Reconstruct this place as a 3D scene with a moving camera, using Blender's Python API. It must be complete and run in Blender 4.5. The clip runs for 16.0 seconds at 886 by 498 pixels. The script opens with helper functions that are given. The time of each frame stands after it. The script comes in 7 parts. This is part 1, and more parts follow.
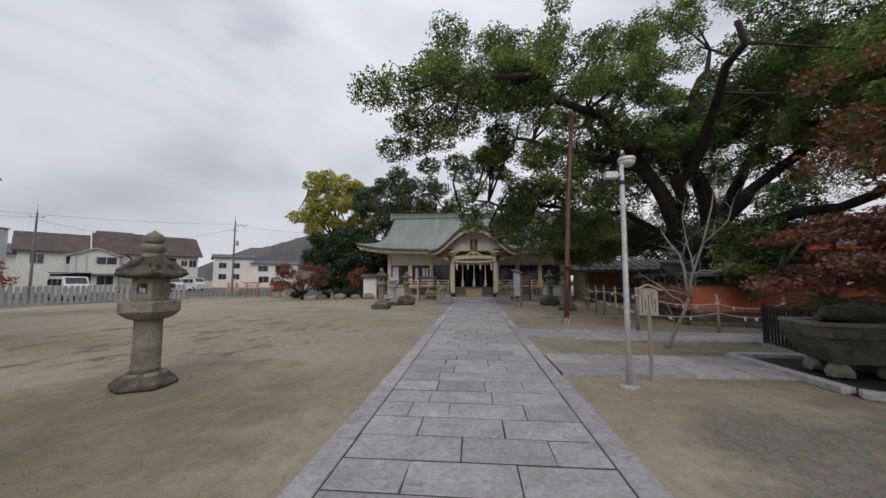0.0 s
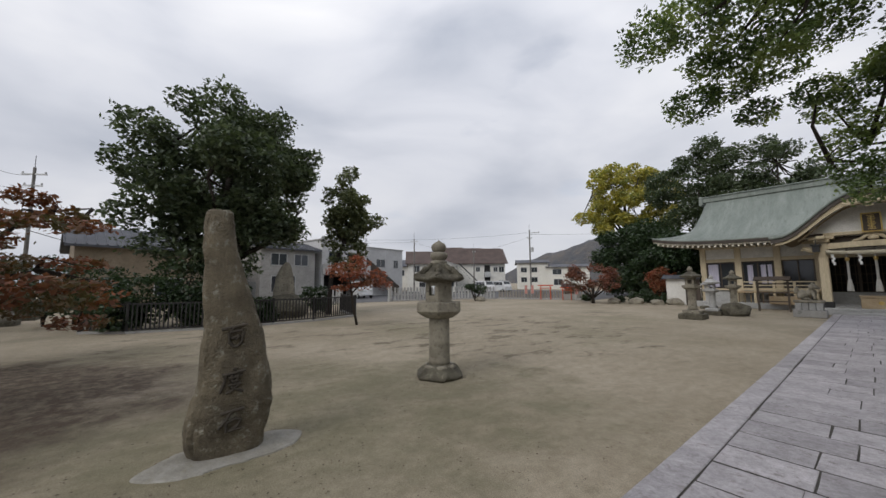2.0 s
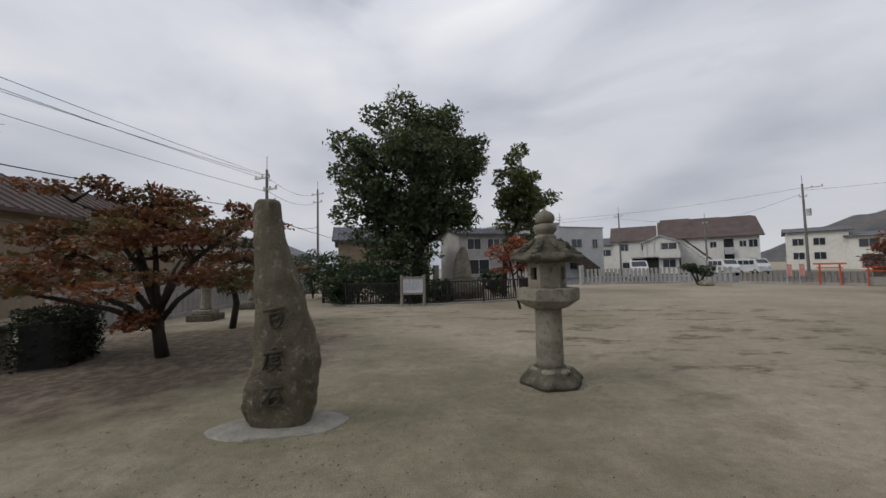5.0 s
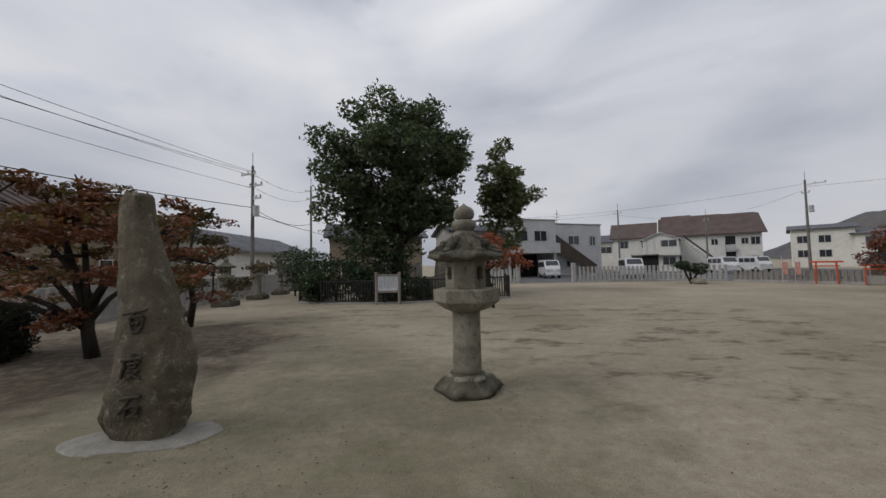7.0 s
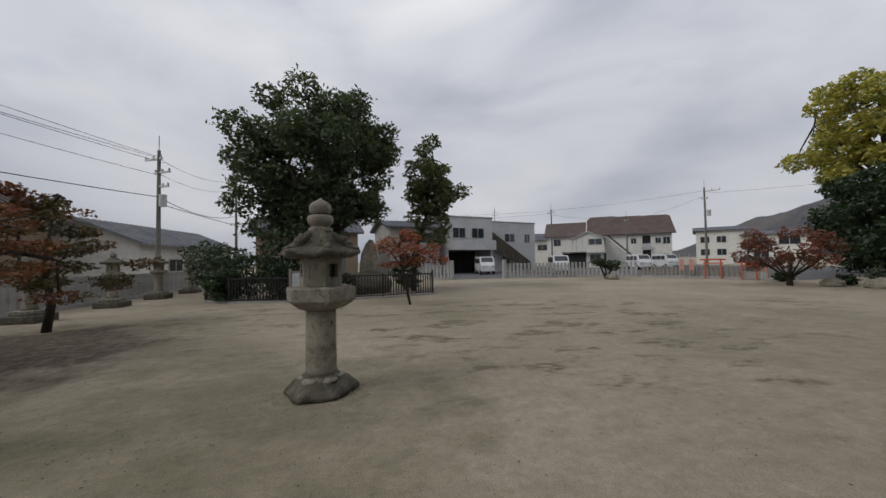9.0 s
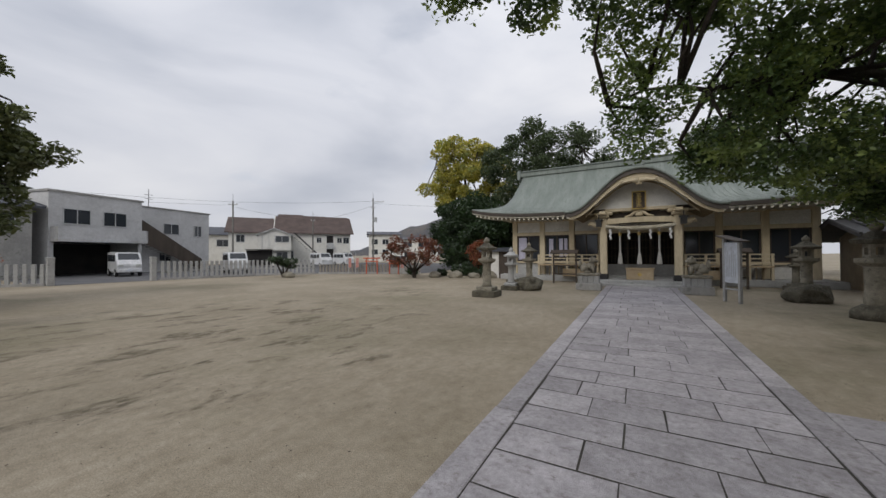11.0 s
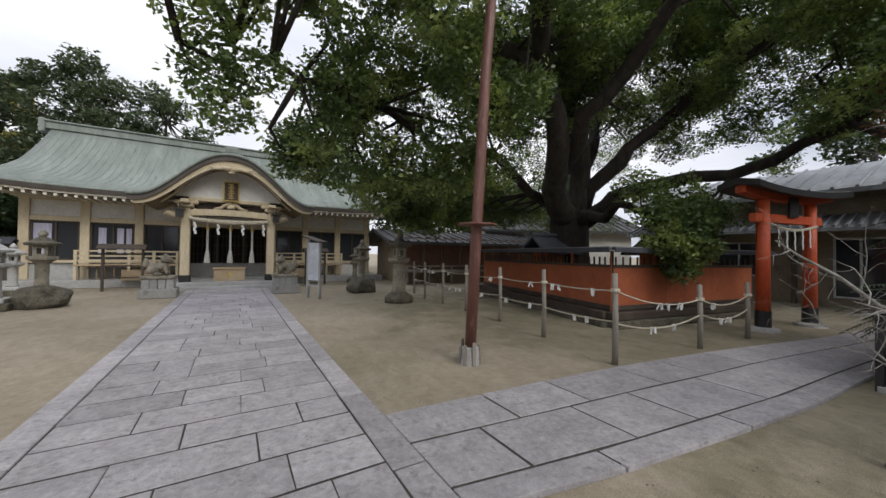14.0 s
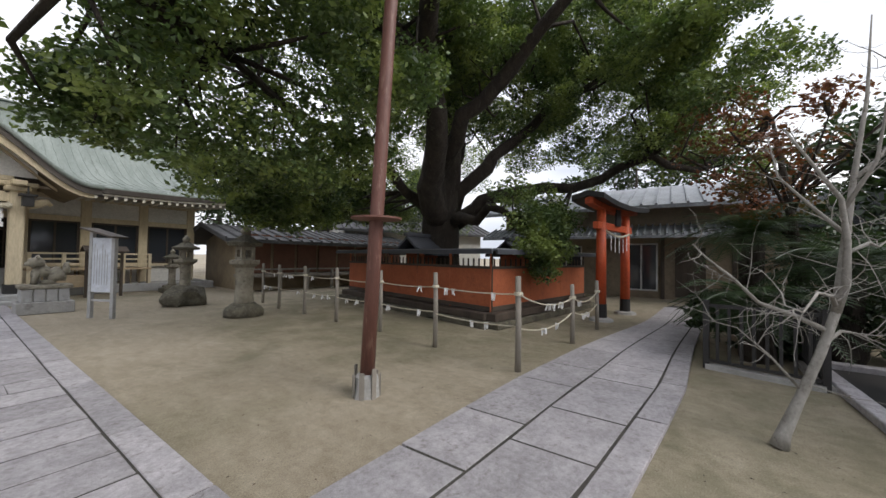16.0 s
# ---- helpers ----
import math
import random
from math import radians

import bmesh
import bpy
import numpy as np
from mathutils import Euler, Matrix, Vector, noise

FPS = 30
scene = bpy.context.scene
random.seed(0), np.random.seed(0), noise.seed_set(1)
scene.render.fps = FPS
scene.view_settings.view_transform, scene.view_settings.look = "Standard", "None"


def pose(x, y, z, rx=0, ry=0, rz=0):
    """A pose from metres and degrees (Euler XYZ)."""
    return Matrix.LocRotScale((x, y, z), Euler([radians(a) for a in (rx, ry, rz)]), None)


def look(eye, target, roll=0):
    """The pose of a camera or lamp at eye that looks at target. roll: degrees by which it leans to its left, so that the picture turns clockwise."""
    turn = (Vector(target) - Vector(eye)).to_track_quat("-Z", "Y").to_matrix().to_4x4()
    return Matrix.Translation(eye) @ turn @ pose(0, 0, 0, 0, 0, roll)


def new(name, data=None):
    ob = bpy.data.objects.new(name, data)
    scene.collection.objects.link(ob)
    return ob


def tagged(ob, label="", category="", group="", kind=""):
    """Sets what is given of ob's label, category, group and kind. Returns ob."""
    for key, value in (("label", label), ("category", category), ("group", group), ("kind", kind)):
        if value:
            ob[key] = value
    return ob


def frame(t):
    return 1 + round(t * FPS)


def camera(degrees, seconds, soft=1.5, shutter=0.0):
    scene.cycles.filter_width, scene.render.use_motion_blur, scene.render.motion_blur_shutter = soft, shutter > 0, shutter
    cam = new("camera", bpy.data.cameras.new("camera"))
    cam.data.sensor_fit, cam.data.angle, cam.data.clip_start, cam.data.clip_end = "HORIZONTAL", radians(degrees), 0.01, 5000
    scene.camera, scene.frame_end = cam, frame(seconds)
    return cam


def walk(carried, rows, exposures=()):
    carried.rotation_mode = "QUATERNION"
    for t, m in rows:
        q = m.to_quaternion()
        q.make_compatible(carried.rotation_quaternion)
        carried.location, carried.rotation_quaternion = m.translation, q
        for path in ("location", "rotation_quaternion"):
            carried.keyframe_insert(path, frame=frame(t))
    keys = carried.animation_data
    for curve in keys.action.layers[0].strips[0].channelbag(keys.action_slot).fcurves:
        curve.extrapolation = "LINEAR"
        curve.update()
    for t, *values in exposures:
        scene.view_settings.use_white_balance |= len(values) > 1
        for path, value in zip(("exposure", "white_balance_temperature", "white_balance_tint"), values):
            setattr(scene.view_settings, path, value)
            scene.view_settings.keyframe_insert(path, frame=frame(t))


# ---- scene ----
cam = camera(104.0, 16.0)
PATH = [
    (0, pose(0.005, 0.000, 1.563, 95.02, 0.09, 5.12)),
    (0.5, pose(0.027, 0.305, 1.583, 95.26, 0.20, 15.30)),
    (1, pose(-0.036, 0.573, 1.554, 95.29, 0.14, 26.65)),
    (1.5, pose(-0.104, 0.851, 1.574, 95.25, 0.36, 38.16)),
    (2, pose(-0.136, 1.134, 1.571, 95.61, 0.43, 51.12)),
    (2.5, pose(-0.186, 1.427, 1.582, 95.31, 0.74, 64.26)),
    (3, pose(-0.281, 1.697, 1.558, 94.88, 0.70, 72.61)),
    (3.5, pose(-0.338, 1.996, 1.570, 94.69, 0.97, 79.50)),
    (4, pose(-0.342, 2.354, 1.558, 94.25, 1.21, 82.47)),
    (6.5, pose(-0.473, 3.939, 1.540, 92.66, 1.18, 85.27)),
    (7, pose(-0.552, 4.235, 1.547, 92.65, 1.15, 85.30)),
    (7.5, pose(-0.560, 4.529, 1.526, 92.35, 1.10, 85.43)),
    (8, pose(-0.547, 4.854, 1.537, 92.34, 1.25, 85.35)),
    (8.2, pose(-0.547, 4.954, 1.537, 92.34, 1.25, 85.00)),
    (10.3, pose(-0.255, 6.044, 1.539, 91.04, 0.47, 47.00)),
    (10.5, pose(-0.235, 6.154, 1.539, 91.04, 0.47, 41.46)),
    (11, pose(-0.142, 6.450, 1.559, 90.91, 0.27, 29.16)),
    (11.5, pose(-0.066, 6.697, 1.551, 90.80, -0.05, 17.64)),
    (12, pose(0.021, 6.986, 1.583, 90.68, -0.06, 8.60)),
    (12.5, pose(0.063, 7.218, 1.566, 90.80, -0.39, 0.25)),
    (13, pose(0.077, 7.492, 1.565, 90.87, -0.70, -11.40)),
    (13.5, pose(0.079, 7.737, 1.549, 90.75, -0.82, -23.11)),
    (14, pose(0.151, 8.037, 1.561, 90.89, -0.82, -31.12)),
    (14.5, pose(0.170, 8.277, 1.554, 90.87, -0.88, -37.94)),
    (15, pose(0.177, 8.590, 1.557, 91.08, -1.06, -45.66)),
    (15.5, pose(0.240, 8.873, 1.549, 90.95, -0.82, -50.80)),
    (16, pose(0.315, 9.178, 1.564, 91.42, -0.92, -55.42)),
]
walk(cam, PATH, [(0.0, -0.05), (3.0, 0.02), (4.0, -0.1), (6.5, -0.25), (8.2, -0.32), (10.5, -0.08), (12.5, 0.17), (14.0, 0.45), (15.0, 0.64), (16.0, 0.78)])


# ---- world, sky and sun ----
SUN_TURN, SUN_HEIGHT = radians(172), radians(40)


def make_world():
    w = bpy.data.worlds.new("overcast")
    scene.world = w
    w.use_nodes = True
    nt = w.node_tree
    bg = nt.nodes["Background"]
    sky = nt.nodes.new("ShaderNodeTexSky")
    sky.sky_type, sky.sun_disc = "NISHITA", False
    sky.sun_elevation, sky.sun_rotation = SUN_HEIGHT, SUN_TURN
    low = nt.nodes.new("ShaderNodeVectorMath")
    low.operation = "SCALE"
    low.inputs[3].default_value = 0.11
    nt.links.new(sky.outputs[0], low.inputs[0])
    co = nt.nodes.new("ShaderNodeTexCoord")
    stretch = nt.nodes.new("ShaderNodeMapping")
    stretch.inputs["Scale"].default_value = (1.0, 1.0, 2.6)
    stretch.inputs["Rotation"].default_value = (0.12, 0.1, 0.5)
    nt.links.new(co.outputs["Generated"], stretch.inputs[0])
    clouds = nt.nodes.new("ShaderNodeTexNoise")
    clouds.inputs["Scale"].default_value, clouds.inputs["Detail"].default_value = 1.7, 7
    clouds.inputs["Distortion"].default_value = 0.35
    clouds.inputs["Roughness"].default_value = 0.45
    nt.links.new(stretch.outputs[0], clouds.inputs["Vector"])
    ramp = nt.nodes.new("ShaderNodeValToRGB")
    el = ramp.color_ramp.elements
    el[0].position, el[0].color = 0.25, (0.43, 0.47, 0.56, 1)
    el[1].position, el[1].color = 0.72, (0.97, 0.97, 1.0, 1)
    mid = el.new(0.5)
    mid.color = (0.74, 0.76, 0.83, 1)
    nt.links.new(clouds.outputs[0], ramp.inputs[0])
    # the sky is whiter overhead and a duller grey blue towards the horizon
    up = nt.nodes.new("ShaderNodeSeparateXYZ")
    nt.links.new(co.outputs["Generated"], up.inputs[0])
    rise = nt.nodes.new("ShaderNodeMapRange")
    rise.inputs["From Min"].default_value, rise.inputs["From Max"].default_value = 0.0, 0.75
    rise.inputs["To Min"].default_value, rise.inputs["To Max"].default_value = 0.78, 1.12
    nt.links.new(up.outputs["Z"], rise.inputs["Value"])
    lift = nt.nodes.new("ShaderNodeVectorMath")
    lift.operation = "SCALE"
    nt.links.new(ramp.outputs[0], lift.inputs[0])
    nt.links.new(rise.outputs[0], lift.inputs[3])
    gaps = nt.nodes.new("ShaderNodeTexNoise")
    gaps.inputs["Scale"].default_value, gaps.inputs["Detail"].default_value = 2.6, 5
    nt.links.new(stretch.outputs[0], gaps.inputs["Vector"])
    cover = nt.nodes.new("ShaderNodeMapRange")
    cover.inputs["From Min"].default_value, cover.inputs["From Max"].default_value = 0.25, 0.38
    cover.inputs["To Min"].default_value, cover.inputs["To Max"].default_value = 0.72, 0.98
    nt.links.new(gaps.outputs[0], cover.inputs["Value"])
    mix = nt.nodes.new("ShaderNodeMixRGB")
    nt.links.new(cover.outputs[0], mix.inputs[0])
    nt.links.new(low.outputs[0], mix.inputs[1])
    nt.links.new(lift.outputs[0], mix.inputs[2])
    nt.links.new(mix.outputs[0], bg.inputs[0])
    bg.inputs[1].default_value = 1.0
    sun = new("sun", bpy.data.lights.new("sun", "SUN"))
    sun.data.energy, sun.data.angle, sun.data.color = 1.15, radians(30), (1, 0.96, 0.9)
    way = Vector((math.sin(SUN_TURN) * math.cos(SUN_HEIGHT), math.cos(SUN_TURN) * math.cos(SUN_HEIGHT), math.sin(SUN_HEIGHT)))
    sun.matrix_world = look((0, 0, 40), Vector((0, 0, 40)) - way)


make_world()


# ---- materials ----
def nodes_of(name, rough=0.8, metal=0.0):
    m = bpy.data.materials.new(name)
    m.use_nodes = True
    nt = m.node_tree
    b = nt.nodes["Principled BSDF"]
    b.inputs["Roughness"].default_value, b.inputs["Metallic"].default_value = rough, metal
    return m, nt, b


def noise_of(nt, vec, scale, detail=4, rough=0.55):
    n = nt.nodes.new("ShaderNodeTexNoise")
    n.inputs["Scale"].default_value, n.inputs["Detail"].default_value, n.inputs["Roughness"].default_value = scale, detail, rough
    nt.links.new(vec, n.inputs["Vector"])
    return n.outputs[0]


def span(nt, value, a, b, lo=0.0, hi=1.0):
    r = nt.nodes.new("ShaderNodeMapRange")
    for key, v in (("From Min", a), ("From Max", b), ("To Min", lo), ("To Max", hi)):
        r.inputs[key].default_value = v
    nt.links.new(value, r.inputs["Value"])
    return r.outputs[0]


def blend(nt, fac, a, b, kind="MIX"):
    x = nt.nodes.new("ShaderNodeMixRGB")
    x.blend_type = kind
    for i, v in enumerate((fac, a, b)):
        if isinstance(v, (int, float)):
            x.inputs[i].default_value = v
        elif isinstance(v, tuple):
            x.inputs[i].default_value = (*v, 1)
        else:
            nt.links.new(v, x.inputs[i])
    return x.outputs[0]


def calc(nt, op, a, b=0.0):
    x = nt.nodes.new("ShaderNodeMath")
    x.operation = op
    for i, v in enumerate((a, b)):
        if isinstance(v, (int, float)):
            x.inputs[i].default_value = v
        else:
            nt.links.new(v, x.inputs[i])
    return x.outputs[0]


def surface(name, c1, c2, c3=None, big=1.0, fine=30.0, bump=0.3, depth=0.01, rough=0.85, metal=0.0, each=0.0, stretch=(1, 1, 1), island=False, world=False, mottled=0.35):
    """Two tones over a coarse pattern, a third in spots, grain and relief."""
    m, nt, b = nodes_of(name, rough, metal)
    if world:
        vec = nt.nodes.new("ShaderNodeNewGeometry").outputs["Position"]
    else:
        vec = nt.nodes.new("ShaderNodeTexCoord").outputs["Object"]
    if stretch != (1, 1, 1):
        mp = nt.nodes.new("ShaderNodeMapping")
        mp.inputs["Scale"].default_value = stretch
        nt.links.new(vec, mp.inputs[0])
        vec = mp.outputs[0]
    wide = noise_of(nt, vec, big, 5)
    grain = noise_of(nt, vec, fine, 3, 0.7)
    col = blend(nt, span(nt, wide, 0.36, 0.64), c1, c2)
    if c3:
        spots = noise_of(nt, vec, big * 3.7, 6, 0.7)
        col = blend(nt, span(nt, spots, 0.55, 0.68), col, c3)
    col = blend(nt, 0.75, col, blend(nt, span(nt, grain, 0.25, 0.75), (0.62, 0.62, 0.62), (1.0, 1.0, 1.0)), "MULTIPLY")
    mottle = noise_of(nt, vec, math.sqrt(big * fine), 5, 0.75)
    col = blend(nt, mottled, col, blend(nt, span(nt, mottle, 0.3, 0.7), (0.55, 0.54, 0.52), (1.12, 1.12, 1.12)), "MULTIPLY")
    if each:
        if island:
            rnd = nt.nodes.new("ShaderNodeNewGeometry").outputs["Random Per Island"]
        else:
            rnd = nt.nodes.new("ShaderNodeObjectInfo").outputs["Random"]
        grey = span(nt, rnd, 0, 1, 1 - each, 1.0)
        comb = nt.nodes.new("ShaderNodeCombineXYZ")
        for i in range(3):
            nt.links.new(grey, comb.inputs[i])
        col = blend(nt, 1.0, col, comb.outputs[0], "MULTIPLY")
    nt.links.new(col, b.inputs["Base Color"])
    if bump:
        bp = nt.nodes.new("ShaderNodeBump")
        bp.inputs["Strength"].default_value, bp.inputs["Distance"].default_value = bump, depth
        nt.links.new(calc(nt, "ADD", grain, calc(nt, "MULTIPLY", wide, 2.0)), bp.inputs["Height"])
        nt.links.new(bp.outputs[0], b.inputs["Normal"])
    return m


def leaf_material(name, dark, light, tint=None, gloss=0.45):
    m, nt, b = nodes_of(name, gloss)
    geo = nt.nodes.new("ShaderNodeNewGeometry")
    rnd = geo.outputs["Random Per Island"]
    patch = noise_of(nt, geo.outputs["Position"], 0.55, 3)
    f = calc(nt, "ADD", calc(nt, "MULTIPLY", rnd, 0.55), span(nt, patch, 0.35, 0.7, 0, 0.45))
    col = blend(nt, f, dark, light)
    if tint:
        col = blend(nt, span(nt, noise_of(nt, geo.outputs["Position"], 1.3, 3), 0.46, 0.64), col, tint)
    nt.links.new(col, b.inputs["Base Color"])
    tr = nt.nodes.new("ShaderNodeBsdfTranslucent")
    nt.links.new(blend(nt, 1.0, col, (1.3, 1.35, 0.8), "MULTIPLY"), tr.inputs[0])
    mx = nt.nodes.new("ShaderNodeMixShader")
    mx.inputs[0].default_value = 0.3
    out = nt.nodes["Material Output"]
    nt.links.new(b.outputs[0], mx.inputs[1])
    nt.links.new(tr.outputs[0], mx.inputs[2])
    nt.links.new(mx.outputs[0], out.inputs[0])
    return m


def ground_material():
    m, nt, b = nodes_of("sandy_ground", 0.95)
    pos = nt.nodes.new("ShaderNodeNewGeometry").outputs["Position"]
    sand = blend(nt, span(nt, noise_of(nt, pos, 0.35, 5), 0.35, 0.65), (0.335, 0.288, 0.212), (0.43, 0.374, 0.288))
    moss = blend(nt, span(nt, noise_of(nt, pos, 0.22, 5, 0.6), 0.5, 0.66, 0, 0.75), sand, (0.25, 0.225, 0.148))
    mp = nt.nodes.new("ShaderNodeMapping")
    mp.inputs["Scale"].default_value = (1.15, 0.62, 1)
    mp.inputs["Rotation"].default_value = (0, 0, radians(-50))
    nt.links.new(pos, mp.inputs[0])
    streak = span(nt, noise_of(nt, mp.outputs[0], 1.25, 6, 0.62), 0.52, 0.6, 0, 1.0)
    streak = calc(nt, "MULTIPLY", streak, span(nt, noise_of(nt, mp.outputs[0], 5.5, 6, 0.7), 0.42, 0.56, 0.15, 1.0))

    def near(x, y, r, soft):
        d = nt.nodes.new("ShaderNodeVectorMath")
        d.operation = "DISTANCE"
        nt.links.new(pos, d.inputs[0])
        d.inputs[1].default_value = (x, y, 0)
        wob = calc(nt, "ADD", d.outputs["Value"], span(nt, noise_of(nt, pos, 0.9, 4), 0.3, 0.7, -soft, soft))
        return span(nt, wob, r - soft * 0.6, r + soft * 0.6, 1, 0)

    zone = calc(nt, "MAXIMUM", near(-8.5, 9.8, 4.6, 1.6), near(-11.5, 2.0, 2.6, 1.0))
    zone = calc(nt, "MAXIMUM", zone, near(-9.0, 18.5, 1.5, 1.2))
    col = blend(nt, calc(nt, "MULTIPLY", streak, zone), moss, (0.145, 0.12, 0.08))
    # moss zones; those under the right-hand trees also carry shade in the colour
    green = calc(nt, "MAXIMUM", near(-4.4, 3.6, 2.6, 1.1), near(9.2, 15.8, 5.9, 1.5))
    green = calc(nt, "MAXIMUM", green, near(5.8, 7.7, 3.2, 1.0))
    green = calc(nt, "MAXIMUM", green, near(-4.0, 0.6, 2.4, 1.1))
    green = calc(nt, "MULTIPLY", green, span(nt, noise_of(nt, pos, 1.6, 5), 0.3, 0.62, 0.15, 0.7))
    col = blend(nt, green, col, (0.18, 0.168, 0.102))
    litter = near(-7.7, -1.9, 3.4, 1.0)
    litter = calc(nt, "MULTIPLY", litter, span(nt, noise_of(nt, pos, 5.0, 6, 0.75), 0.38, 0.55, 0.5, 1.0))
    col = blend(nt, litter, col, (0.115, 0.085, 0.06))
    gravel = near(4.6, 2.2, 2.6, 0.9)
    vor = nt.nodes.new("ShaderNodeTexVoronoi")
    vor.inputs["Scale"].default_value = 34
    nt.links.new(pos, vor.inputs["Vector"])
    pebbles = blend(nt, 0.6, (0.25, 0.24, 0.205), vor.outputs["Color"], "MULTIPLY")
    col = blend(nt, calc(nt, "MULTIPLY", gravel, 0.8), col, pebbles)
    patchy = noise_of(nt, pos, 11, 6, 0.75)
    col = blend(nt, 0.55, col, blend(nt, span(nt, patchy, 0.3, 0.7), (0.62, 0.6, 0.56), (1.15, 1.15, 1.15)), "MULTIPLY")
    drift = noise_of(nt, mp.outputs[0], 4.5, 7, 0.7)
    col = blend(nt, 0.5, col, blend(nt, span(nt, drift, 0.34, 0.6), (0.66, 0.63, 0.57), (1.06, 1.06, 1.06)), "MULTIPLY")
    grain = noise_of(nt, pos, 85, 2, 0.8)
    col = blend(nt, 0.85, col, blend(nt, span(nt, grain, 0.3, 0.7), (0.58, 0.57, 0.55), (1.14, 1.14, 1.14)), "MULTIPLY")
    specks = nt.nodes.new("ShaderNodeTexVoronoi")
    specks.inputs["Scale"].default_value = 7.5
    nt.links.new(pos, specks.inputs["Vector"])
    spot = calc(nt, "MULTIPLY", span(nt, specks.outputs["Distance"], 0.02, 0.075, 0.6, 0), span(nt, noise_of(nt, pos, 0.8, 3), 0.42, 0.5))
    col = blend(nt, spot, col, (0.1, 0.085, 0.06))
    grit = nt.nodes.new("ShaderNodeTexVoronoi")
    grit.inputs["Scale"].default_value = 21
    nt.links.new(pos, grit.inputs["Vector"])
    bits = calc(nt, "MULTIPLY", span(nt, grit.outputs["Distance"], 0.1, 0.2, 0.6, 0), span(nt, noise_of(nt, pos, 1.9, 4), 0.47, 0.58))
    col = blend(nt, bits, col, (0.13, 0.112, 0.08))
    nt.links.new(col, b.inputs["Base Color"])
    bp = nt.nodes.new("ShaderNodeBump")
    bp.inputs["Strength"].default_value, bp.inputs["Distance"].default_value = 0.8, 0.035
    hgt = calc(nt, "ADD", calc(nt, "MULTIPLY", noise_of(nt, pos, 2.2, 7, 0.65), 1.4), calc(nt, "MULTIPLY", grain, 0.4))
    nt.links.new(hgt, bp.inputs["Height"])
    nt.links.new(bp.outputs[0], b.inputs["Normal"])
    return m


M = {}
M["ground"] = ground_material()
M["slab"] = surface("granite_slab", (0.48, 0.455, 0.475), (0.61, 0.58, 0.605), (0.36, 0.33, 0.325), 3.4, 95, 1.0, 0.012, 0.8, each=0.26, world=True, mottled=0.75)
M["joint"] = surface("joint_earth", (0.038, 0.034, 0.03), (0.07, 0.064, 0.054), None, 3, 60, 0.4, 0.01, 0.95)
M["stone"] = surface("weathered_granite", (0.235, 0.212, 0.165), (0.37, 0.34, 0.27), (0.11, 0.10, 0.078), 3.2, 60, 0.8, 0.014, 0.9, mottled=0.6)
M["stone_dark"] = surface("dark_mossy_stone", (0.085, 0.076, 0.056), (0.16, 0.145, 0.105), (0.27, 0.255, 0.20), 4.5, 50, 0.9, 0.025, 0.9, mottled=0.6)
M["monolith"] = surface("rough_monolith", (0.13, 0.108, 0.072), (0.215, 0.18, 0.12), (0.34, 0.33, 0.27), 3.0, 45, 1.0, 0.035, 0.9, mottled=0.6)
# dark tone that puts the shade of a cut groove into the colour
M["carving"] = surface("shaded_groove", (0.05, 0.042, 0.032), (0.08, 0.066, 0.05), None, 4, 40, 0.2, 0.01, 0.95)
M["pale_stone"] = surface("pale_stone", (0.43, 0.43, 0.42), (0.54, 0.54, 0.53), (0.33, 0.33, 0.31), 1.4, 60, 0.3, 0.005, 0.85, each=0.15)
M["copper"] = surface("green_copper_roof", (0.205, 0.238, 0.212), (0.275, 0.31, 0.28), (0.175, 0.2, 0.175), 0.8, 12, 0.12, 0.01, 0.6, 0.0, stretch=(3, 0.5, 0.5))
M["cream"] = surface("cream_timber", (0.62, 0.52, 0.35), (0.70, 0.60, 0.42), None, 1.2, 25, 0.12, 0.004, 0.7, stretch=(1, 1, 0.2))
# darker copy of the cream timber: shade under eaves put into the colour
M["cream_shaded"] = surface("shaded_timber", (0.24, 0.18, 0.11), (0.32, 0.25, 0.15), None, 1.5, 25, 0.15, 0.004, 0.75)
M["rim"] = surface("layered_bark_edge", (0.085, 0.072, 0.062), (0.125, 0.108, 0.095), None, 1.5, 30, 0.3, 0.005, 0.8)
M["rafter_white"] = surface("whitewashed_timber_end", (0.70, 0.66, 0.55), (0.78, 0.74, 0.64), None, 2, 25, 0.05, 0.003, 0.8)
M["roof_dark"] = surface("dark_weathered_roof", (0.055, 0.054, 0.056), (0.09, 0.088, 0.09), (0.12, 0.12, 0.115), 1.2, 20, 0.3, 0.01, 0.75)
M["cord_white"] = surface("faded_cotton_rope", (0.52, 0.51, 0.48), (0.64, 0.63, 0.60), None, 8, 60, 0.5, 0.008, 0.9)
M["white"] = surface("white_plaster", (0.76, 0.745, 0.70), (0.82, 0.81, 0.77), None, 0.8, 20, 0.06, 0.003, 0.85)
M["grey_plaster"] = surface("pale_grey_render", (0.60, 0.60, 0.60), (0.68, 0.68, 0.68), (0.54, 0.54, 0.54), 0.5, 18, 0.05, 0.003, 0.85)
M["wood_dark"] = surface("dark_stained_wood", (0.055, 0.04, 0.03), (0.09, 0.068, 0.05), None, 2, 30, 0.25, 0.004, 0.7, stretch=(1, 1, 0.2))
M["wood_grey"] = surface("weathered_grey_wood", (0.25, 0.225, 0.19), (0.34, 0.31, 0.27), (0.18, 0.16, 0.13), 3, 40, 0.3, 0.004, 0.85, stretch=(3, 3, 0.4))
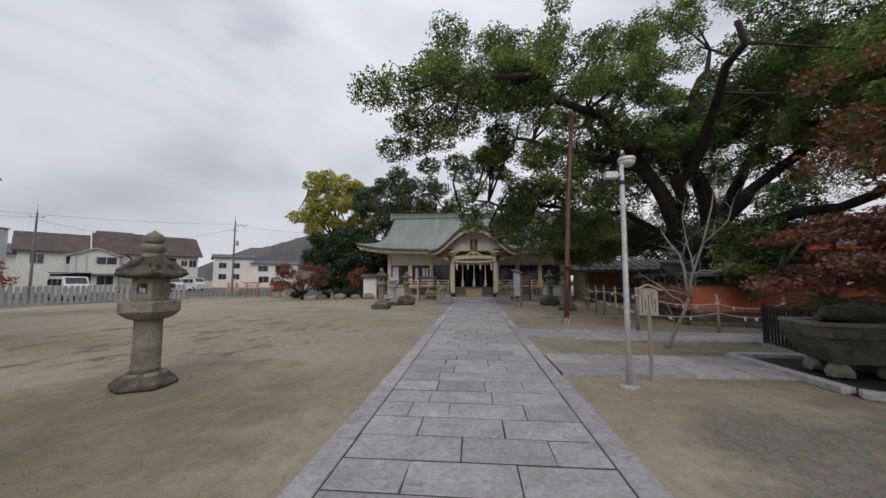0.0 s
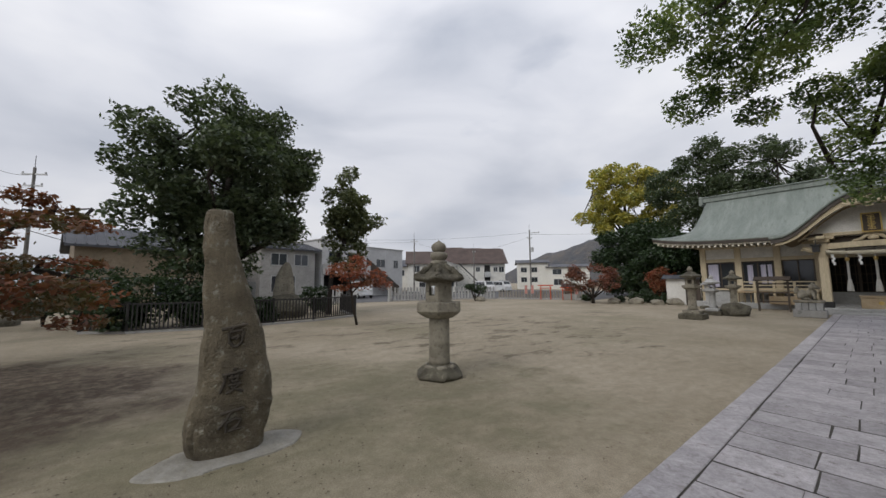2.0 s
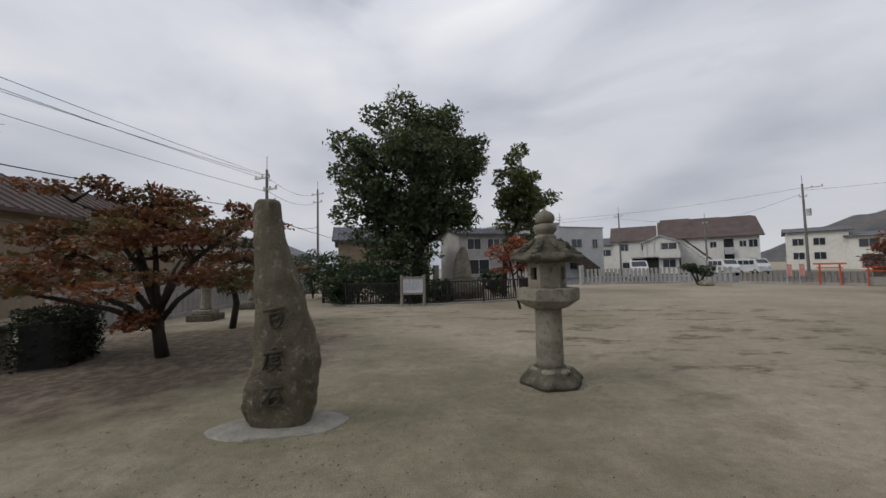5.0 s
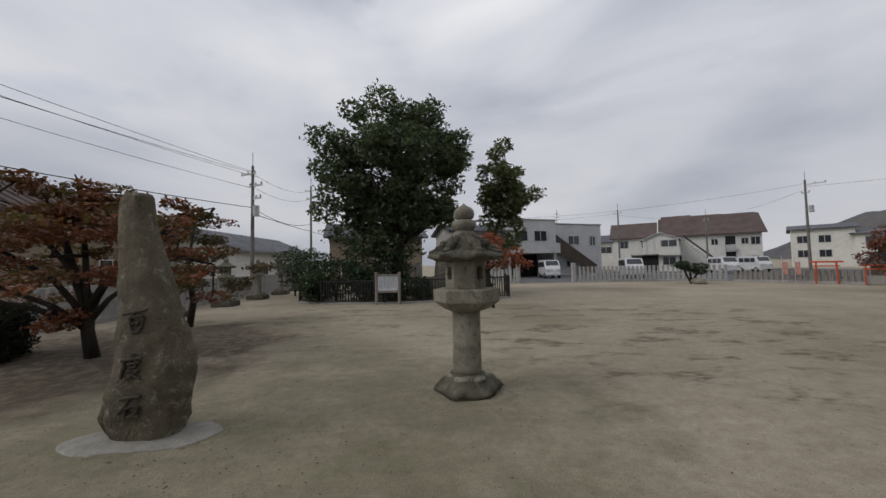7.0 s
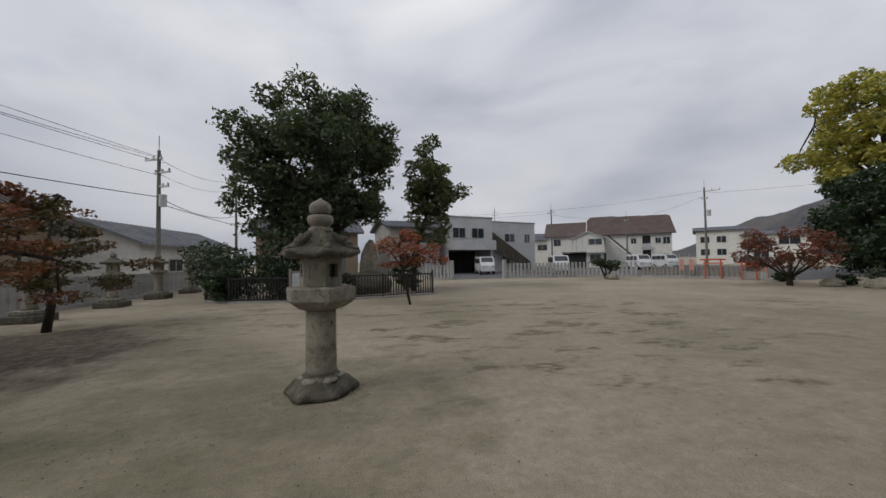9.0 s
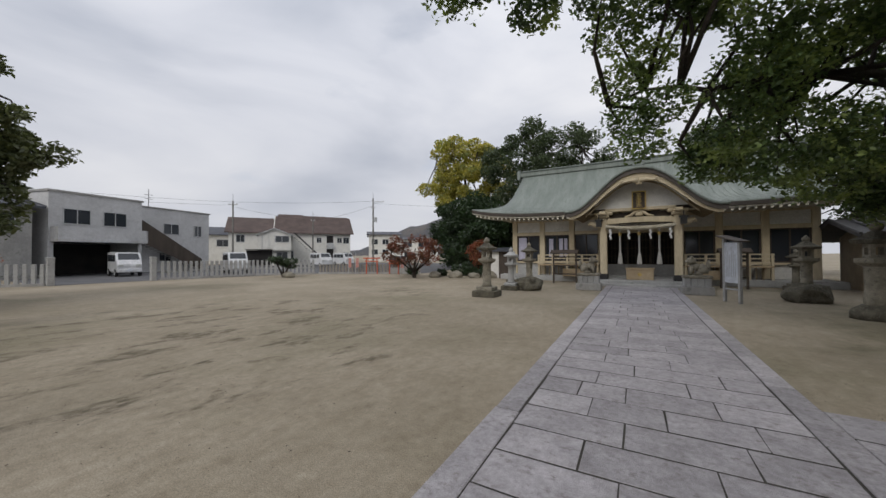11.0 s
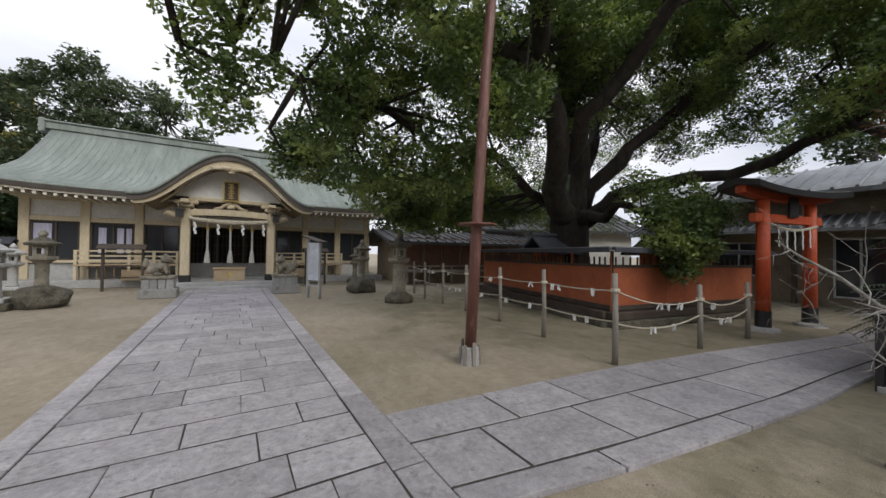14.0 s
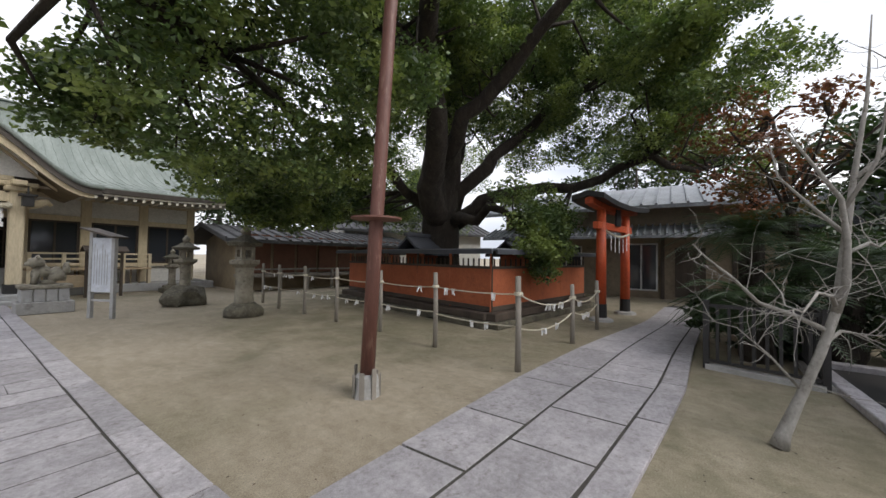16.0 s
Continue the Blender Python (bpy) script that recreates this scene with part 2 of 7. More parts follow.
M["wood_pale"] = surface("pale_new_wood", (0.44, 0.33, 0.20), (0.52, 0.41, 0.27), None, 2, 40, 0.15, 0.003, 0.75)
M["sign_wood"] = surface("bleached_notice_wood", (0.36, 0.30, 0.235), (0.44, 0.37, 0.29), (0.3, 0.25, 0.2), 3, 40, 0.15, 0.003, 0.75)
M["vermilion"] = surface("vermilion_paint", (0.58, 0.085, 0.025), (0.66, 0.12, 0.04), (0.42, 0.07, 0.03), 1.5, 20, 0.1, 0.003, 0.55)
M["vermilion_dull"] = surface("faded_vermilion_board", (0.40, 0.105, 0.04), (0.46, 0.13, 0.052), (0.32, 0.09, 0.04), 0.9, 18, 0.12, 0.004, 0.7)
M["board_brown"] = surface("faded_brown_red_board", (0.15, 0.068, 0.042), (0.21, 0.095, 0.058), None, 1.2, 20, 0.15, 0.004, 0.75)
M["rust"] = surface("red_brown_painted_steel", (0.135, 0.056, 0.042), (0.19, 0.08, 0.06), (0.25, 0.145, 0.11), 2.2, 30, 0.2, 0.004, 0.55, stretch=(2, 2, 0.4))
M["black"] = surface("black_painted_iron", (0.018, 0.017, 0.018), (0.03, 0.028, 0.028), None, 3, 30, 0.15, 0.003, 0.5)
# near-black filler; at openings it carries their inner shade in the colour
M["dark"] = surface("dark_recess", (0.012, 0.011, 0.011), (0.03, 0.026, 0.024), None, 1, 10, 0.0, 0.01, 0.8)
M["galv"] = surface("galvanised_steel", (0.55, 0.56, 0.56), (0.68, 0.69, 0.69), (0.42, 0.43, 0.43), 2, 40, 0.06, 0.003, 0.45, 0.35)
M["lamp_glass"] = surface("milky_lamp_cover", (0.55, 0.56, 0.52), (0.62, 0.63, 0.6), None, 2, 20, 0.02, 0.002, 0.25)
M["rope"] = surface("straw_rope", (0.55, 0.50, 0.38), (0.65, 0.60, 0.48), None, 8, 90, 0.7, 0.01, 0.9)
M["paper"] = surface("white_paper", (0.80, 0.80, 0.80), (0.86, 0.86, 0.86), None, 4, 20, 0.02, 0.002, 0.8)
M["board"] = surface("white_board", (0.62, 0.66, 0.72), (0.70, 0.73, 0.78), None, 1.5, 10, 0.02, 0.002, 0.5)
M["ink"] = surface("dark_ink", (0.10, 0.10, 0.12), (0.14, 0.14, 0.16), None, 4, 20, 0.0, 0.002, 0.7)
M["gold"] = surface("gilt", (0.60, 0.42, 0.12), (0.68, 0.5, 0.2), None, 4, 20, 0.05, 0.002, 0.35, 0.7)
M["tile_grey"] = surface("grey_roof_tile", (0.20, 0.21, 0.23), (0.29, 0.30, 0.32), (0.16, 0.17, 0.18), 1.2, 20, 0.25, 0.01, 0.5)
M["tile_silver"] = surface("silvery_ribbed_tile", (0.30, 0.32, 0.35), (0.40, 0.42, 0.46), (0.24, 0.25, 0.27), 1.2, 20, 0.25, 0.01, 0.5)
M["tile_brown"] = surface("brown_roof_tile", (0.075, 0.05, 0.042), (0.115, 0.078, 0.066), None, 0.8, 15, 0.3, 0.02, 0.7)
M["tile_dark"] = surface("dark_roof_tile", (0.05, 0.055, 0.07), (0.085, 0.09, 0.105), None, 0.8, 15, 0.3, 0.02, 0.6)
M["tan_wall"] = surface("tan_earth_wall", (0.25, 0.20, 0.14), (0.31, 0.25, 0.18), (0.2, 0.16, 0.115), 0.7, 15, 0.1, 0.004, 0.9)
M["house_white"] = surface("off_white_siding", (0.78, 0.765, 0.71), (0.84, 0.83, 0.78), None, 0.4, 12, 0.05, 0.004, 0.8)
M["concrete_pale"] = surface("pale_mortar", (0.25, 0.235, 0.20), (0.34, 0.325, 0.29), (0.26, 0.24, 0.18), 5, 60, 0.5, 0.008, 0.9)
M["concrete"] = surface("concrete", (0.36, 0.355, 0.34), (0.45, 0.44, 0.42), (0.27, 0.265, 0.25), 1.3, 40, 0.3, 0.006, 0.9)
M["pole_grey"] = surface("weathered_pole_concrete", (0.17, 0.16, 0.145), (0.24, 0.23, 0.21), None, 1.5, 30, 0.2, 0.004, 0.9)
M["bark"] = surface("dark_bark", (0.028, 0.022, 0.017), (0.055, 0.043, 0.033), (0.085, 0.075, 0.06), 2.5, 22, 0.9, 0.03, 0.95, stretch=(2, 2, 0.5))
M["bark_pale"] = surface("lichened_pale_bark", (0.25, 0.235, 0.21), (0.38, 0.36, 0.33), (0.15, 0.135, 0.11), 5, 50, 0.6, 0.01, 0.9, stretch=(1, 1, 0.6))
M["leaf"] = leaf_material("camphor_leaf", (0.016, 0.036, 0.014), (0.13, 0.195, 0.062), (0.26, 0.325, 0.1))
M["leaf_dark"] = leaf_material("dark_evergreen_leaf", (0.014, 0.026, 0.012), (0.05, 0.085, 0.032))
M["leaf_mid"] = leaf_material("evergreen_leaf", (0.016, 0.03, 0.016), (0.15, 0.19, 0.105))
M["leaf_olive"] = leaf_material("olive_pine_leaf", (0.03, 0.032, 0.014), (0.10, 0.085, 0.035), (0.12, 0.06, 0.03))
M["leaf_light"] = leaf_material("light_olive_leaf", (0.045, 0.06, 0.028), (0.19, 0.21, 0.10))
M["leaf_hedge"] = leaf_material("near_black_hedge_leaf", (0.008, 0.012, 0.006), (0.028, 0.036, 0.018), None, 0.7)
M["leaf_yellow"] = leaf_material("yellow_leaf", (0.30, 0.27, 0.06), (0.62, 0.53, 0.12), (0.27, 0.30, 0.11))
M["leaf_red"] = leaf_material("red_maple_leaf", (0.105, 0.04, 0.028), (0.25, 0.09, 0.06), (0.13, 0.07, 0.042), 0.6)
M["leaf_rust"] = leaf_material("rusty_maple_leaf", (0.08, 0.034, 0.02), (0.27, 0.092, 0.042), (0.085, 0.075, 0.03), 0.6)
M["leaf_orange"] = leaf_material("orange_maple_leaf", (0.17, 0.05, 0.03), (0.38, 0.115, 0.06), (0.26, 0.12, 0.06), 0.6)
M["dead"] = surface("dead_leaf", (0.085, 0.062, 0.04), (0.15, 0.105, 0.065), None, 3, 30, 0.1, 0.002, 0.9, each=0.5, island=True)
M["hill"] = surface("wooded_hill", (0.085, 0.092, 0.105), (0.14, 0.13, 0.125), (0.18, 0.15, 0.13), 0.03, 0.35, 0.5, 3.0, 1.0, world=True)
M["car_white"] = surface("white_car_paint", (0.74, 0.75, 0.77), (0.8, 0.81, 0.82), None, 1, 5, 0.0, 0.002, 0.25)
M["tyre"] = surface("tyre_rubber", (0.02, 0.02, 0.02), (0.03, 0.03, 0.03), None, 5, 40, 0.1, 0.003, 0.85)
M["curtain"] = surface("blue_white_curtain", (0.45, 0.45, 0.6), (0.62, 0.6, 0.72), None, 6, 20, 0.1, 0.004, 0.9, stretch=(3, 1, 0.2))
M["asphalt"] = surface("asphalt", (0.10, 0.10, 0.105), (0.14, 0.14, 0.145), None, 0.7, 60, 0.3, 0.01, 0.9)
M["red_cloth"] = surface("faded_red_cloth", (0.50, 0.19, 0.16), (0.60, 0.30, 0.26), (0.72, 0.66, 0.62), 3.0, 30, 0.1, 0.002, 0.8)
g, nt_g, bs_g = nodes_of("window_glass", 0.08)
bs_g.inputs["Base Color"].default_value = (0.035, 0.04, 0.047, 1)
bs_g.inputs["Specular IOR Level"].default_value = 0.6
M["glass"] = g


# ---- building tools ----
def mesh_ob(name, me, material, parent=None):
    ob = new(name, me)
    if material is not None and not me.materials:
        me.materials.append(M[material] if isinstance(material, str) else material)
    if parent is not None:
        ob.parent = parent
    return ob


def part(name, bm, material, parent=None, label="", smooth=False):
    me = bpy.data.meshes.new(name)
    bmesh.ops.recalc_face_normals(bm, faces=bm.faces[:])
    bm.to_mesh(me)
    bm.free()
    if smooth:
        me.shade_smooth()
    ob = mesh_ob(name, me, material, parent)
    if label:
        tagged(ob, label)
    return ob


def thing(name, label, category, at=(0, 0, 0), turn=0.0, group="", kind=""):
    ob = new(name)
    ob.empty_display_size = 0.2
    ob.matrix_basis = pose(*at, 0, 0, turn)
    return tagged(ob, label, category, group, kind)


def box(bm, x0, y0, z0, x1, y1, z1, m=None, bevel=0.0):
    r = bmesh.ops.create_cube(bm, size=1)
    v = r["verts"]
    mat = Matrix.Translation(((x0 + x1) / 2, (y0 + y1) / 2, (z0 + z1) / 2)) @ Matrix.Diagonal((abs(x1 - x0), abs(y1 - y0), abs(z1 - z0), 1))
    bmesh.ops.transform(bm, matrix=(m @ mat) if m is not None else mat, verts=v)
    if bevel:
        edges = list({e for q in v for e in q.link_edges})
        bmesh.ops.bevel(bm, geom=edges, offset=bevel, segments=1, affect="EDGES")


def boxes(*rows, m=None, bevel=0.0):
    bm = bmesh.new()
    for r in rows:
        box(bm, *r, m=m, bevel=bevel)
    return bm


def rod(bm, p0, p1, r0, r1=None, seg=10):
    p0, p1 = Vector(p0), Vector(p1)
    d = p1 - p0
    m = Matrix.Translation((p0 + p1) / 2) @ d.to_track_quat("Z", "Y").to_matrix().to_4x4()
    bmesh.ops.create_cone(bm, cap_ends=True, segments=seg, radius1=r0, radius2=r0 if r1 is None else r1, depth=d.length, matrix=m)


def rods(*rows, seg=10):
    bm = bmesh.new()
    for r in rows:
        rod(bm, *r, seg=seg)
    return bm


def tube(bm, pts, radii, seg=8):
    """A tapering tube through points."""
    pts = [Vector(p) for p in pts]
    rings, side = [], None
    for i, p in enumerate(pts):
        d = (pts[min(i + 1, len(pts) - 1)] - pts[max(i - 1, 0)]).normalized()
        if side is None:
            side = d.orthogonal().normalized()
        side = (side - d * side.dot(d)).normalized()
        up = d.cross(side)
        r = radii[i] if hasattr(radii, "__len__") else radii
        rings.append([bm.verts.new(p + (side * math.cos(a) + up * math.sin(a)) * r) for a in (2 * math.pi * k / seg for k in range(seg))])
    for a, b in zip(rings, rings[1:]):
        for k in range(seg):
            bm.faces.new((a[k], a[(k + 1) % seg], b[(k + 1) % seg], b[k]))
    bm.faces.new(rings[0][::-1])
    bm.faces.new(rings[-1])


def lathe(bm, profile, seg=24, at=(0, 0, 0), wob=0.0, twist=0.0):
    """profile: (radius, height) rows, closed at both ends."""
    rings = []
    for r, z in profile:
        rings.append([bm.verts.new((at[0] + r * (1 + wob * noise.noise((k * 0.9, z * 6, r * 3))) * math.cos(2 * math.pi * k / seg + twist), at[1] + r * math.sin(2 * math.pi * k / seg + twist), at[2] + z)) for k in range(seg)])
    for a, b in zip(rings, rings[1:]):
        for k in range(seg):
            bm.faces.new((a[k], a[(k + 1) % seg], b[(k + 1) % seg], b[k]))
    bm.faces.new(rings[0][::-1])
    bm.faces.new(rings[-1])


def turned(*rows, seg=24, wob=0.0, twist=0.0, at=(0, 0, 0)):
    bm = bmesh.new()
    lathe(bm, rows, seg, at, wob, twist)
    return bm


def roughen(bm, amount, scale=3.0, seed=0.0):
    for v in bm.verts:
        n = noise.noise_vector(v.co * scale + Vector((seed, seed * 1.7, 0)))
        v.co += n * amount


def boulder(bm, x, y, z, sx, sy, sz, seed=0.0, sub=3):
    r = bmesh.ops.create_icosphere(bm, subdivisions=sub, radius=1)
    for v in r["verts"]:
        n = v.co.copy()
        k = 1 + 0.28 * noise.noise(n * 1.3 + Vector((seed, 0, 0))) + 0.09 * noise.noise(n * 4 + Vector((seed, 3, 0)))
        v.co = Vector((x + n.x * sx * k, y + n.y * sy * k, z + max(n.z, -0.55) * sz * k))


def sheet(rows_of_points, thick=0.0, up=Vector((0, 0, 1))):
    """A grid surface, with thickness downwards when asked."""
    bm = bmesh.new()
    top = [[bm.verts.new(p) for p in row] for row in rows_of_points]
    for a, b in zip(top, top[1:]):
        for k in range(len(a) - 1):
            bm.faces.new((a[k], a[k + 1], b[k + 1], b[k]))
    if thick:
        bot = [[bm.verts.new(Vector(p) - up * thick) for p in row] for row in rows_of_points]
        for a, b in zip(bot, bot[1:]):
            for k in range(len(a) - 1):
                bm.faces.new((a[k], b[k], b[k + 1], a[k + 1]))
        n, w = len(top), len(top[0])
        rim = [(0, k) for k in range(w)] + [(i, w - 1) for i in range(1, n)] + [(n - 1, k) for k in range(w - 2, -1, -1)] + [(i, 0) for i in range(n - 2, 0, -1)]
        for (a, b), (c, d) in zip(rim, rim[1:] + rim[:1]):
            bm.faces.new((top[a][b], top[c][d], bot[c][d], bot[a][b]))
    return bm


def leaves(name, clumps, material, parent, size=0.12, seed=1, label="", long=1.6, flat=0.6):
    """clumps: rows (x, y, z, rx, ry, rz, count). Leaves lie in uneven shells; ONE mesh."""
    rng = np.random.default_rng(seed)
    cs = []
    for x, y, z, rx, ry, rz, n in clumps:
        n = int(n)
        d = rng.normal(size=(n, 3))
        d /= np.linalg.norm(d, axis=1)[:, None]
        r = rng.uniform(0.35, 1.0, n) ** 0.5
        r *= 1 + 0.22 * np.sin(d[:, 0] * 5 + x * 3) * np.sin(d[:, 1] * 6 + y) + 0.15 * np.sin(d[:, 2] * 9 + z * 2)
        cs.append(np.array([x, y, z]) + d * r[:, None] * np.array([rx, ry, rz]))
    c = np.concatenate(cs)
    n = len(c)
    a = rng.normal(size=(n, 3))
    a[:, 2] *= flat
    a /= np.linalg.norm(a, axis=1)[:, None]
    b = np.cross(a, rng.normal(size=(n, 3)) * [0.5, 0.5, 1.0])
    b /= np.linalg.norm(b, axis=1)[:, None] + 1e-9
    s = size * rng.uniform(0.6, 1.25, n)[:, None]
    v = np.stack([c - a * s * long / 2, c + b * s * 0.42, c + a * s * long / 2, c - b * s * 0.42], axis=1).reshape(-1, 3)
    me = bpy.data.meshes.new(name)
    me.vertices.add(4 * n)
    me.vertices.foreach_set("co", v.astype(np.float32).ravel())
    me.loops.add(4 * n)
    me.loops.foreach_set("vertex_index", np.arange(4 * n, dtype=np.int32))
    me.polygons.add(n)
    me.polygons.foreach_set("loop_start", np.arange(0, 4 * n, 4, dtype=np.int32))
    me.update(calc_edges=True)
    ob = mesh_ob(name, me, material, parent)
    if label:
        tagged(ob, label)
    return ob


def branch_out(rng, start, way, length, radius, steps=6, droop=0.0, wander=0.35):
    pts, radii, p, d = [Vector(start)], [radius], Vector(start), Vector(way).normalized()
    for i in range(steps):
        d = (d + Vector(rng.normal(size=3)) * wander * 0.5 + Vector((0, 0, -droop))).normalized()
        p = p + d * length / steps
        pts.append(p.copy())
        radii.append(radius * (1 - 0.8 * (i + 1) / steps))
    return pts, radii


def sag(a, b, drop, n=10):
    a, b = Vector(a), Vector(b)
    return [a.lerp(b, i / n) - Vector((0, 0, drop * 4 * (i / n) * (1 - i / n))) for i in range(n + 1)]


# ---- ground and paths ----
def make_ground():
    bm = bmesh.new()
    xs = [-900, -300, -120, -60, -30, -15, 0, 15, 30, 60, 120, 300, 900]
    grid = [[bm.verts.new((x, y, 0)) for x in xs] for y in xs]
    for a, b in zip(grid, grid[1:]):
        for k in range(len(a) - 1):
            bm.faces.new((a[k], a[k + 1], b[k + 1], b[k]))
    return tagged(part("ground", bm, "ground"), "pale sandy courtyard ground with mossy patches and painted tree shade", "ground", "", "structure")


make_ground()

PATH_BASE = tagged(part("stone_path", boxes((-1.355, -3.98, 0.002, 1.355, 24.58, 0.0395)), "joint"), "long granite slab approach path towards the hall", "path", "", "structure")
SIDE_TOP = [(1.40, 11.12), (4.3, 10.95), (7.0, 10.6), (10.5, 9.9), (14.6, 9.6)]
SIDE_LOW = [(1.40, 9.72), (2.8, 9.47), (5.3, 9.15), (7.8, 9.02), (14.6, 8.45)]


def edge_at(line, x):
    for (x0, y0), (x1, y1) in zip(line, line[1:]):
        if x <= x1:
            return y0 + (y1 - y0) * (x - x0) / (x1 - x0)
    return line[-1][1]


def flat_poly(points, z0, z1):
    bm = bmesh.new()
    lo = [bm.verts.new((x, y, z0)) for x, y in points]
    hi = [bm.verts.new((x, y, z1)) for x, y in points]
    bm.faces.new(lo[::-1])
    bm.faces.new(hi)
    for k in range(len(points)):
        j = (k + 1) % len(points)
        bm.faces.new((lo[k], lo[j], hi[j], hi[k]))
    return bm


SIDE_BASE = tagged(part("side_path", flat_poly([(x, y + 0.05) for x, y in SIDE_LOW] + [(x, y - 0.05) for x, y in SIDE_TOP[::-1]], 0.002, 0.0395), "joint"), "granite slab side path bending towards the vermilion gate", "path", "", "structure")
BASIN_BASE = tagged(part("basin_path", boxes((1.39, 5.95, 0.002, 5.22, 7.39, 0.0395)), "joint"), "short granite slab path leading to the stone basin", "path", "", "structure")


# ---- the worship hall ----
EAVE_Y, RIDGE_Y, BACK_Y = 26.7, 31.6, 36.5


def half_width(s):
    return 7.3 + 0.4 * min(s / 0.7, 1) + (1.6 * ((s - 0.7) / 0.3) ** 1.1 if s > 0.7 else 0)


def roof_height(s, u):
    return 3.98 + 3.35 * (1 - s) ** 1.55 + 0.5 * max(0, s - 0.45) * abs(u) ** 5 * 1.7


def roof_point(s, u, front=True):
    y = RIDGE_Y + (EAVE_Y - RIDGE_Y if front else BACK_Y - RIDGE_Y) * s
    return Vector((u * half_width(s), y, roof_height(s, u)))


def kara(x, wide=3.1, low=3.74, high=5.62):
    t = min(abs(x) / wide, 1)
    return low + (high - low) * (0.5 + 0.5 * math.cos(math.pi * t ** 1.12))


def make_hall():
    hall = thing("worship_hall", "cream timber shrine hall with a green copper roof", "building")
    n = 20
    front = [[roof_point(i / n, -1 + 2 * j / 32) for j in range(33)] for i in range(n + 1)]
    back = [[roof_point(i / n, -1 + 2 * j / 16, False) for j in range(17)] for i in range(n + 1)]
    roof = part("roof", sheet(front, 0.12), "copper", hall, "sweeping green copper roof", True)
    part("rear_slope", sheet(back, 0.12), "copper", roof)
    for sgn in (-1, 1):
        side = []
        for i in range(n + 1):
            a, b = roof_point(i / n, sgn), roof_point(i / n, sgn, False)
            side.append([a.lerp(b, k / 8) for k in range(9)])
        part("side_slope", sheet(side, 0.1), "copper", roof)
    ridge = boxes((-7.5, RIDGE_Y - 0.22, 7.2, 7.5, RIDGE_Y + 0.22, 7.52), (-7.6, RIDGE_Y - 0.3, 7.52, 7.6, RIDGE_Y + 0.3, 7.6), bevel=0.02)
    for sgn in (-1, 1):
        box(ridge, sgn * 7.5, RIDGE_Y - 0.3, 7.0, sgn * 7.72, RIDGE_Y + 0.3, 7.66, bevel=0.04)
    part("ridge_cap", ridge, "copper", roof)
    seams = bmesh.new()
    for j in range(1, 60):
        u = -1 + 2 * j / 60
        tube(seams, [roof_point(i / 8, u) + Vector((0, -0.01, 0.008)) for i in range(9)], 0.005, 4)
    tagged(part("roof_seam", seams, "copper", roof), kind="stuff")
    # deep eave: boards and rafter ends
    eave = [[roof_point(1, -1 + 2 * j / 32) + Vector((0, 0.06, -0.13)) for j in range(33)], [Vector((-7.6 + 15.2 * j / 32, 28.35, 3.9)) for j in range(33)]]
    part("eave_board", sheet(eave, 0.05), "cream_shaded", hall)
    rim = [[roof_point(1, -1 + 2 * j / 32) + Vector((0, -0.02 + 0.05 * k, -0.07 - 0.17 * k)) for j in range(33)] for k in range(2)]
    part("eave_edge", sheet(rim, 0.05, Vector((0, -1, 0))), "rim", hall, "thick dark layered eave edge")
    fascia = [[roof_point(1, -1 + 2 * j / 32) + Vector((0, 0.1, -0.25 - 0.07 * k)) for j in range(33)] for k in range(2)]
    part("fascia_strip", sheet(fascia, 0.03, Vector((0, -1, 0))), "rafter_white", hall)
    for j in range(66):
        u = -0.97 + 1.94 * j / 65
        p = roof_point(1, u)
        if abs(p.x) < 2.95:
            continue
        b = boxes((-0.05, 0, -0.055, 0.05, 1.3, 0.055))
        r = part("rafter_end", b, "rafter_white", hall)
        r.location = p + Vector((0, 0.14, -0.385))
    for sgn in (-1, 1):
        for j in range(14):
            b = boxes((0, -0.045, -0.05, 1.2, 0.045, 0.05))
            r = part("rafter_end", b, "cream", hall)
            a = roof_point(1, sgn).lerp(roof_point(1, sgn, False), 0.03 + 0.07 * j)
            r.location = a + Vector((-sgn * 0.12 - (1.2 if sgn > 0 else 0), 0, -0.26))
    # stone platform and steps
    part("stone_base", boxes((-7.6, 27.2, 0, 7.6, 35.6, 0.32), (-2.5, 25.0, 0.0, 2.5, 27.2, 0.28), bevel=0.02), "pale_stone", hall)
    part("stone_step", boxes((-2.2, 24.62, 0, 2.2, 25.0, 0.14), bevel=0.015), "pale_stone", hall)
    part("rear_wall", boxes((-6.9, 28.62, 0.32, -1.9, 35.2, 3.85), (1.9, 28.62, 0.32, 6.9, 35.2, 3.85), (-1.9, 31.5, 0.32, 1.9, 35.2, 3.85), (-1.9, 28.62, 3.0, 1.9, 31.5, 3.85)), "white", hall)
    # near-black box at the back: the hall's inner shade as colour
    part("dark_interior", boxes((-1.9, 30.9, 0.33, 1.9, 31.5, 3.0)), "dark", hall)
    cols = [-7.0, -5.25, -3.5, -1.9, 1.9, 3.5, 5.25, 7.0]
    for x in cols:
        part("column", boxes((x - 0.15, 28.3, 0.32, x + 0.15, 28.6, 3.9), bevel=0.015), "cream", hall)
        part("bracket", boxes((x - 0.3, 28.16, 3.62, x + 0.3, 28.45, 3.8), (x - 0.12, 27.9, 3.72, x + 0.12, 28.5, 3.88), bevel=0.02), "cream", hall)
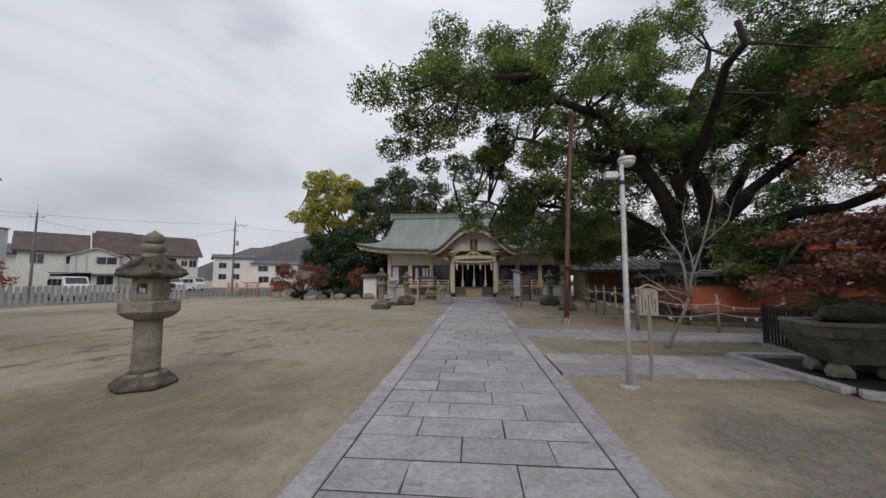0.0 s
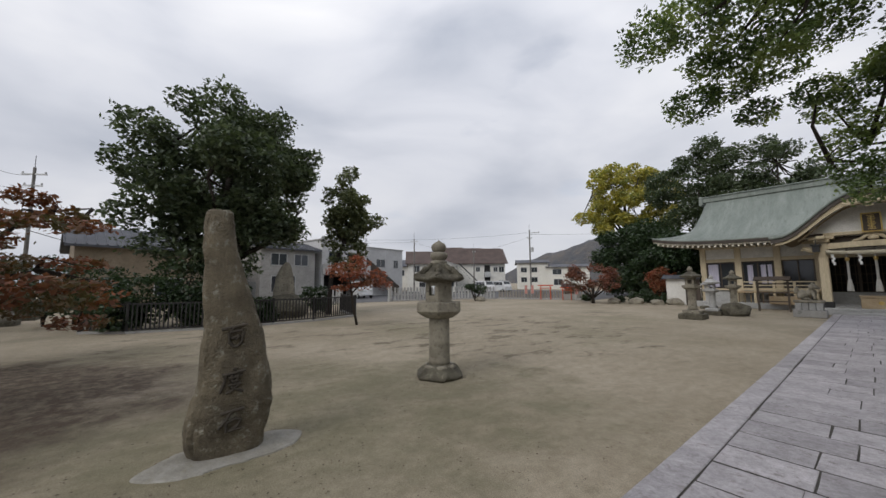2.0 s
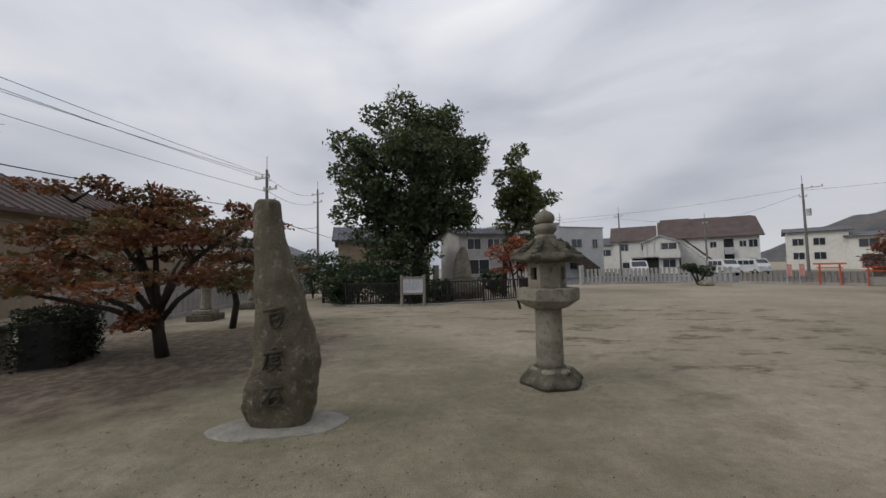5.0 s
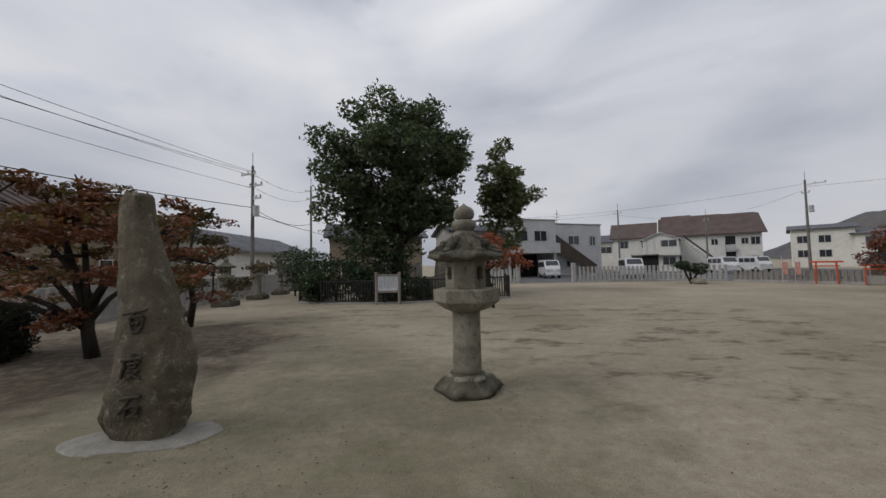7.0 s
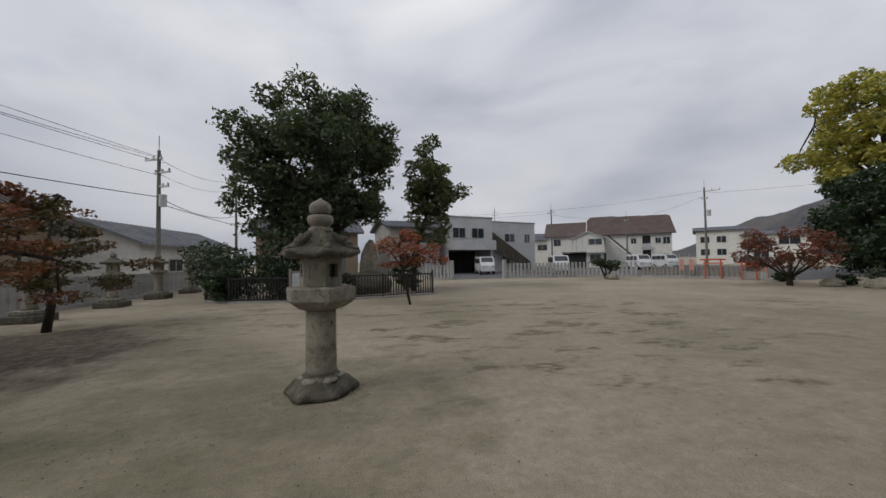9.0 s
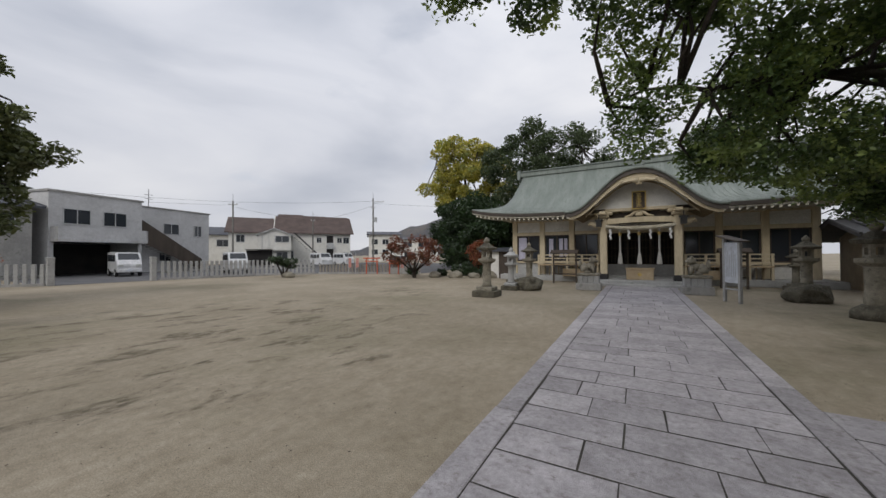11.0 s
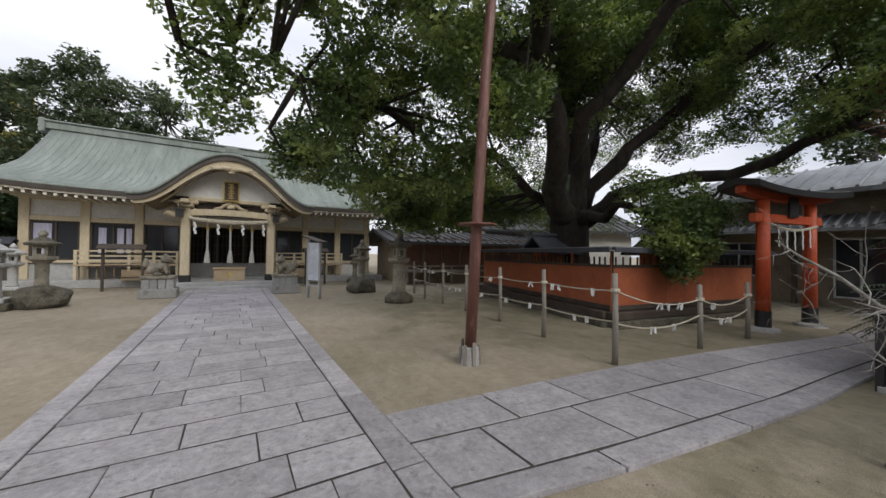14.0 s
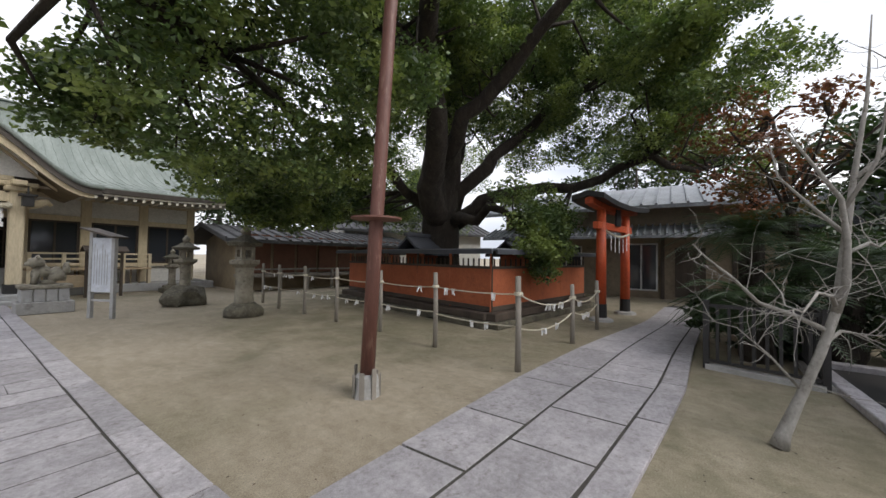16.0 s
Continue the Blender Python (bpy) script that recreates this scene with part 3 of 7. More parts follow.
    for a, b in zip(cols, cols[1:]):
        x0, x1 = a + 0.15, b - 0.15
        mid = a == -1.9
        part("lintel", boxes((x0, 28.33, 2.72, x1, 28.56, 2.92), bevel=0.01), "cream", hall)
        part("top_beam", boxes((x0, 28.33, 3.55, x1, 28.56, 3.72)), "cream", hall)
        part("white_panel", boxes((x0, 28.42, 2.92, x1, 28.5, 3.55)), "white", hall)
        if mid:
            door = part("lattice_door", boxes(*[(x, 28.9, 0.95, x + 0.035, 28.94, 2.72) for x in np.linspace(x0, x1 - 0.04, 21)], *[(x0, 28.9, z, x1, 28.95, z + 0.04) for z in (0.95, 1.4, 1.85, 2.3, 2.68)]), "wood_dark", hall)
            for xa in (x0, x1 - 0.1, -0.62, 0.54):
                part("door_frame", boxes((xa, 28.86, 0.32 if abs(xa) > 1 else 0.95, xa + (0.1 if abs(xa) > 1 else 0.08), 29.0, 2.72)), "wood_dark", hall)
            part("door_sill", boxes((x0, 28.7, 0.32, x1, 29.1, 0.95)), "concrete", hall)
            continue
        w = part("window", boxes((x0, 28.36, 1.1, x0 + 0.07, 28.5, 2.72), (x1 - 0.07, 28.36, 1.1, x1, 28.5, 2.72), (x0, 28.36, 1.1, x1, 28.5, 1.17), (x0, 28.36, 2.66, x1, 28.5, 2.72), ((x0 + x1) / 2 - 0.03, 28.38, 1.17, (x0 + x1) / 2 + 0.03, 28.5, 2.66)), "wood_dark", hall)
        part("pane", boxes((x0 + 0.07, 28.44, 1.17, (x0 + x1) / 2 - 0.03, 28.46, 2.66), ((x0 + x1) / 2 + 0.03, 28.44, 1.17, x1 - 0.07, 28.46, 2.66)), "glass", w)
        if a == -5.25:
            part("curtain", boxes((x0 + 0.25, 28.42, 1.4, x0 + 0.5, 28.435, 2.5), (x1 - 0.6, 28.42, 1.4, x1 - 0.38, 28.435, 2.5), (x1 - 0.3, 28.42, 1.4, x1 - 0.12, 28.435, 2.5)), "curtain", w)
        if a == -7.0:
            part("curtain", boxes((x0 + 0.08, 28.42, 1.2, x0 + 0.6, 28.435, 2.6)), "curtain", w)
        part("wainscot", boxes((x0, 28.42, 0.32, x1, 28.5, 1.0)), "pale_stone" if b < 0 else "white", hall)
        part("sill_beam", boxes((x0, 28.3, 1.0, x1, 28.56, 1.1)), "cream", hall)
    # veranda on both sides of the steps
    for sgn in (-1, 1):
        x0, x1 = sgn * 5.3, sgn * 1.95
        lo, hi = min(x0, x1), max(x0, x1)
        ver = part("veranda", boxes((lo, 27.3, 0.88, hi, 28.3, 0.96), bevel=0.01), "wood_pale", hall)
        for k in range(5):
            x = lo + 0.06 + (hi - lo - 0.12) * k / 4
            part("post", boxes((x - 0.05, 27.32, 0.3, x + 0.05, 27.42, 1.52), bevel=0.008), "cream", ver)
        for z in (1.12, 1.3, 1.5):
            part("rail", boxes((lo, 27.34, z - 0.03, hi, 27.4, z + 0.03)), "cream", ver)
        part("skirt_slat", boxes(*[(lo + 0.1 + (hi - lo - 0.2) * k / 12, 27.5, 0.32, lo + 0.15 + (hi - lo - 0.2) * k / 12, 27.54, 0.88) for k in range(13)]), "cream_shaded", ver)
        part("step_board", boxes((sgn * 3.2 - 0.6, 26.9, 0.3, sgn * 3.2 + 0.6, 27.25, 0.5), (sgn * 3.2 - 0.6, 27.0, 0.5, sgn * 3.2 + 0.6, 27.25, 0.72)), "wood_pale", ver)
    # porch with curved gable
    porch = part("porch_roof", sheet([[Vector((x, y, max(kara(x) + (y - 24.75) * 0.02, 0))) for x in np.linspace(-3.3, 3.3, 45)] for y in (24.75, 26.0, 27.5, 29.2)], 0.13), "copper", hall, "curved green copper porch gable", True)
    part("dark_rim", sheet([[Vector((x, 24.80, kara(x) - 0.12 - k * 0.2)) for x in np.linspace(-3.25, 3.25, 45)] for k in (0, 1)], 0.1, Vector((0, -1, 0))), "rim", porch, "thick dark gable rim")
    part("bargeboard", sheet([[Vector((x, 24.88, kara(x) - 0.3 - k * (0.34 - 0.2 * abs(x) / 3))) for x in np.linspace(-3.1, 3.1, 41)] for k in (0, 1)], 0.1, Vector((0, -1, 0))), "cream", porch, "cream curved bargeboard")
    part("inner_bargeboard", sheet([[Vector((x, 25.1, kara(x) - 0.6 - k * 0.09)) for x in np.linspace(-2.3, 2.3, 37)] for k in (0, 1)], 0.08, Vector((0, -1, 0))), "cream_shaded", porch)
    part("porch_soffit", sheet([[Vector((x, y, kara(x) - 0.34)) for x in np.linspace(-2.9, 2.9, 37)] for y in (24.99, 28.6)], 0.03), "cream_shaded", porch)
    part("porch_ridge", boxes((-0.14, 24.9, 5.6, 0.14, 30.0, 5.74), (-0.24, 24.75, 5.6, 0.24, 24.95, 5.86), bevel=0.04), "copper", porch)
    part("gable_panel", sheet([[Vector((x, 25.66, 3.802)) for x in np.linspace(-1.95, 1.95, 25)], [Vector((x, 25.66, max(kara(x) - 0.36, 3.81))) for x in np.linspace(-1.95, 1.95, 25)]], 0.05, Vector((0, -1, 0))), "white", porch)
    orn = bmesh.new()
    for sgn in (-1, 1):
        tube(orn, [(sgn * 0.02, 24.76, 4.93), (sgn * 0.3, 24.76, 4.97), (sgn * 0.55, 24.76, 4.91), (sgn * 0.78, 24.76, 5.0)], [0.11, 0.09, 0.06, 0.03], 8)
    boulder(orn, 0, 24.76, 4.83, 0.14, 0.05, 0.14, 3, 2)
    part("gable_pendant", orn, "cream", porch, "carved gable pendant", True)
    for sgn in (-1, 1):
        x = sgn * 1.57
        part("porch_pillar", boxes((x - 0.16, 25.55, 0.28, x + 0.16, 25.87, 3.35), bevel=0.03), "cream", hall)
        part("pillar_shoe", boxes((x - 0.2, 25.51, 0.28, x + 0.2, 25.91, 0.56), bevel=0.02), "black", hall)
        part("capital", boxes((x - 0.26, 25.45, 3.35, x + 0.26, 25.97, 3.5), (x - 0.42, 25.55, 3.5, x + 0.42, 25.87, 3.64), (x - 0.16, 25.2, 3.5, x + 0.16, 26.2, 3.66), bevel=0.03), "cream", hall)
        nose = bmesh.new()
        tube(nose, [(x + sgn * 0.1, 25.71, 2.98), (x + sgn * 0.4, 25.71, 3.02), (x + sgn * 0.62, 25.71, 3.12), (x + sgn * 0.7, 25.71, 3.0)], [0.14, 0.13, 0.1, 0.05], 8)
        part("beam_nose", nose, "cream", hall, "", True)
        side = bmesh.new()
        box(side, x - 0.1, 25.87, 3.0, x + 0.1, 28.35, 3.2, bevel=0.02)
        part("tie_beam", side, "cream", hall)
        sc = bmesh.new()
        for q in range(3):
            boulder(sc, x - sgn * (0.28 + 0.14 * q), 25.68, 3.24 - q * 0.04, 0.11, 0.07, 0.09, q, 2)
        part("carved_bracket", sc, "cream", hall, "", True)
    part("rainbow_beam", sheet([[Vector((x, 25.58, 3.02 + 0.06 * (1 - (x / 1.4) ** 2) + k * 0.26)) for x in np.linspace(-1.41, 1.41, 17)] for k in (0, 1)], 0.24, Vector((0, -1, 0))), "cream", hall)
    part("upper_beam", boxes((-1.5, 25.62, 3.64, 1.5, 25.86, 3.8), bevel=0.02), "cream", hall)
    frog = bmesh.new()
    for sgn in (-1, 1):
        tube(frog, [(0, 25.66, 3.62), (sgn * 0.2, 25.66, 3.56), (sgn * 0.36, 25.66, 3.42), (sgn * 0.62, 25.66, 3.36)], [0.07, 0.075, 0.07, 0.04], 7)
    boulder(frog, 0, 25.64, 3.46, 0.16, 0.06, 0.12, 8, 2)
    part("frog_leg_strut", frog, "cream", hall, "carved frog leg strut", True)
    # dark board stands in for the shaded recess behind the strut
    part("dark_recess_board", boxes((-1.4, 25.9, 3.05, 1.4, 25.94, 3.6)), "wood_dark", hall)
    plaque = part("name_plaque", boxes((-0.27, 25.5, 3.74, 0.27, 25.58, 4.52), bevel=0.015), "wood_dark", hall, "dark plaque with gilt writing")
    part("gilt_frame", boxes((-0.3, 25.48, 3.7, -0.25, 25.6, 4.56), (0.25, 25.48, 3.7, 0.3, 25.6, 4.56), (-0.25, 25.48, 3.7, 0.25, 25.6, 3.75), (-0.25, 25.48, 4.51, 0.25, 25.6, 4.56)), "gold", plaque)
    part("gilt_stroke", boxes(*[(-0.12 + 0.03 * (k % 2), 25.49, 3.82 + 0.075 * k, 0.12 - 0.02 * (k % 3), 25.5, 3.85 + 0.075 * k) for k in range(9)], (-0.015, 25.49, 3.82, 0.015, 25.497, 4.4)), "gold", plaque)
    for sgn in (-1, 1):
        part("lantern_box", boxes((sgn * 1.75 - 0.12, 25.2, 2.9, sgn * 1.75 + 0.12, 25.44, 3.2), (sgn * 1.75 - 0.18, 25.14, 3.2, sgn * 1.75 + 0.18, 25.5, 3.26), (sgn * 1.75 - 0.02, 25.3, 3.26, sgn * 1.75 + 0.02, 25.34, 3.5)), "black", hall)
    return hall


make_hall()


def bell_rope(x):
    t = thing("bell_rope", "thick pale bell rope hanging in the hall entrance", "bell rope", (x, 26.25, 0), group="bell ropes")
    part("cord", rods(((0, 0, 1.55), (0, 0, 3.55), 0.045)), "cord_white", t)
    part("tassel", turned((0.05, 1.62), (0.07, 1.5), (0.10, 1.3), (0.12, 1.05), (0.1, 1.04), seg=12), "cord_white", t)
    part("bell", turned((0.03, 2.66), (0.065, 2.62), (0.08, 2.54), (0.06, 2.47), (0.03, 2.45), seg=14), "gold", t, "round brass bell")
    part("cord_hook", boxes((-0.03, -0.03, 3.5, 0.03, 0.03, 3.66)), "black", t)
    return t


for x in (-0.85, 0.0, 0.85):
    bell_rope(x)

rope = thing("sacred_rope", "twisted straw rope with white paper streamers across the porch", "rope", (0, 25.42, 0))
bm = bmesh.new()
for q in range(3):
    pts = []
    for i in range(81):
        x = -1.45 + 2.9 * i / 80
        a = i * 0.75 + q * 2.09
        r = 0.055 * (1 - 0.35 * abs(x) / 1.45)
        pts.append((x, r * math.cos(a), 2.90 - 0.11 * (1 - (x / 1.45) ** 2) + r * math.sin(a)))
    tube(bm, pts, 0.05, 6)
part("twisted_strand", bm, "rope", rope)
for x in (-1.25, -0.45, 0.45, 1.25):
    bm = bmesh.new()
    for k in range(4):
        box(bm, x - 0.05 + 0.035 * (k % 2), -0.005 + 0.006 * k, 2.62 - 0.12 * k, x + 0.03 + 0.035 * (k % 2), 0.0 + 0.006 * k, 2.76 - 0.12 * k)
    part("paper_streamer", bm, "paper", rope)
for x in (-1.4, 1.4):
    part("rope_tie", boxes((x - 0.02, -0.02, 2.85, x + 0.02, 0.17, 3.0)), "rope", rope)

ob_box = thing("offering_box", "pale wooden offering box with a gilt crest before the hall", "offering box", (0, 26.0, 0.28))
part("chest", boxes((-0.58, -0.28, 0.0, 0.58, 0.28, 0.5), bevel=0.015), "wood_pale", ob_box)
part("top_rim", boxes((-0.62, -0.32, 0.5, 0.62, -0.24, 0.57), (-0.62, 0.24, 0.5, 0.62, 0.32, 0.57), (-0.62, -0.24, 0.5, -0.54, 0.24, 0.57), (0.54, -0.24, 0.5, 0.62, 0.24, 0.57)), "wood_pale", ob_box)
for k in range(8):
    part("grate_bar", boxes((-0.5 + 0.135 * k, -0.24, 0.51, -0.46 + 0.135 * k, 0.24, 0.55)), "wood_pale", ob_box)
part("crest", rods(((0, -0.275, 0.26), (0, -0.3, 0.26), 0.085), seg=16), "gold", ob_box)


def small_shelf(x, y, w, label):
    t = thing("roofed_stand", label, "stand", (x, y, 0))
    part("stand_roof", sheet([[Vector((-w / 2 - 0.12, -0.35, 1.62)), Vector((w / 2 + 0.12, -0.35, 1.62))], [Vector((-w / 2 - 0.12, 0.0, 1.78)), Vector((w / 2 + 0.12, 0.0, 1.78))], [Vector((-w / 2 - 0.12, 0.35, 1.62)), Vector((w / 2 + 0.12, 0.35, 1.62))]], 0.05), "wood_dark", t)
    for sx in (-1, 1):
        part("leg", boxes((sx * w / 2 - 0.04, -0.04, 0, sx * w / 2 + 0.04, 0.04, 1.7)), "wood_dark", t)
    for z in (0.5, 0.95, 1.4):
        part("crossbar", boxes((-w / 2 + 0.04, -0.025, z - 0.03, w / 2 - 0.04, 0.025, z + 0.03)), "wood_dark", t)
    return t


small_shelf(-3.45, 25.6, 1.15, "dark wooden roofed votive stand beside the hall steps")
small_shelf(3.6, 25.9, 0.9, "dark wooden roofed votive stand by the hall veranda")


# ---- stone lanterns and statues ----
def tall_lantern():
    t = thing("stone_lantern", "tall weathered granite lantern with a round shaft in open sand", "stone lantern", (-4.88, 4.87, 0), 12)
    t.scale = (0.96, 0.96, 0.96)

    def hexed(bm, k, phase=0.3, z0=-9.0):
        for v in bm.verts:
            r = math.hypot(v.co.x, v.co.y)
            if r > 0.02 and v.co.z > z0:
                a = (math.atan2(v.co.y, v.co.x) - phase) % (math.pi / 3) - math.pi / 6
                f = 1 + k * (math.cos(math.pi / 6) / math.cos(a) - 0.94)
                v.co.x *= f
                v.co.y *= f
        return bm

    bm = hexed(turned((0.40, 0.0), (0.415, 0.05), (0.395, 0.09), (0.35, 0.12), (0.31, 0.16), (0.25, 0.205), (0.2, 0.235), (0.1, 0.24), seg=60), 1.0)
    for v in bm.verts:
        if v.co.z < 0.2:
            v.co += noise.noise_vector(v.co * 6) * 0.05 + noise.noise_vector(v.co * 19) * 0.018
            v.co.z = max(v.co.z, 0.0)
    base = part("base_stone", bm, "stone_dark", t, "worn lotus carved base stone", True)
    for k in range(6):
        a = k * math.pi / 3 + 0.3
        pb = bmesh.new()
        boulder(pb, 0.2 * math.cos(a), 0.2 * math.sin(a), 0.19, 0.1, 0.1, 0.035, k, 2)
        part("carved_petal", pb, "stone", base, "", True)
    part("shaft", turned((0.192, 0.22), (0.186, 0.3), (0.182, 0.6), (0.186, 0.615), (0.182, 0.63), (0.18, 0.98), (0.188, 1.03), seg=36), "stone", t, "", True)
    plat = hexed(turned((0.2, 1.02), (0.27, 1.04), (0.35, 1.09), (0.40, 1.135), (0.408, 1.15), (0.408, 1.285), (0.40, 1.3), (0.2, 1.305), seg=60), 1.0, 0.1)
    roughen(plat, 0.012, 11.0, 2)
    part("platform", plat, "stone", t, "six sided bracketed platform")
    fire = None
    for k in range(6):
        a0, a1 = k * math.pi / 3 + 0.1, (k + 1) * math.pi / 3 + 0.1
        p, q = Vector((0.262 * math.cos(a0), 0.262 * math.sin(a0), 0)), Vector((0.262 * math.cos(a1), 0.262 * math.sin(a1), 0))
        m = Matrix.Translation(p) @ (q - p).to_track_quat("X", "Z").to_matrix().to_4x4()
        L = (q - p).length
        rows = [(0, -0.0, 1.305, 0.062, 0.055, 1.66), (L - 0.062, 0.0, 1.305, L, 0.055, 1.66), (0.062, 0.0, 1.305, L - 0.062, 0.055, 1.42), (0.062, 0.0, 1.585, L - 0.062, 0.055, 1.66)]
        if k % 2:
            rows.append((0.062, 0.012, 1.42, L - 0.062, 0.045, 1.585))
        for i, r in enumerate(rows):
            piece = bmesh.new()
            box(piece, *r, m=m)
            if fire:
                part("post" if i < 2 else "panel", piece, "stone", fire)
            else:
                fire = part("fire_box", piece, "stone", t, "six sided pierced fire box")
    bm = bmesh.new()
    lathe(bm, [(0.24, 1.645), (0.40, 1.66), (0.445, 1.675), (0.455, 1.70), (0.44, 1.725), (0.38, 1.755), (0.30, 1.80), (0.23, 1.86), (0.17, 1.93), (0.145, 1.98), (0.05, 1.99)], 72)
    for v in bm.verts:
        r = math.hypot(v.co.x, v.co.y)
        if r > 0.2:
            c = abs(math.cos(3 * (math.atan2(v.co.y, v.co.x) - 0.1))) ** 4
            f = (r / 0.45) ** 2
            v.co.x *= 0.93 + 0.17 * c * f
            v.co.y *= 0.93 + 0.17 * c * f
            v.co.z += 0.035 * c * f
    roughen(bm, 0.03, 9.0, 4)
    cap = part("cap", bm, "stone_dark", t, "craggy lichened roof stone with curled corners", True)
    for k in range(6):
        a = k * math.pi / 3 + 0.1
        lb = bmesh.new()
        ca, sa = math.cos(a), math.sin(a)
        tube(lb, [(0.14 * ca, 0.14 * sa, 1.97), (0.23 * ca, 0.23 * sa, 1.885), (0.33 * ca, 0.33 * sa, 1.815), (0.42 * ca, 0.42 * sa, 1.775), (0.475 * ca, 0.475 * sa, 1.775)], [0.04, 0.05, 0.05, 0.042, 0.022], 8)
        boulder(lb, 0.27 * ca, 0.27 * sa, 1.88, 0.062, 0.062, 0.06, k, 2)
        boulder(lb, 0.35 * ca, 0.35 * sa, 1.835, 0.05, 0.05, 0.045, k + 3, 2)
        roughen(lb, 0.025, 14.0, k)
        part("curled_ridge", lb, "stone_dark", cap, "", True)
    part("collar", turned((0.14, 1.97), (0.15, 1.99), (0.145, 2.03), (0.11, 2.045), (0.12, 2.06), (0.155, 2.10), (0.16, 2.15), (0.145, 2.185), (0.09, 2.2), seg=28), "stone", t, "", True)
    part("jewel", turned((0.08, 2.195), (0.125, 2.225), (0.14, 2.27), (0.13, 2.32), (0.09, 2.36), (0.035, 2.39), (0.004, 2.42), seg=24), "stone", t, "", True)
    return t


tall_lantern()


def garden_lantern(x, y, s=1.0, label="grey stone lantern on a stepped base", rock=False, turn=0.0, tone="stone", group="stone lanterns by the hall", round_base=False):
    t = thing("stone_lantern", label, "stone lantern", (x, y, 0), turn, group)
    z = 0.0
    if rock:
        bm = bmesh.new()
        boulder(bm, 0, 0, 0.22, 0.62 * s, 0.55 * s, 0.42 * s, x)
        part("rock_base", bm, "stone_dark", t, "dark rough rock base")
        z = 0.5 * s
    elif round_base:
        part("base_stone", turned((0.4 * s, 0), (0.41 * s, 0.12 * s), (0.36 * s, 0.2 * s), (0.27 * s, 0.26 * s), (0.22 * s, 0.3 * s), seg=28, wob=0.06), "stone_dark", t, "worn round base stone", True)
        z = 0.26 * s
    else:
        part("lower_step", boxes((-0.42 * s, -0.42 * s, 0, 0.42 * s, 0.42 * s, 0.22 * s), bevel=0.02), "stone_dark", t)
        part("upper_step", boxes((-0.3 * s, -0.3 * s, 0.22 * s, 0.3 * s, 0.3 * s, 0.36 * s), bevel=0.02), tone, t)
        z = 0.36 * s
    k = 1.25 if round_base else 1.0
    part("shaft", turned((0.2 * s, z), (0.16 * s * k, z + 0.1 * s), (0.145 * s * k, z + 0.35 * s), (0.15 * s * k, z + 0.8 * s), (0.2 * s, z + 0.84 * s), seg=20), tone, t, "", True)
    z += 0.82 * s
    part("platform", turned((0.18 * s, z), (0.34 * s, z + 0.1 * s), (0.34 * s, z + 0.19 * s), (0.15 * s, z + 0.2 * s), seg=6), tone, t)
    z += 0.19 * s
    w = 0.15 * s
    fire = part("fire_box", boxes((-w, -w, z, w, w, z + 0.07 * s)), tone, t)
    for sx in (-0.75, 0.75):
        for sy in (-0.75, 0.75):
            part("post", boxes((sx * w - w / 4, sy * w - w / 4, z + 0.07 * s, sx * w + w / 4, sy * w + w / 4, z + 0.23 * s)), tone, fire)
    part("lintel", boxes((-w, -w, z + 0.23 * s, w, w, z + 0.3 * s)), tone, fire)
    z += 0.3 * s
    part("cap", turned((0.18 * s, z), (0.38 * s, z + 0.02 * s), (0.41 * s, z + 0.09 * s), (0.26 * s, z + 0.15 * s), (0.12 * s, z + 0.26 * s), (0.08 * s, z + 0.28 * s), seg=6), "stone_dark" if tone == "stone" else tone, t)
    z += 0.27 * s
    part("jewel", turned((0.06 * s, z), (0.1 * s, z + 0.04 * s), (0.11 * s, z + 0.1 * s), (0.06 * s, z + 0.17 * s), (0.01, z + 0.22 * s), seg=14), tone, t, "", True)
    return t


garden_lantern(-5.0, 18.5, 1.02, "square based granite lantern beside the approach path")
garden_lantern(-4.95, 21.2, 0.86, "smaller pale stone lantern behind a larger one", tone="pale_stone")
garden_lantern(-4.2, 21.4, 0.9, "granite lantern on a dark rough rock", True)
garden_lantern(-6.1, 25.2, 0.8, "pale stone lantern near the hall corner", tone="pale_stone")
garden_lantern(4.55, 21.6, 0.92, "granite lantern on a dark rock under branches", True)
garden_lantern(4.75, 18.4, 1.12, "round shafted lantern half hidden by camphor branches", round_base=True)
garden_lantern(5.6, 26.0, 0.8, "small lantern beside the hall's far corner")


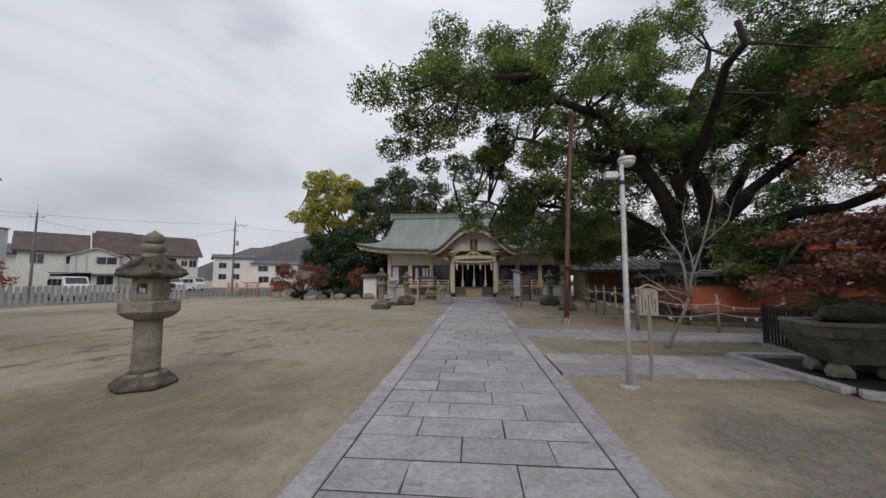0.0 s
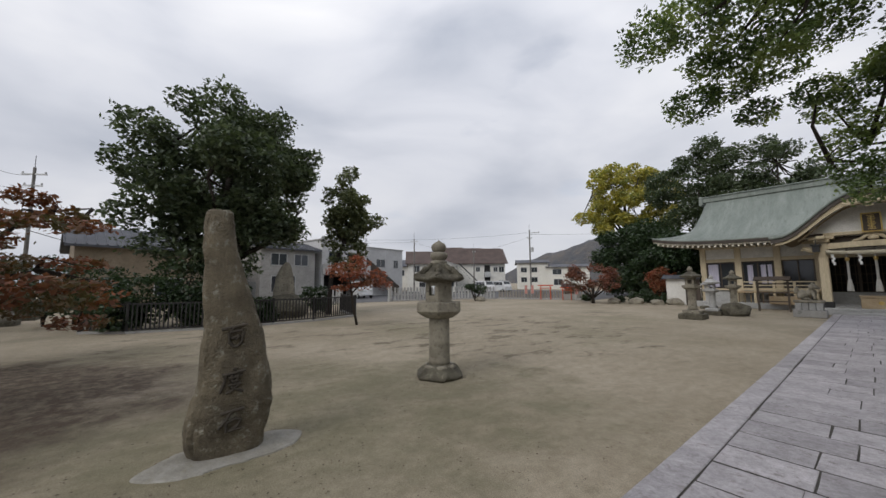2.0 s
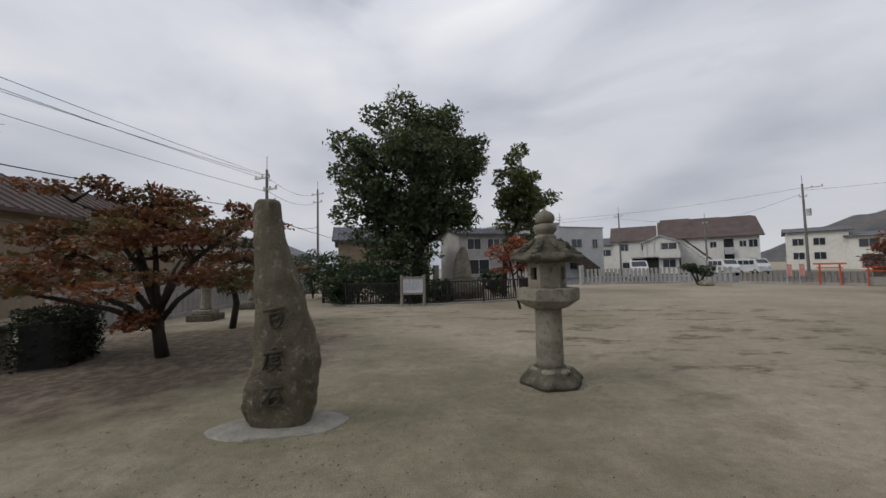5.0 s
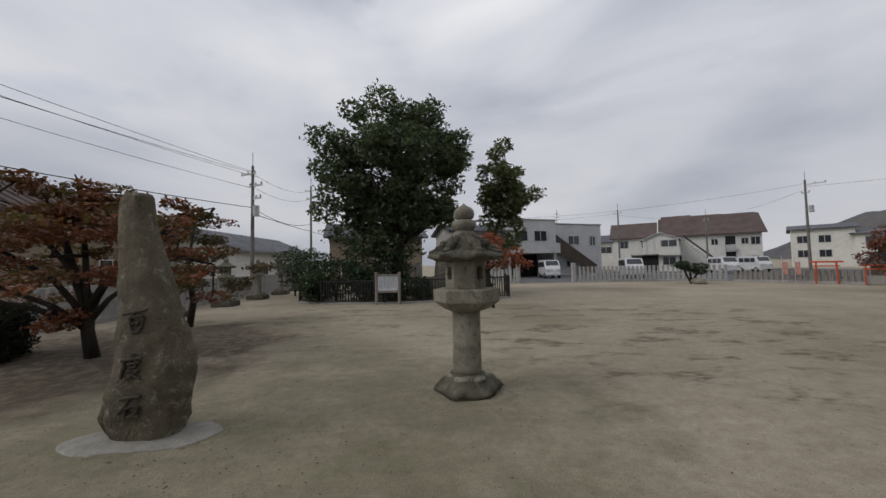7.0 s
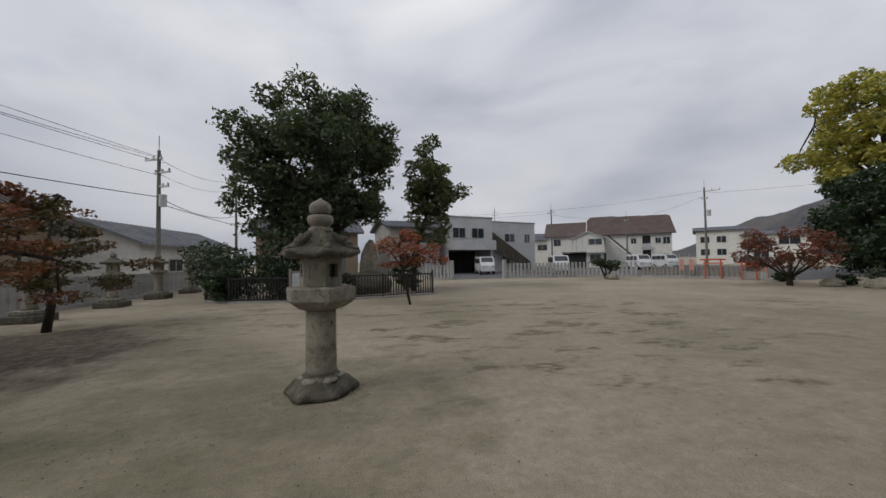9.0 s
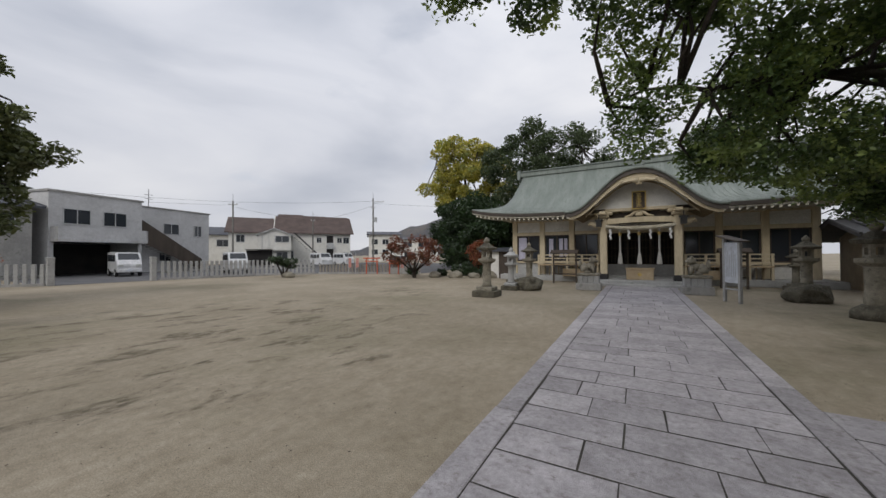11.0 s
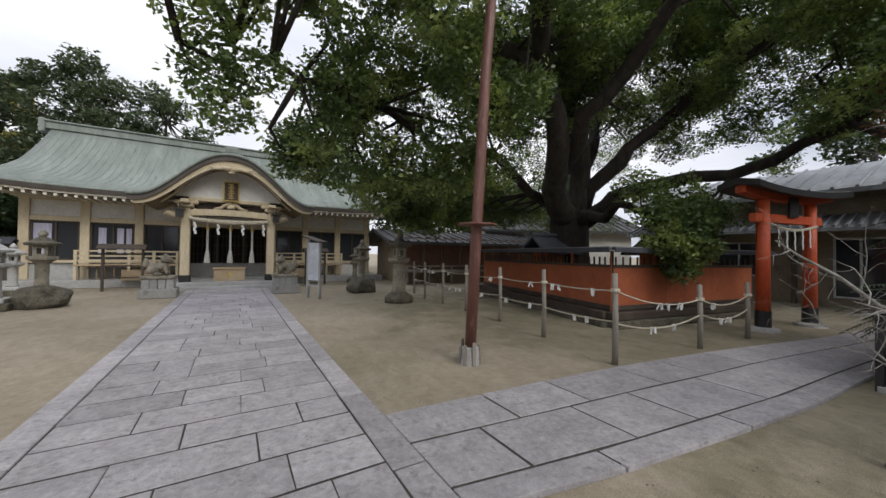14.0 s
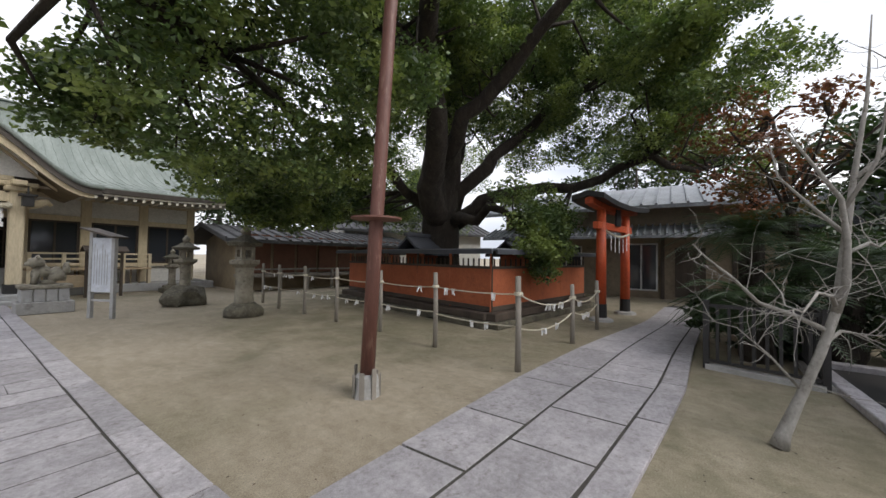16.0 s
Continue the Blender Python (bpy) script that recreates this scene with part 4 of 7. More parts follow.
def guardian(x, y, sgn, label):
    t = thing("guardian_pedestal", label, "pedestal", (x, y, 0), group="guardian pedestals")
    part("plinth", boxes((-0.5, -0.36, 0, 0.5, 0.36, 0.3), bevel=0.02), "concrete", t)
    for k in range(4):
        part("stone_block", boxes((-0.42 + 0.21 * k, -0.3, 0.3, -0.22 + 0.21 * k, 0.3, 0.62), bevel=0.015), "pale_stone", t)
    part("cap_slab", boxes((-0.46, -0.34, 0.62, 0.46, 0.34, 0.72), bevel=0.02), "stone", t)
    bm = bmesh.new()
    boulder(bm, -sgn * 0.18, 0, 0.92, 0.2, 0.15, 0.24, 1, 2)
    boulder(bm, sgn * 0.08, 0, 1.03, 0.17, 0.14, 0.22, 2, 2)
    boulder(bm, sgn * 0.16, -0.03, 1.27, 0.16, 0.15, 0.16, 3, 2)
    boulder(bm, sgn * 0.3, -0.03, 1.23, 0.07, 0.09, 0.07, 4, 2)
    boulder(bm, -sgn * 0.36, 0, 1.1, 0.08, 0.07, 0.2, 5, 2)
    for sy in (-0.09, 0.09):
        rod(bm, (sgn * 0.2, sy, 0.72), (sgn * 0.14, sy, 1.05), 0.05, 0.06)
        boulder(bm, -sgn * 0.05, sy, 0.77, 0.14, 0.06, 0.07, 6, 2)
        boulder(bm, sgn * 0.14, sy * 1.3, 1.4, 0.04, 0.04, 0.06, 7, 2)
    tagged(part("guardian_dog_statue", bm, "stone", None, "seated grey stone guardian dog on a pedestal", True), "", "statue", "guardian dogs").location = (x, y, 0)
    return t


guardian(-1.95, 22.75, 1, "stone block pedestal under a guardian dog, by the path")
guardian(1.85, 22.6, -1, "stone block pedestal under a second guardian dog")


# ---- inscribed standing stone ----
def standing_stone():
    t = thing("inscribed_standing_stone", "tall tapering brown standing stone with carved characters", "standing stone", (-4.14, 1.72, 0), 85)
    lv = [(0.0, -0.31, 0.27, 0.19), (0.08, -0.335, 0.31, 0.2), (0.23, -0.355, 0.345, 0.22), (0.43, -0.35, 0.355, 0.22), (0.67, -0.30, 0.335, 0.21), (0.91, -0.26, 0.285, 0.19), (1.16, -0.255, 0.225, 0.17), (1.4, -0.27, 0.155, 0.155), (1.65, -0.295, 0.065, 0.14), (1.9, -0.315, -0.01, 0.13), (2.1, -0.295, -0.045, 0.12), (2.27, -0.28, -0.06, 0.11), (2.3, -0.265, -0.075, 0.09)]
    bm = bmesh.new()
    rings, seg = [], 72
    zs = np.linspace(0, 2.3, 90)
    L = np.array(lv)
    for z in zs:
        a, b, d = (np.interp(z, L[:, 0], L[:, i]) for i in (1, 2, 3))
        ring = []
        for k in range(seg):
            th = 2 * math.pi * k / seg
            c, s = math.cos(th), math.sin(th)
            x = (a + b) / 2 + (b - a) / 2 * math.copysign(abs(c) ** 0.75, c)
            y = d * math.copysign(abs(s) ** 0.62, s)
            n = noise.noise(Vector((x * 4, y * 4, z * 2.6))) * 0.13 + noise.noise(Vector((x * 11, y * 11, z * 8))) * 0.07 + noise.noise(Vector((x * 25, y * 25, z * 22))) * 0.02
            if y < -d * 0.75:
                n *= 0.3
            ring.append(bm.verts.new((x * (1 + n), y * (1 + n * 2.5), z)))
        rings.append(ring)
    for a, b in zip(rings, rings[1:]):
        for k in range(seg):
            bm.faces.new((a[k], a[(k + 1) % seg], b[(k + 1) % seg], b[k]))
    bm.faces.new(rings[0][::-1])
    bm.faces.new(rings[-1])
    part("stone_body", bm, "monolith", t, "", True)
    # carved characters 百 度 石, stroke by stroke in brush order: raised rods, groove shade in their colour
    marks = (
        (1.085, ((-0.125, 0.075, 0.0, 0.1), (0.0, 0.1, 0.105, 0.118), (-0.01, 0.1, -0.05, 0.045), (-0.06, 0.04, -0.05, -0.05), (-0.05, -0.05, -0.015, -0.105), (-0.055, 0.045, 0.05, 0.06), (0.05, 0.06, 0.07, 0.04), (0.07, 0.04, 0.055, -0.06), (0.055, -0.06, 0.01, -0.11), (-0.035, -0.02, 0.035, 0.005), (0.035, 0.005, 0.0, -0.04), (-0.02, -0.1, 0.03, -0.1))),
        (0.68, ((-0.005, 0.13, 0.02, 0.105), (-0.10, 0.07, 0.0, 0.085), (0.0, 0.085, 0.10, 0.1), (-0.075, 0.07, -0.08, 0.0), (-0.08, 0.0, -0.115, -0.1), (-0.045, 0.035, 0.075, 0.055), (-0.015, 0.065, -0.02, 0.0), (0.04, 0.075, 0.03, 0.005), (-0.02, 0.0, 0.04, 0.01), (-0.045, -0.035, 0.06, -0.02), (0.06, -0.02, 0.0, -0.075), (0.0, -0.075, -0.06, -0.11), (-0.025, -0.05, 0.085, -0.105))),
        (0.335, ((-0.10, 0.08, 0.0, 0.095), (0.0, 0.095, 0.1, 0.105), (-0.01, 0.09, -0.05, 0.01), (-0.05, 0.01, -0.115, -0.06), (-0.05, -0.005, -0.045, -0.1), (-0.045, -0.01, 0.02, 0.015), (0.02, 0.015, 0.075, 0.005), (0.075, 0.005, 0.055, -0.05), (0.055, -0.05, 0.0, -0.085), (-0.03, -0.09, 0.09, -0.08))),
    )
    for z, strokes in marks:
        d = float(np.interp(z, L[:, 0], L[:, 3]))
        mark = None
        for x0, z0, x1, z1 in strokes:
            bm = bmesh.new()
            rod(bm, (x0 * 0.92 - 0.005, -d - 0.012, z + z0 * 0.92), (x1 * 0.92 - 0.005, -d - 0.012, z + z1 * 0.92), 0.016, 0.011)
            if mark:
                part("carved_stroke", bm, "carving", mark)
            else:
                mark = part("carved_character", bm, "carving", t)
    return t


standing_stone()
bm = turned((0.5, 0.0), (0.49, 0.01), (0.42, 0.02), (0.3, 0.024), seg=64, wob=0.06)
for v in bm.verts:
    v.co.x *= 0.62
    v.co.y *= 1.35
    v.co += noise.noise_vector(v.co * 2.2) * 0.12 * Vector((1, 1, 0))
tagged(part("mortar_pad", bm, "concrete_pale", None, "low rough pale mortar pad under the standing stone"), "", "pad").location = (-4.06, 1.7, 0)


# ---- lamp post, notice sign, white board ----
lamp = thing("street_lamp", "slender leaning galvanised lamp post with a round head", "street lamp", (2.24, 5.4, 0))
pp = [(0, 0, 0.0), (0.05, 0.09, 1.2), (0.1, 0.18, 2.4), (0.13, 0.24, 3.15), (0.14, 0.26, 3.36)]
bm = bmesh.new()
tube(bm, pp, [0.042, 0.04, 0.038, 0.036, 0.034], 14)
part("pole", bm, "galv", lamp, "", True)
part("footing", turned((0.14, 0.0), (0.14, 0.02), (0.08, 0.035), seg=18, wob=0.2), "concrete", lamp)
bm = bmesh.new()
tube(bm, [(0.14, 0.26, 3.34), (0.17, 0.28, 3.44), (0.2, 0.3, 3.5)], 0.03, 10)
part("arm", bm, "galv", lamp)
hd = part("lamp_head", turned((0.05, 0.06), (0.12, 0.04), (0.14, 0.0), (0.135, -0.02), seg=24), "galv", lamp, "", True)
hd.location = (0.24, 0.3, 3.48)
gl = part("glass_cover", turned((0.13, -0.02), (0.12, -0.065), (0.08, -0.1), (0.02, -0.115), seg=24), "lamp_glass", hd, "milky glass cover", True)
part("sensor_box", boxes((-0.14, 0.18, 3.16, 0.06, 0.3, 3.27), (0.04, 0.21, 3.2, 0.12, 0.27, 3.24), bevel=0.01), "galv", lamp)
part("pole_band", turned((0.052, 3.06), (0.052, 3.12), seg=12, at=(0.125, 0.235, 0)), "black", lamp)

sign = thing("wooden_notice", "small gabled wooden notice board on a single post", "notice board", (2.7, 5.7, 0), -14)
part("post", boxes((-0.025, -0.025, 0, 0.025, 0.025, 1.05)), "wood_grey", sign)
part("board", boxes((-0.13, -0.02, 1.0, 0.13, 0.02, 1.42), bevel=0.004), "sign_wood", sign)
part("gable_roof", sheet([[Vector((-0.18, -0.05, 1.4)), Vector((-0.18, 0.05, 1.4))], [Vector((0, -0.05, 1.49)), Vector((0, 0.05, 1.49))], [Vector((0.18, -0.05, 1.4)), Vector((0.18, 0.05, 1.4))]], 0.02), "sign_wood", sign)
part("writing_bar", boxes(*[(x, -0.024, 1.05 + 0.04 * (i % 2), x + 0.014, -0.0205, 1.36 - 0.05 * ((i * 2) % 3)) for i, x in enumerate((-0.095, -0.05, -0.005, 0.04, 0.08))]), "ink", sign)

wb = thing("white_notice_board", "tall white notice board with a thin slanted roof", "notice board", (2.5, 20.45, 0), -62)
for x in (-0.3, 0.3):
    part("post", boxes((x - 0.04, -0.04, 0, x + 0.04, 0.04, 2.0 - 0.25 * x)), "pale_stone", wb)
part("panel", boxes((-0.26, -0.03, 0.62, 0.26, 0.03, 1.9)), "board", wb)
rb = part("roof_board", boxes((-0.45, -0.2, -0.02, 0.45, 0.2, 0.02), bevel=0.008), "wood_dark", wb)
rb.matrix_basis = pose(0, 0, 2.02, 0, 14, 0)
part("crossbar", boxes((-0.26, -0.02, 0.4, 0.26, 0.02, 0.45)), "pale_stone", wb)
part("writing_bar", boxes(*[(-0.2 + 0.07 * k, -0.034, 0.8, -0.185 + 0.07 * k, -0.0305, 1.75 - 0.12 * (k % 3)) for k in range(6)]), "pale_stone", wb)


# ---- red brown prop under the camphor's branch ----
prop = thing("branch_prop", "leaning red brown steel prop holding up a camphor branch", "prop", (3.08, 12.1, 0))
bm = bmesh.new()
tube(bm, [(0.0, 0.0, 0.16), (0.07, -0.03, 2.0), (0.17, -0.08, 4.4), (0.36, -0.15, 7.2)], [0.082, 0.08, 0.077, 0.074], 16)
part("steel_tube", bm, "rust", prop, "", True)
part("flange", turned((0.1, 1.97), (0.29, 1.99), (0.29, 2.01), (0.1, 2.03), seg=20, at=(0.07, -0.03, 0)), "rust", prop, "round flange")
part("concrete_foot", turned((0.15, 0.0), (0.13, 0.22), (0.1, 0.25), seg=12, wob=0.25), "concrete", prop, "chipped concrete foot")
for k in range(7):
    a = k * 0.9
    st = boxes((-0.026, -0.008, 0, 0.026, 0.008, 0.25 + 0.04 * (k % 3)))
    s = part("stave", st, "wood_grey", prop)
    s.matrix_basis = pose(0.15 * math.cos(a), 0.15 * math.sin(a), 0, 0, 0, math.degrees(a) + 90)


# ---- post and rope barrier ----
POSTS = [(4.9, 11.05, 1.32), (5.26, 12.73, 1.3), (5.56, 14.36, 1.28), (5.7, 15.95, 1.28), (5.87, 17.48, 1.28), (5.95, 18.85, 1.28), (6.3, 20.4, 1.28)]
EAST = [(4.9, 11.05, 1.32), (7.05, 10.86, 1.1), (8.75, 10.75, 1.1)]


def post_thing(x, y, h):
    t = thing("barrier_post", "weathered round wooden rope barrier post in the sand", "post", (x, y, 0), group="rope barrier posts")
    bm = bmesh.new()
    tube(bm, [(0, 0, 0), (0.01, 0.0, h * 0.5), (0, 0.01, h)], [0.044, 0.041, 0.039], 10)
    part("round_post", bm, "wood_grey", t, "", True)
    part("rope_knot", turned((0.06, h - 0.27), (0.066, h - 0.25), (0.06, h - 0.22), seg=10), "rope", t)
    return t


for p in POSTS + EAST[1:]:
    post_thing(*p)
rng = np.random.default_rng(5)
for line in (POSTS, EAST):
    for (x0, y0, h0), (x1, y1, h1) in zip(line, line[1:]):
        drop = 0.03 if line is POSTS else 0.14
        for za, zb in ((h0 - 0.25, h1 - 0.25), (0.62 if line is POSTS else 0.6, 0.58)):
            t = thing("barrier_rope", "thin straw barrier rope tied with small white papers", "rope", group="barrier ropes")
            pts = sag((x0, y0, za), (x1, y1, zb), drop, 12)
            bm = bmesh.new()
            tube(bm, pts, 0.011, 5)
            part("cord", bm, "rope", t)
            k = int(rng.integers(1, 4))
            for i in range(k):
                p = pts[int(rng.integers(2, 11))]
                bm = bmesh.new()
                for q in range(4):
                    m = Matrix.Translation(p) @ pose(0, 0, 0, float(rng.uniform(-35, 35)), 0, float(rng.uniform(60, 120)))
                    w = 0.05 + 0.025 * (q % 2)
                    box(bm, -0.03 + 0.018 * q, -0.004, -w - 0.03, -0.006 + 0.018 * q, 0.004, 0.014, m=m)
                part("paper_slip", bm, "paper", t)


# ---- vermilion enclosure ----
def enclosure():
    t = thing("shrine_enclosure", "low vermilion boarded enclosure with a thin dark roof", "enclosure")
    A, B, C = Vector((9.0, 19.35, 0)), Vector((7.45, 12.75, 0)), Vector((12.6, 11.9, 0))
    for P, Q in ((A, B), (B, C)):
        d = (Q - P)
        m = Matrix.Translation(P) @ d.to_track_quat("X", "Z").to_matrix().to_4x4()
        L = d.length
        n = int(L / 1.35)
        for k in range(n):
            x0, x1 = L * k / n, L * (k + 1) / n
            part("board_panel", boxes((x0 + 0.008, -0.02, 0.46, x1 - 0.008, 0.02, 1.32), m=m), "vermilion_dull", t)
            part("top_rail", boxes((x0, -0.05, 1.32, x1, 0.05, 1.38), m=m), "wood_dark", t)
            part("bottom_rail", boxes((x0, -0.05, 0.36, x1, 0.05, 0.46), m=m), "wood_dark", t)
            for j in range(8):
                xs = x0 + 0.1 + (x1 - x0 - 0.15) * j / 7
                part("slat", boxes((xs, -0.015, 1.38, xs + 0.03, 0.015, 1.56), m=m), "wood_dark", t)
        for k in range(n + 1):
            x = L * k / n
            part("post", boxes((x - 0.04, -0.014, 0.1, x + 0.04, 0.014, 1.7), m=m), "wood_dark" if k % 2 else "vermilion_dull", t)
        part("roof_board", boxes((-0.35, -0.42, 1.72, L + 0.35, 0.42, 1.76), (-0.35, -0.42, 1.66, L + 0.35, -0.38, 1.72), m=m), "tile_dark", t)
        part("roof_batten", boxes(*[(-0.3, -0.36 + 0.18 * j, 1.76, L + 0.3, -0.32 + 0.18 * j, 1.785) for j in range(5)], m=m), "tile_grey", t)
        part("stone_curb", boxes((-0.2, -0.35, 0, L + 0.1, 0.25, 0.16), m=m, bevel=0.02), "stone_dark", t)
        part("timber_base", boxes((-0.15, -0.25, 0.16, L, 0.15, 0.34), m=m, bevel=0.02), "wood_dark", t)
    return t


enclosure()


# ---- small vermilion gate ----
def gate():
    t = thing("vermilion_torii", "vermilion two pillar shrine gate with a black top and feet", "torii gate")
    P, Q = Vector((10.05, 10.9, 0)), Vector((11.75, 10.55, 0))
    d = (Q - P).normalized()
    for p in (P, Q):
        bm = bmesh.new()
        tube(bm, [p + Vector((0, 0, 0.42)), p + Vector((0, 0, 2.86))], [0.13, 0.115], 18)
        part("pillar", bm, "vermilion", t, "", True)
        part("black_foot", rods((p, p + Vector((0, 0, 0.44)), 0.145, 0.14), seg=18), "black", t)
        part("foot_stone", turned((0.3, 0.0), (0.28, 0.06), (0.2, 0.09), seg=14, wob=0.1, at=tuple(p)), "concrete", t)
    m = Matrix.Translation(P) @ d.to_track_quat("X", "Z").to_matrix().to_4x4()
    L = (Q - P).length
    part("tie_beam", boxes((-0.35, -0.07, 2.36, L + 0.35, 0.07, 2.55), m=m, bevel=0.01), "vermilion", t)
    xs = np.linspace(-0.75, L + 0.75, 15)
    rise = [0.12 * (abs(x - L / 2) / (L / 2 + 0.75)) ** 2.5 for x in xs]
    part("lintel", sheet([[m @ Vector((x, -0.1, 3.04 + r)) for x, r in zip(xs, rise)], [m @ Vector((x, 0.1, 3.04 + r)) for x, r in zip(xs, rise)]], 0.2), "vermilion", t)
    part("black_cap", sheet([[m @ Vector((x * 1.0 + (x - L / 2) * 0.06, y, 3.15 + r - abs(y) * 0.25)) for x, r in zip(xs, rise)] for y in (-0.4, -0.2, 0, 0.2, 0.4)], 0.13), "black", t, "black sloping cap")
    part("name_tablet", boxes((L / 2 - 0.16, -0.13, 2.5, L / 2 + 0.16, -0.08, 2.95), m=m), "black", t)
    pts = [m @ Vector((L * i / 12, -0.12, 2.33 - 0.12 * math.sin(math.pi * i / 12))) for i in range(13)]
    bm = bmesh.new()
    tube(bm, pts, 0.03, 7)
    part("straw_rope", bm, "rope", t)
    for k in range(5):
        p = pts[2 + 2 * k]
        bm = bmesh.new()
        for q in range(4):
            box(bm, p.x - 0.05 + 0.03 * (q % 2), p.y - 0.02, p.z - 0.14 - 0.1 * q, p.x + 0.03 + 0.03 * (q % 2), p.y - 0.012, p.z - 0.02 - 0.1 * q)
        part("paper_streamer", bm, "paper", t)
    return t


gate()


# ---- stone water basin in its pit ----
pit = thing("basin_pit", "sunken pit with a granite kerb round the basin", "pit")
K = [(5.05, 7.55), (5.05, 5.2), (5.9, 4.65), (7.9, 4.85), (7.9, 7.55)]
# near-black flat sheet inside the kerb outline, just above the ground
part("dark_floor", flat_poly(K, 0.012, 0.018), "dark", pit)
for (x0, y0), (x1, y1) in zip(K, K[1:] + K[:1]):
    d = Vector((x1 - x0, y1 - y0, 0))
    m = Matrix.Translation((x0, y0, 0)) @ d.to_track_quat("X", "Z").to_matrix().to_4x4()
    part("kerb_stone", boxes((0.02, -0.09, 0.0, d.length / 2 - 0.01, 0.09, 0.1), (d.length / 2 + 0.01, -0.09, 0, d.length - 0.1, 0.09, 0.1), m=m, bevel=0.012), "slab", pit)
basin = thing("stone_water_basin", "broad carved granite water basin on short stone feet", "water basin", (6.3, 6.15, 0.012), -12)
bm = bmesh.new()
box(bm, -0.98, -0.5, 0.62, 0.98, 0.5, 0.82, bevel=0.03)
lo = bmesh.ops.create_cube(bm, size=1)
for v in lo["verts"]:
    k = 0.78 if v.co.z < 0 else 0.96
    v.co = Vector((v.co.x * 1.96 * k, v.co.y * 0.98 * k, 0.44 + v.co.z * 0.36))
bmesh.ops.subdivide_edges(bm, edges=bm.edges[:], cuts=2, use_grid_fill=True)
roughen(bm, 0.02, 3.0, 5)
part("trough_body", bm, "stone_dark", basin)
part("water", boxes((-0.8, -0.36, 0.825, 0.8, 0.36, 0.83)), "glass", basin)
part("rim_stone", boxes((-0.98, -0.5, 0.82, 0.98, -0.38, 0.88), (-0.98, 0.38, 0.82, 0.98, 0.5, 0.88), (-0.98, -0.38, 0.82, -0.84, 0.38, 0.88), (0.84, -0.38, 0.82, 0.98, 0.38, 0.88), bevel=0.01), "stone", basin)
for sx in (-0.62, 0, 0.62):
    for sy in (-0.25, 0.25):
        bm = bmesh.new()
        boulder(bm, sx, sy, 0.13, 0.16, 0.14, 0.16, sx, 2)
        part("foot_stone", bm, "stone", basin)
bm = bmesh.new()
boulder(bm, -0.1, 0.2, 0.98, 0.5, 0.3, 0.2, 11)
tagged(part("basin_rock", bm, "stone_dark", None, "dark mossy rock lying on the water basin"), "", "rock").location = (6.3, 6.15, 0)


# ---- black iron railings ----
def railing(points, name, label, h=0.9, gap=0.12, group=""):
    t = thing(name, label, "fence", group=group)
    for (x0, y0), (x1, y1) in zip(points, points[1:]):
        d = Vector((x1 - x0, y1 - y0, 0))
        m = Matrix.Translation((x0, y0, 0)) @ d.to_track_quat("X", "Z").to_matrix().to_4x4()
        L = d.length
        part("top_rail", boxes((0, -0.02, h - 0.05, L, 0.02, h), m=m), "black", t)
        part("bottom_rail", boxes((0, -0.02, 0.1, L, 0.02, 0.14), m=m), "black", t)
        part("kerb", boxes((0, -0.08, 0, L, 0.08, 0.07), m=m), "concrete", t)
        n = max(2, int(L / gap))
        for k in range(1, n):
            x = L * k / n
            part("baluster", boxes((x - 0.018, -0.018, 0.14, x + 0.018, 0.018, h - 0.05), m=m), "black", t)
        np_ = max(1, int(L / 1.6))
        for k in range(np_ + 1):
            x = L * k / np_
            part("post", boxes((x - 0.035, -0.035, 0, x + 0.035, 0.035, h + 0.05), m=m), "black", t)
    return t


railing([(6.78, 8.88), (6.5, 7.72), (7.9, 7.65)], "iron_railing", "black iron railing round the planting by the basin", 0.95)
railing([(-16.6, -0.9), (-15.6, 0.3), (-14.95, 3.0), (-15.2, 6.2), (-16.1, 8.5), (-19.5, 9.2)], "iron_railing", "black iron railing round the memorial tree bed", 0.98)

nb = thing("information_board", "framed information board on two round posts by the railing", "notice board", (-14.72, 3.15, 0), 86)
for x in (-0.46, 0.46):
    part("post", rods(((x, 0, 0), (x, 0, 1.3), 0.06), seg=12), "wood_grey", nb)
part("frame_rail", boxes((-0.4, -0.04, 1.14, 0.4, 0.04, 1.22)), "wood_grey", nb)
part("frame_rail", boxes((-0.4, -0.04, 0.48, 0.4, 0.04, 0.56)), "wood_grey", nb)
part("panel", boxes((-0.4, -0.015, 0.56, 0.4, 0.015, 1.14)), "board", nb)
part("writing_bar", boxes(*[(-0.33 + 0.06 * k, -0.019, 0.66, -0.31 + 0.06 * k, -0.0155, 1.06 - 0.05 * (k % 3)) for k in range(12)]), "concrete", nb)


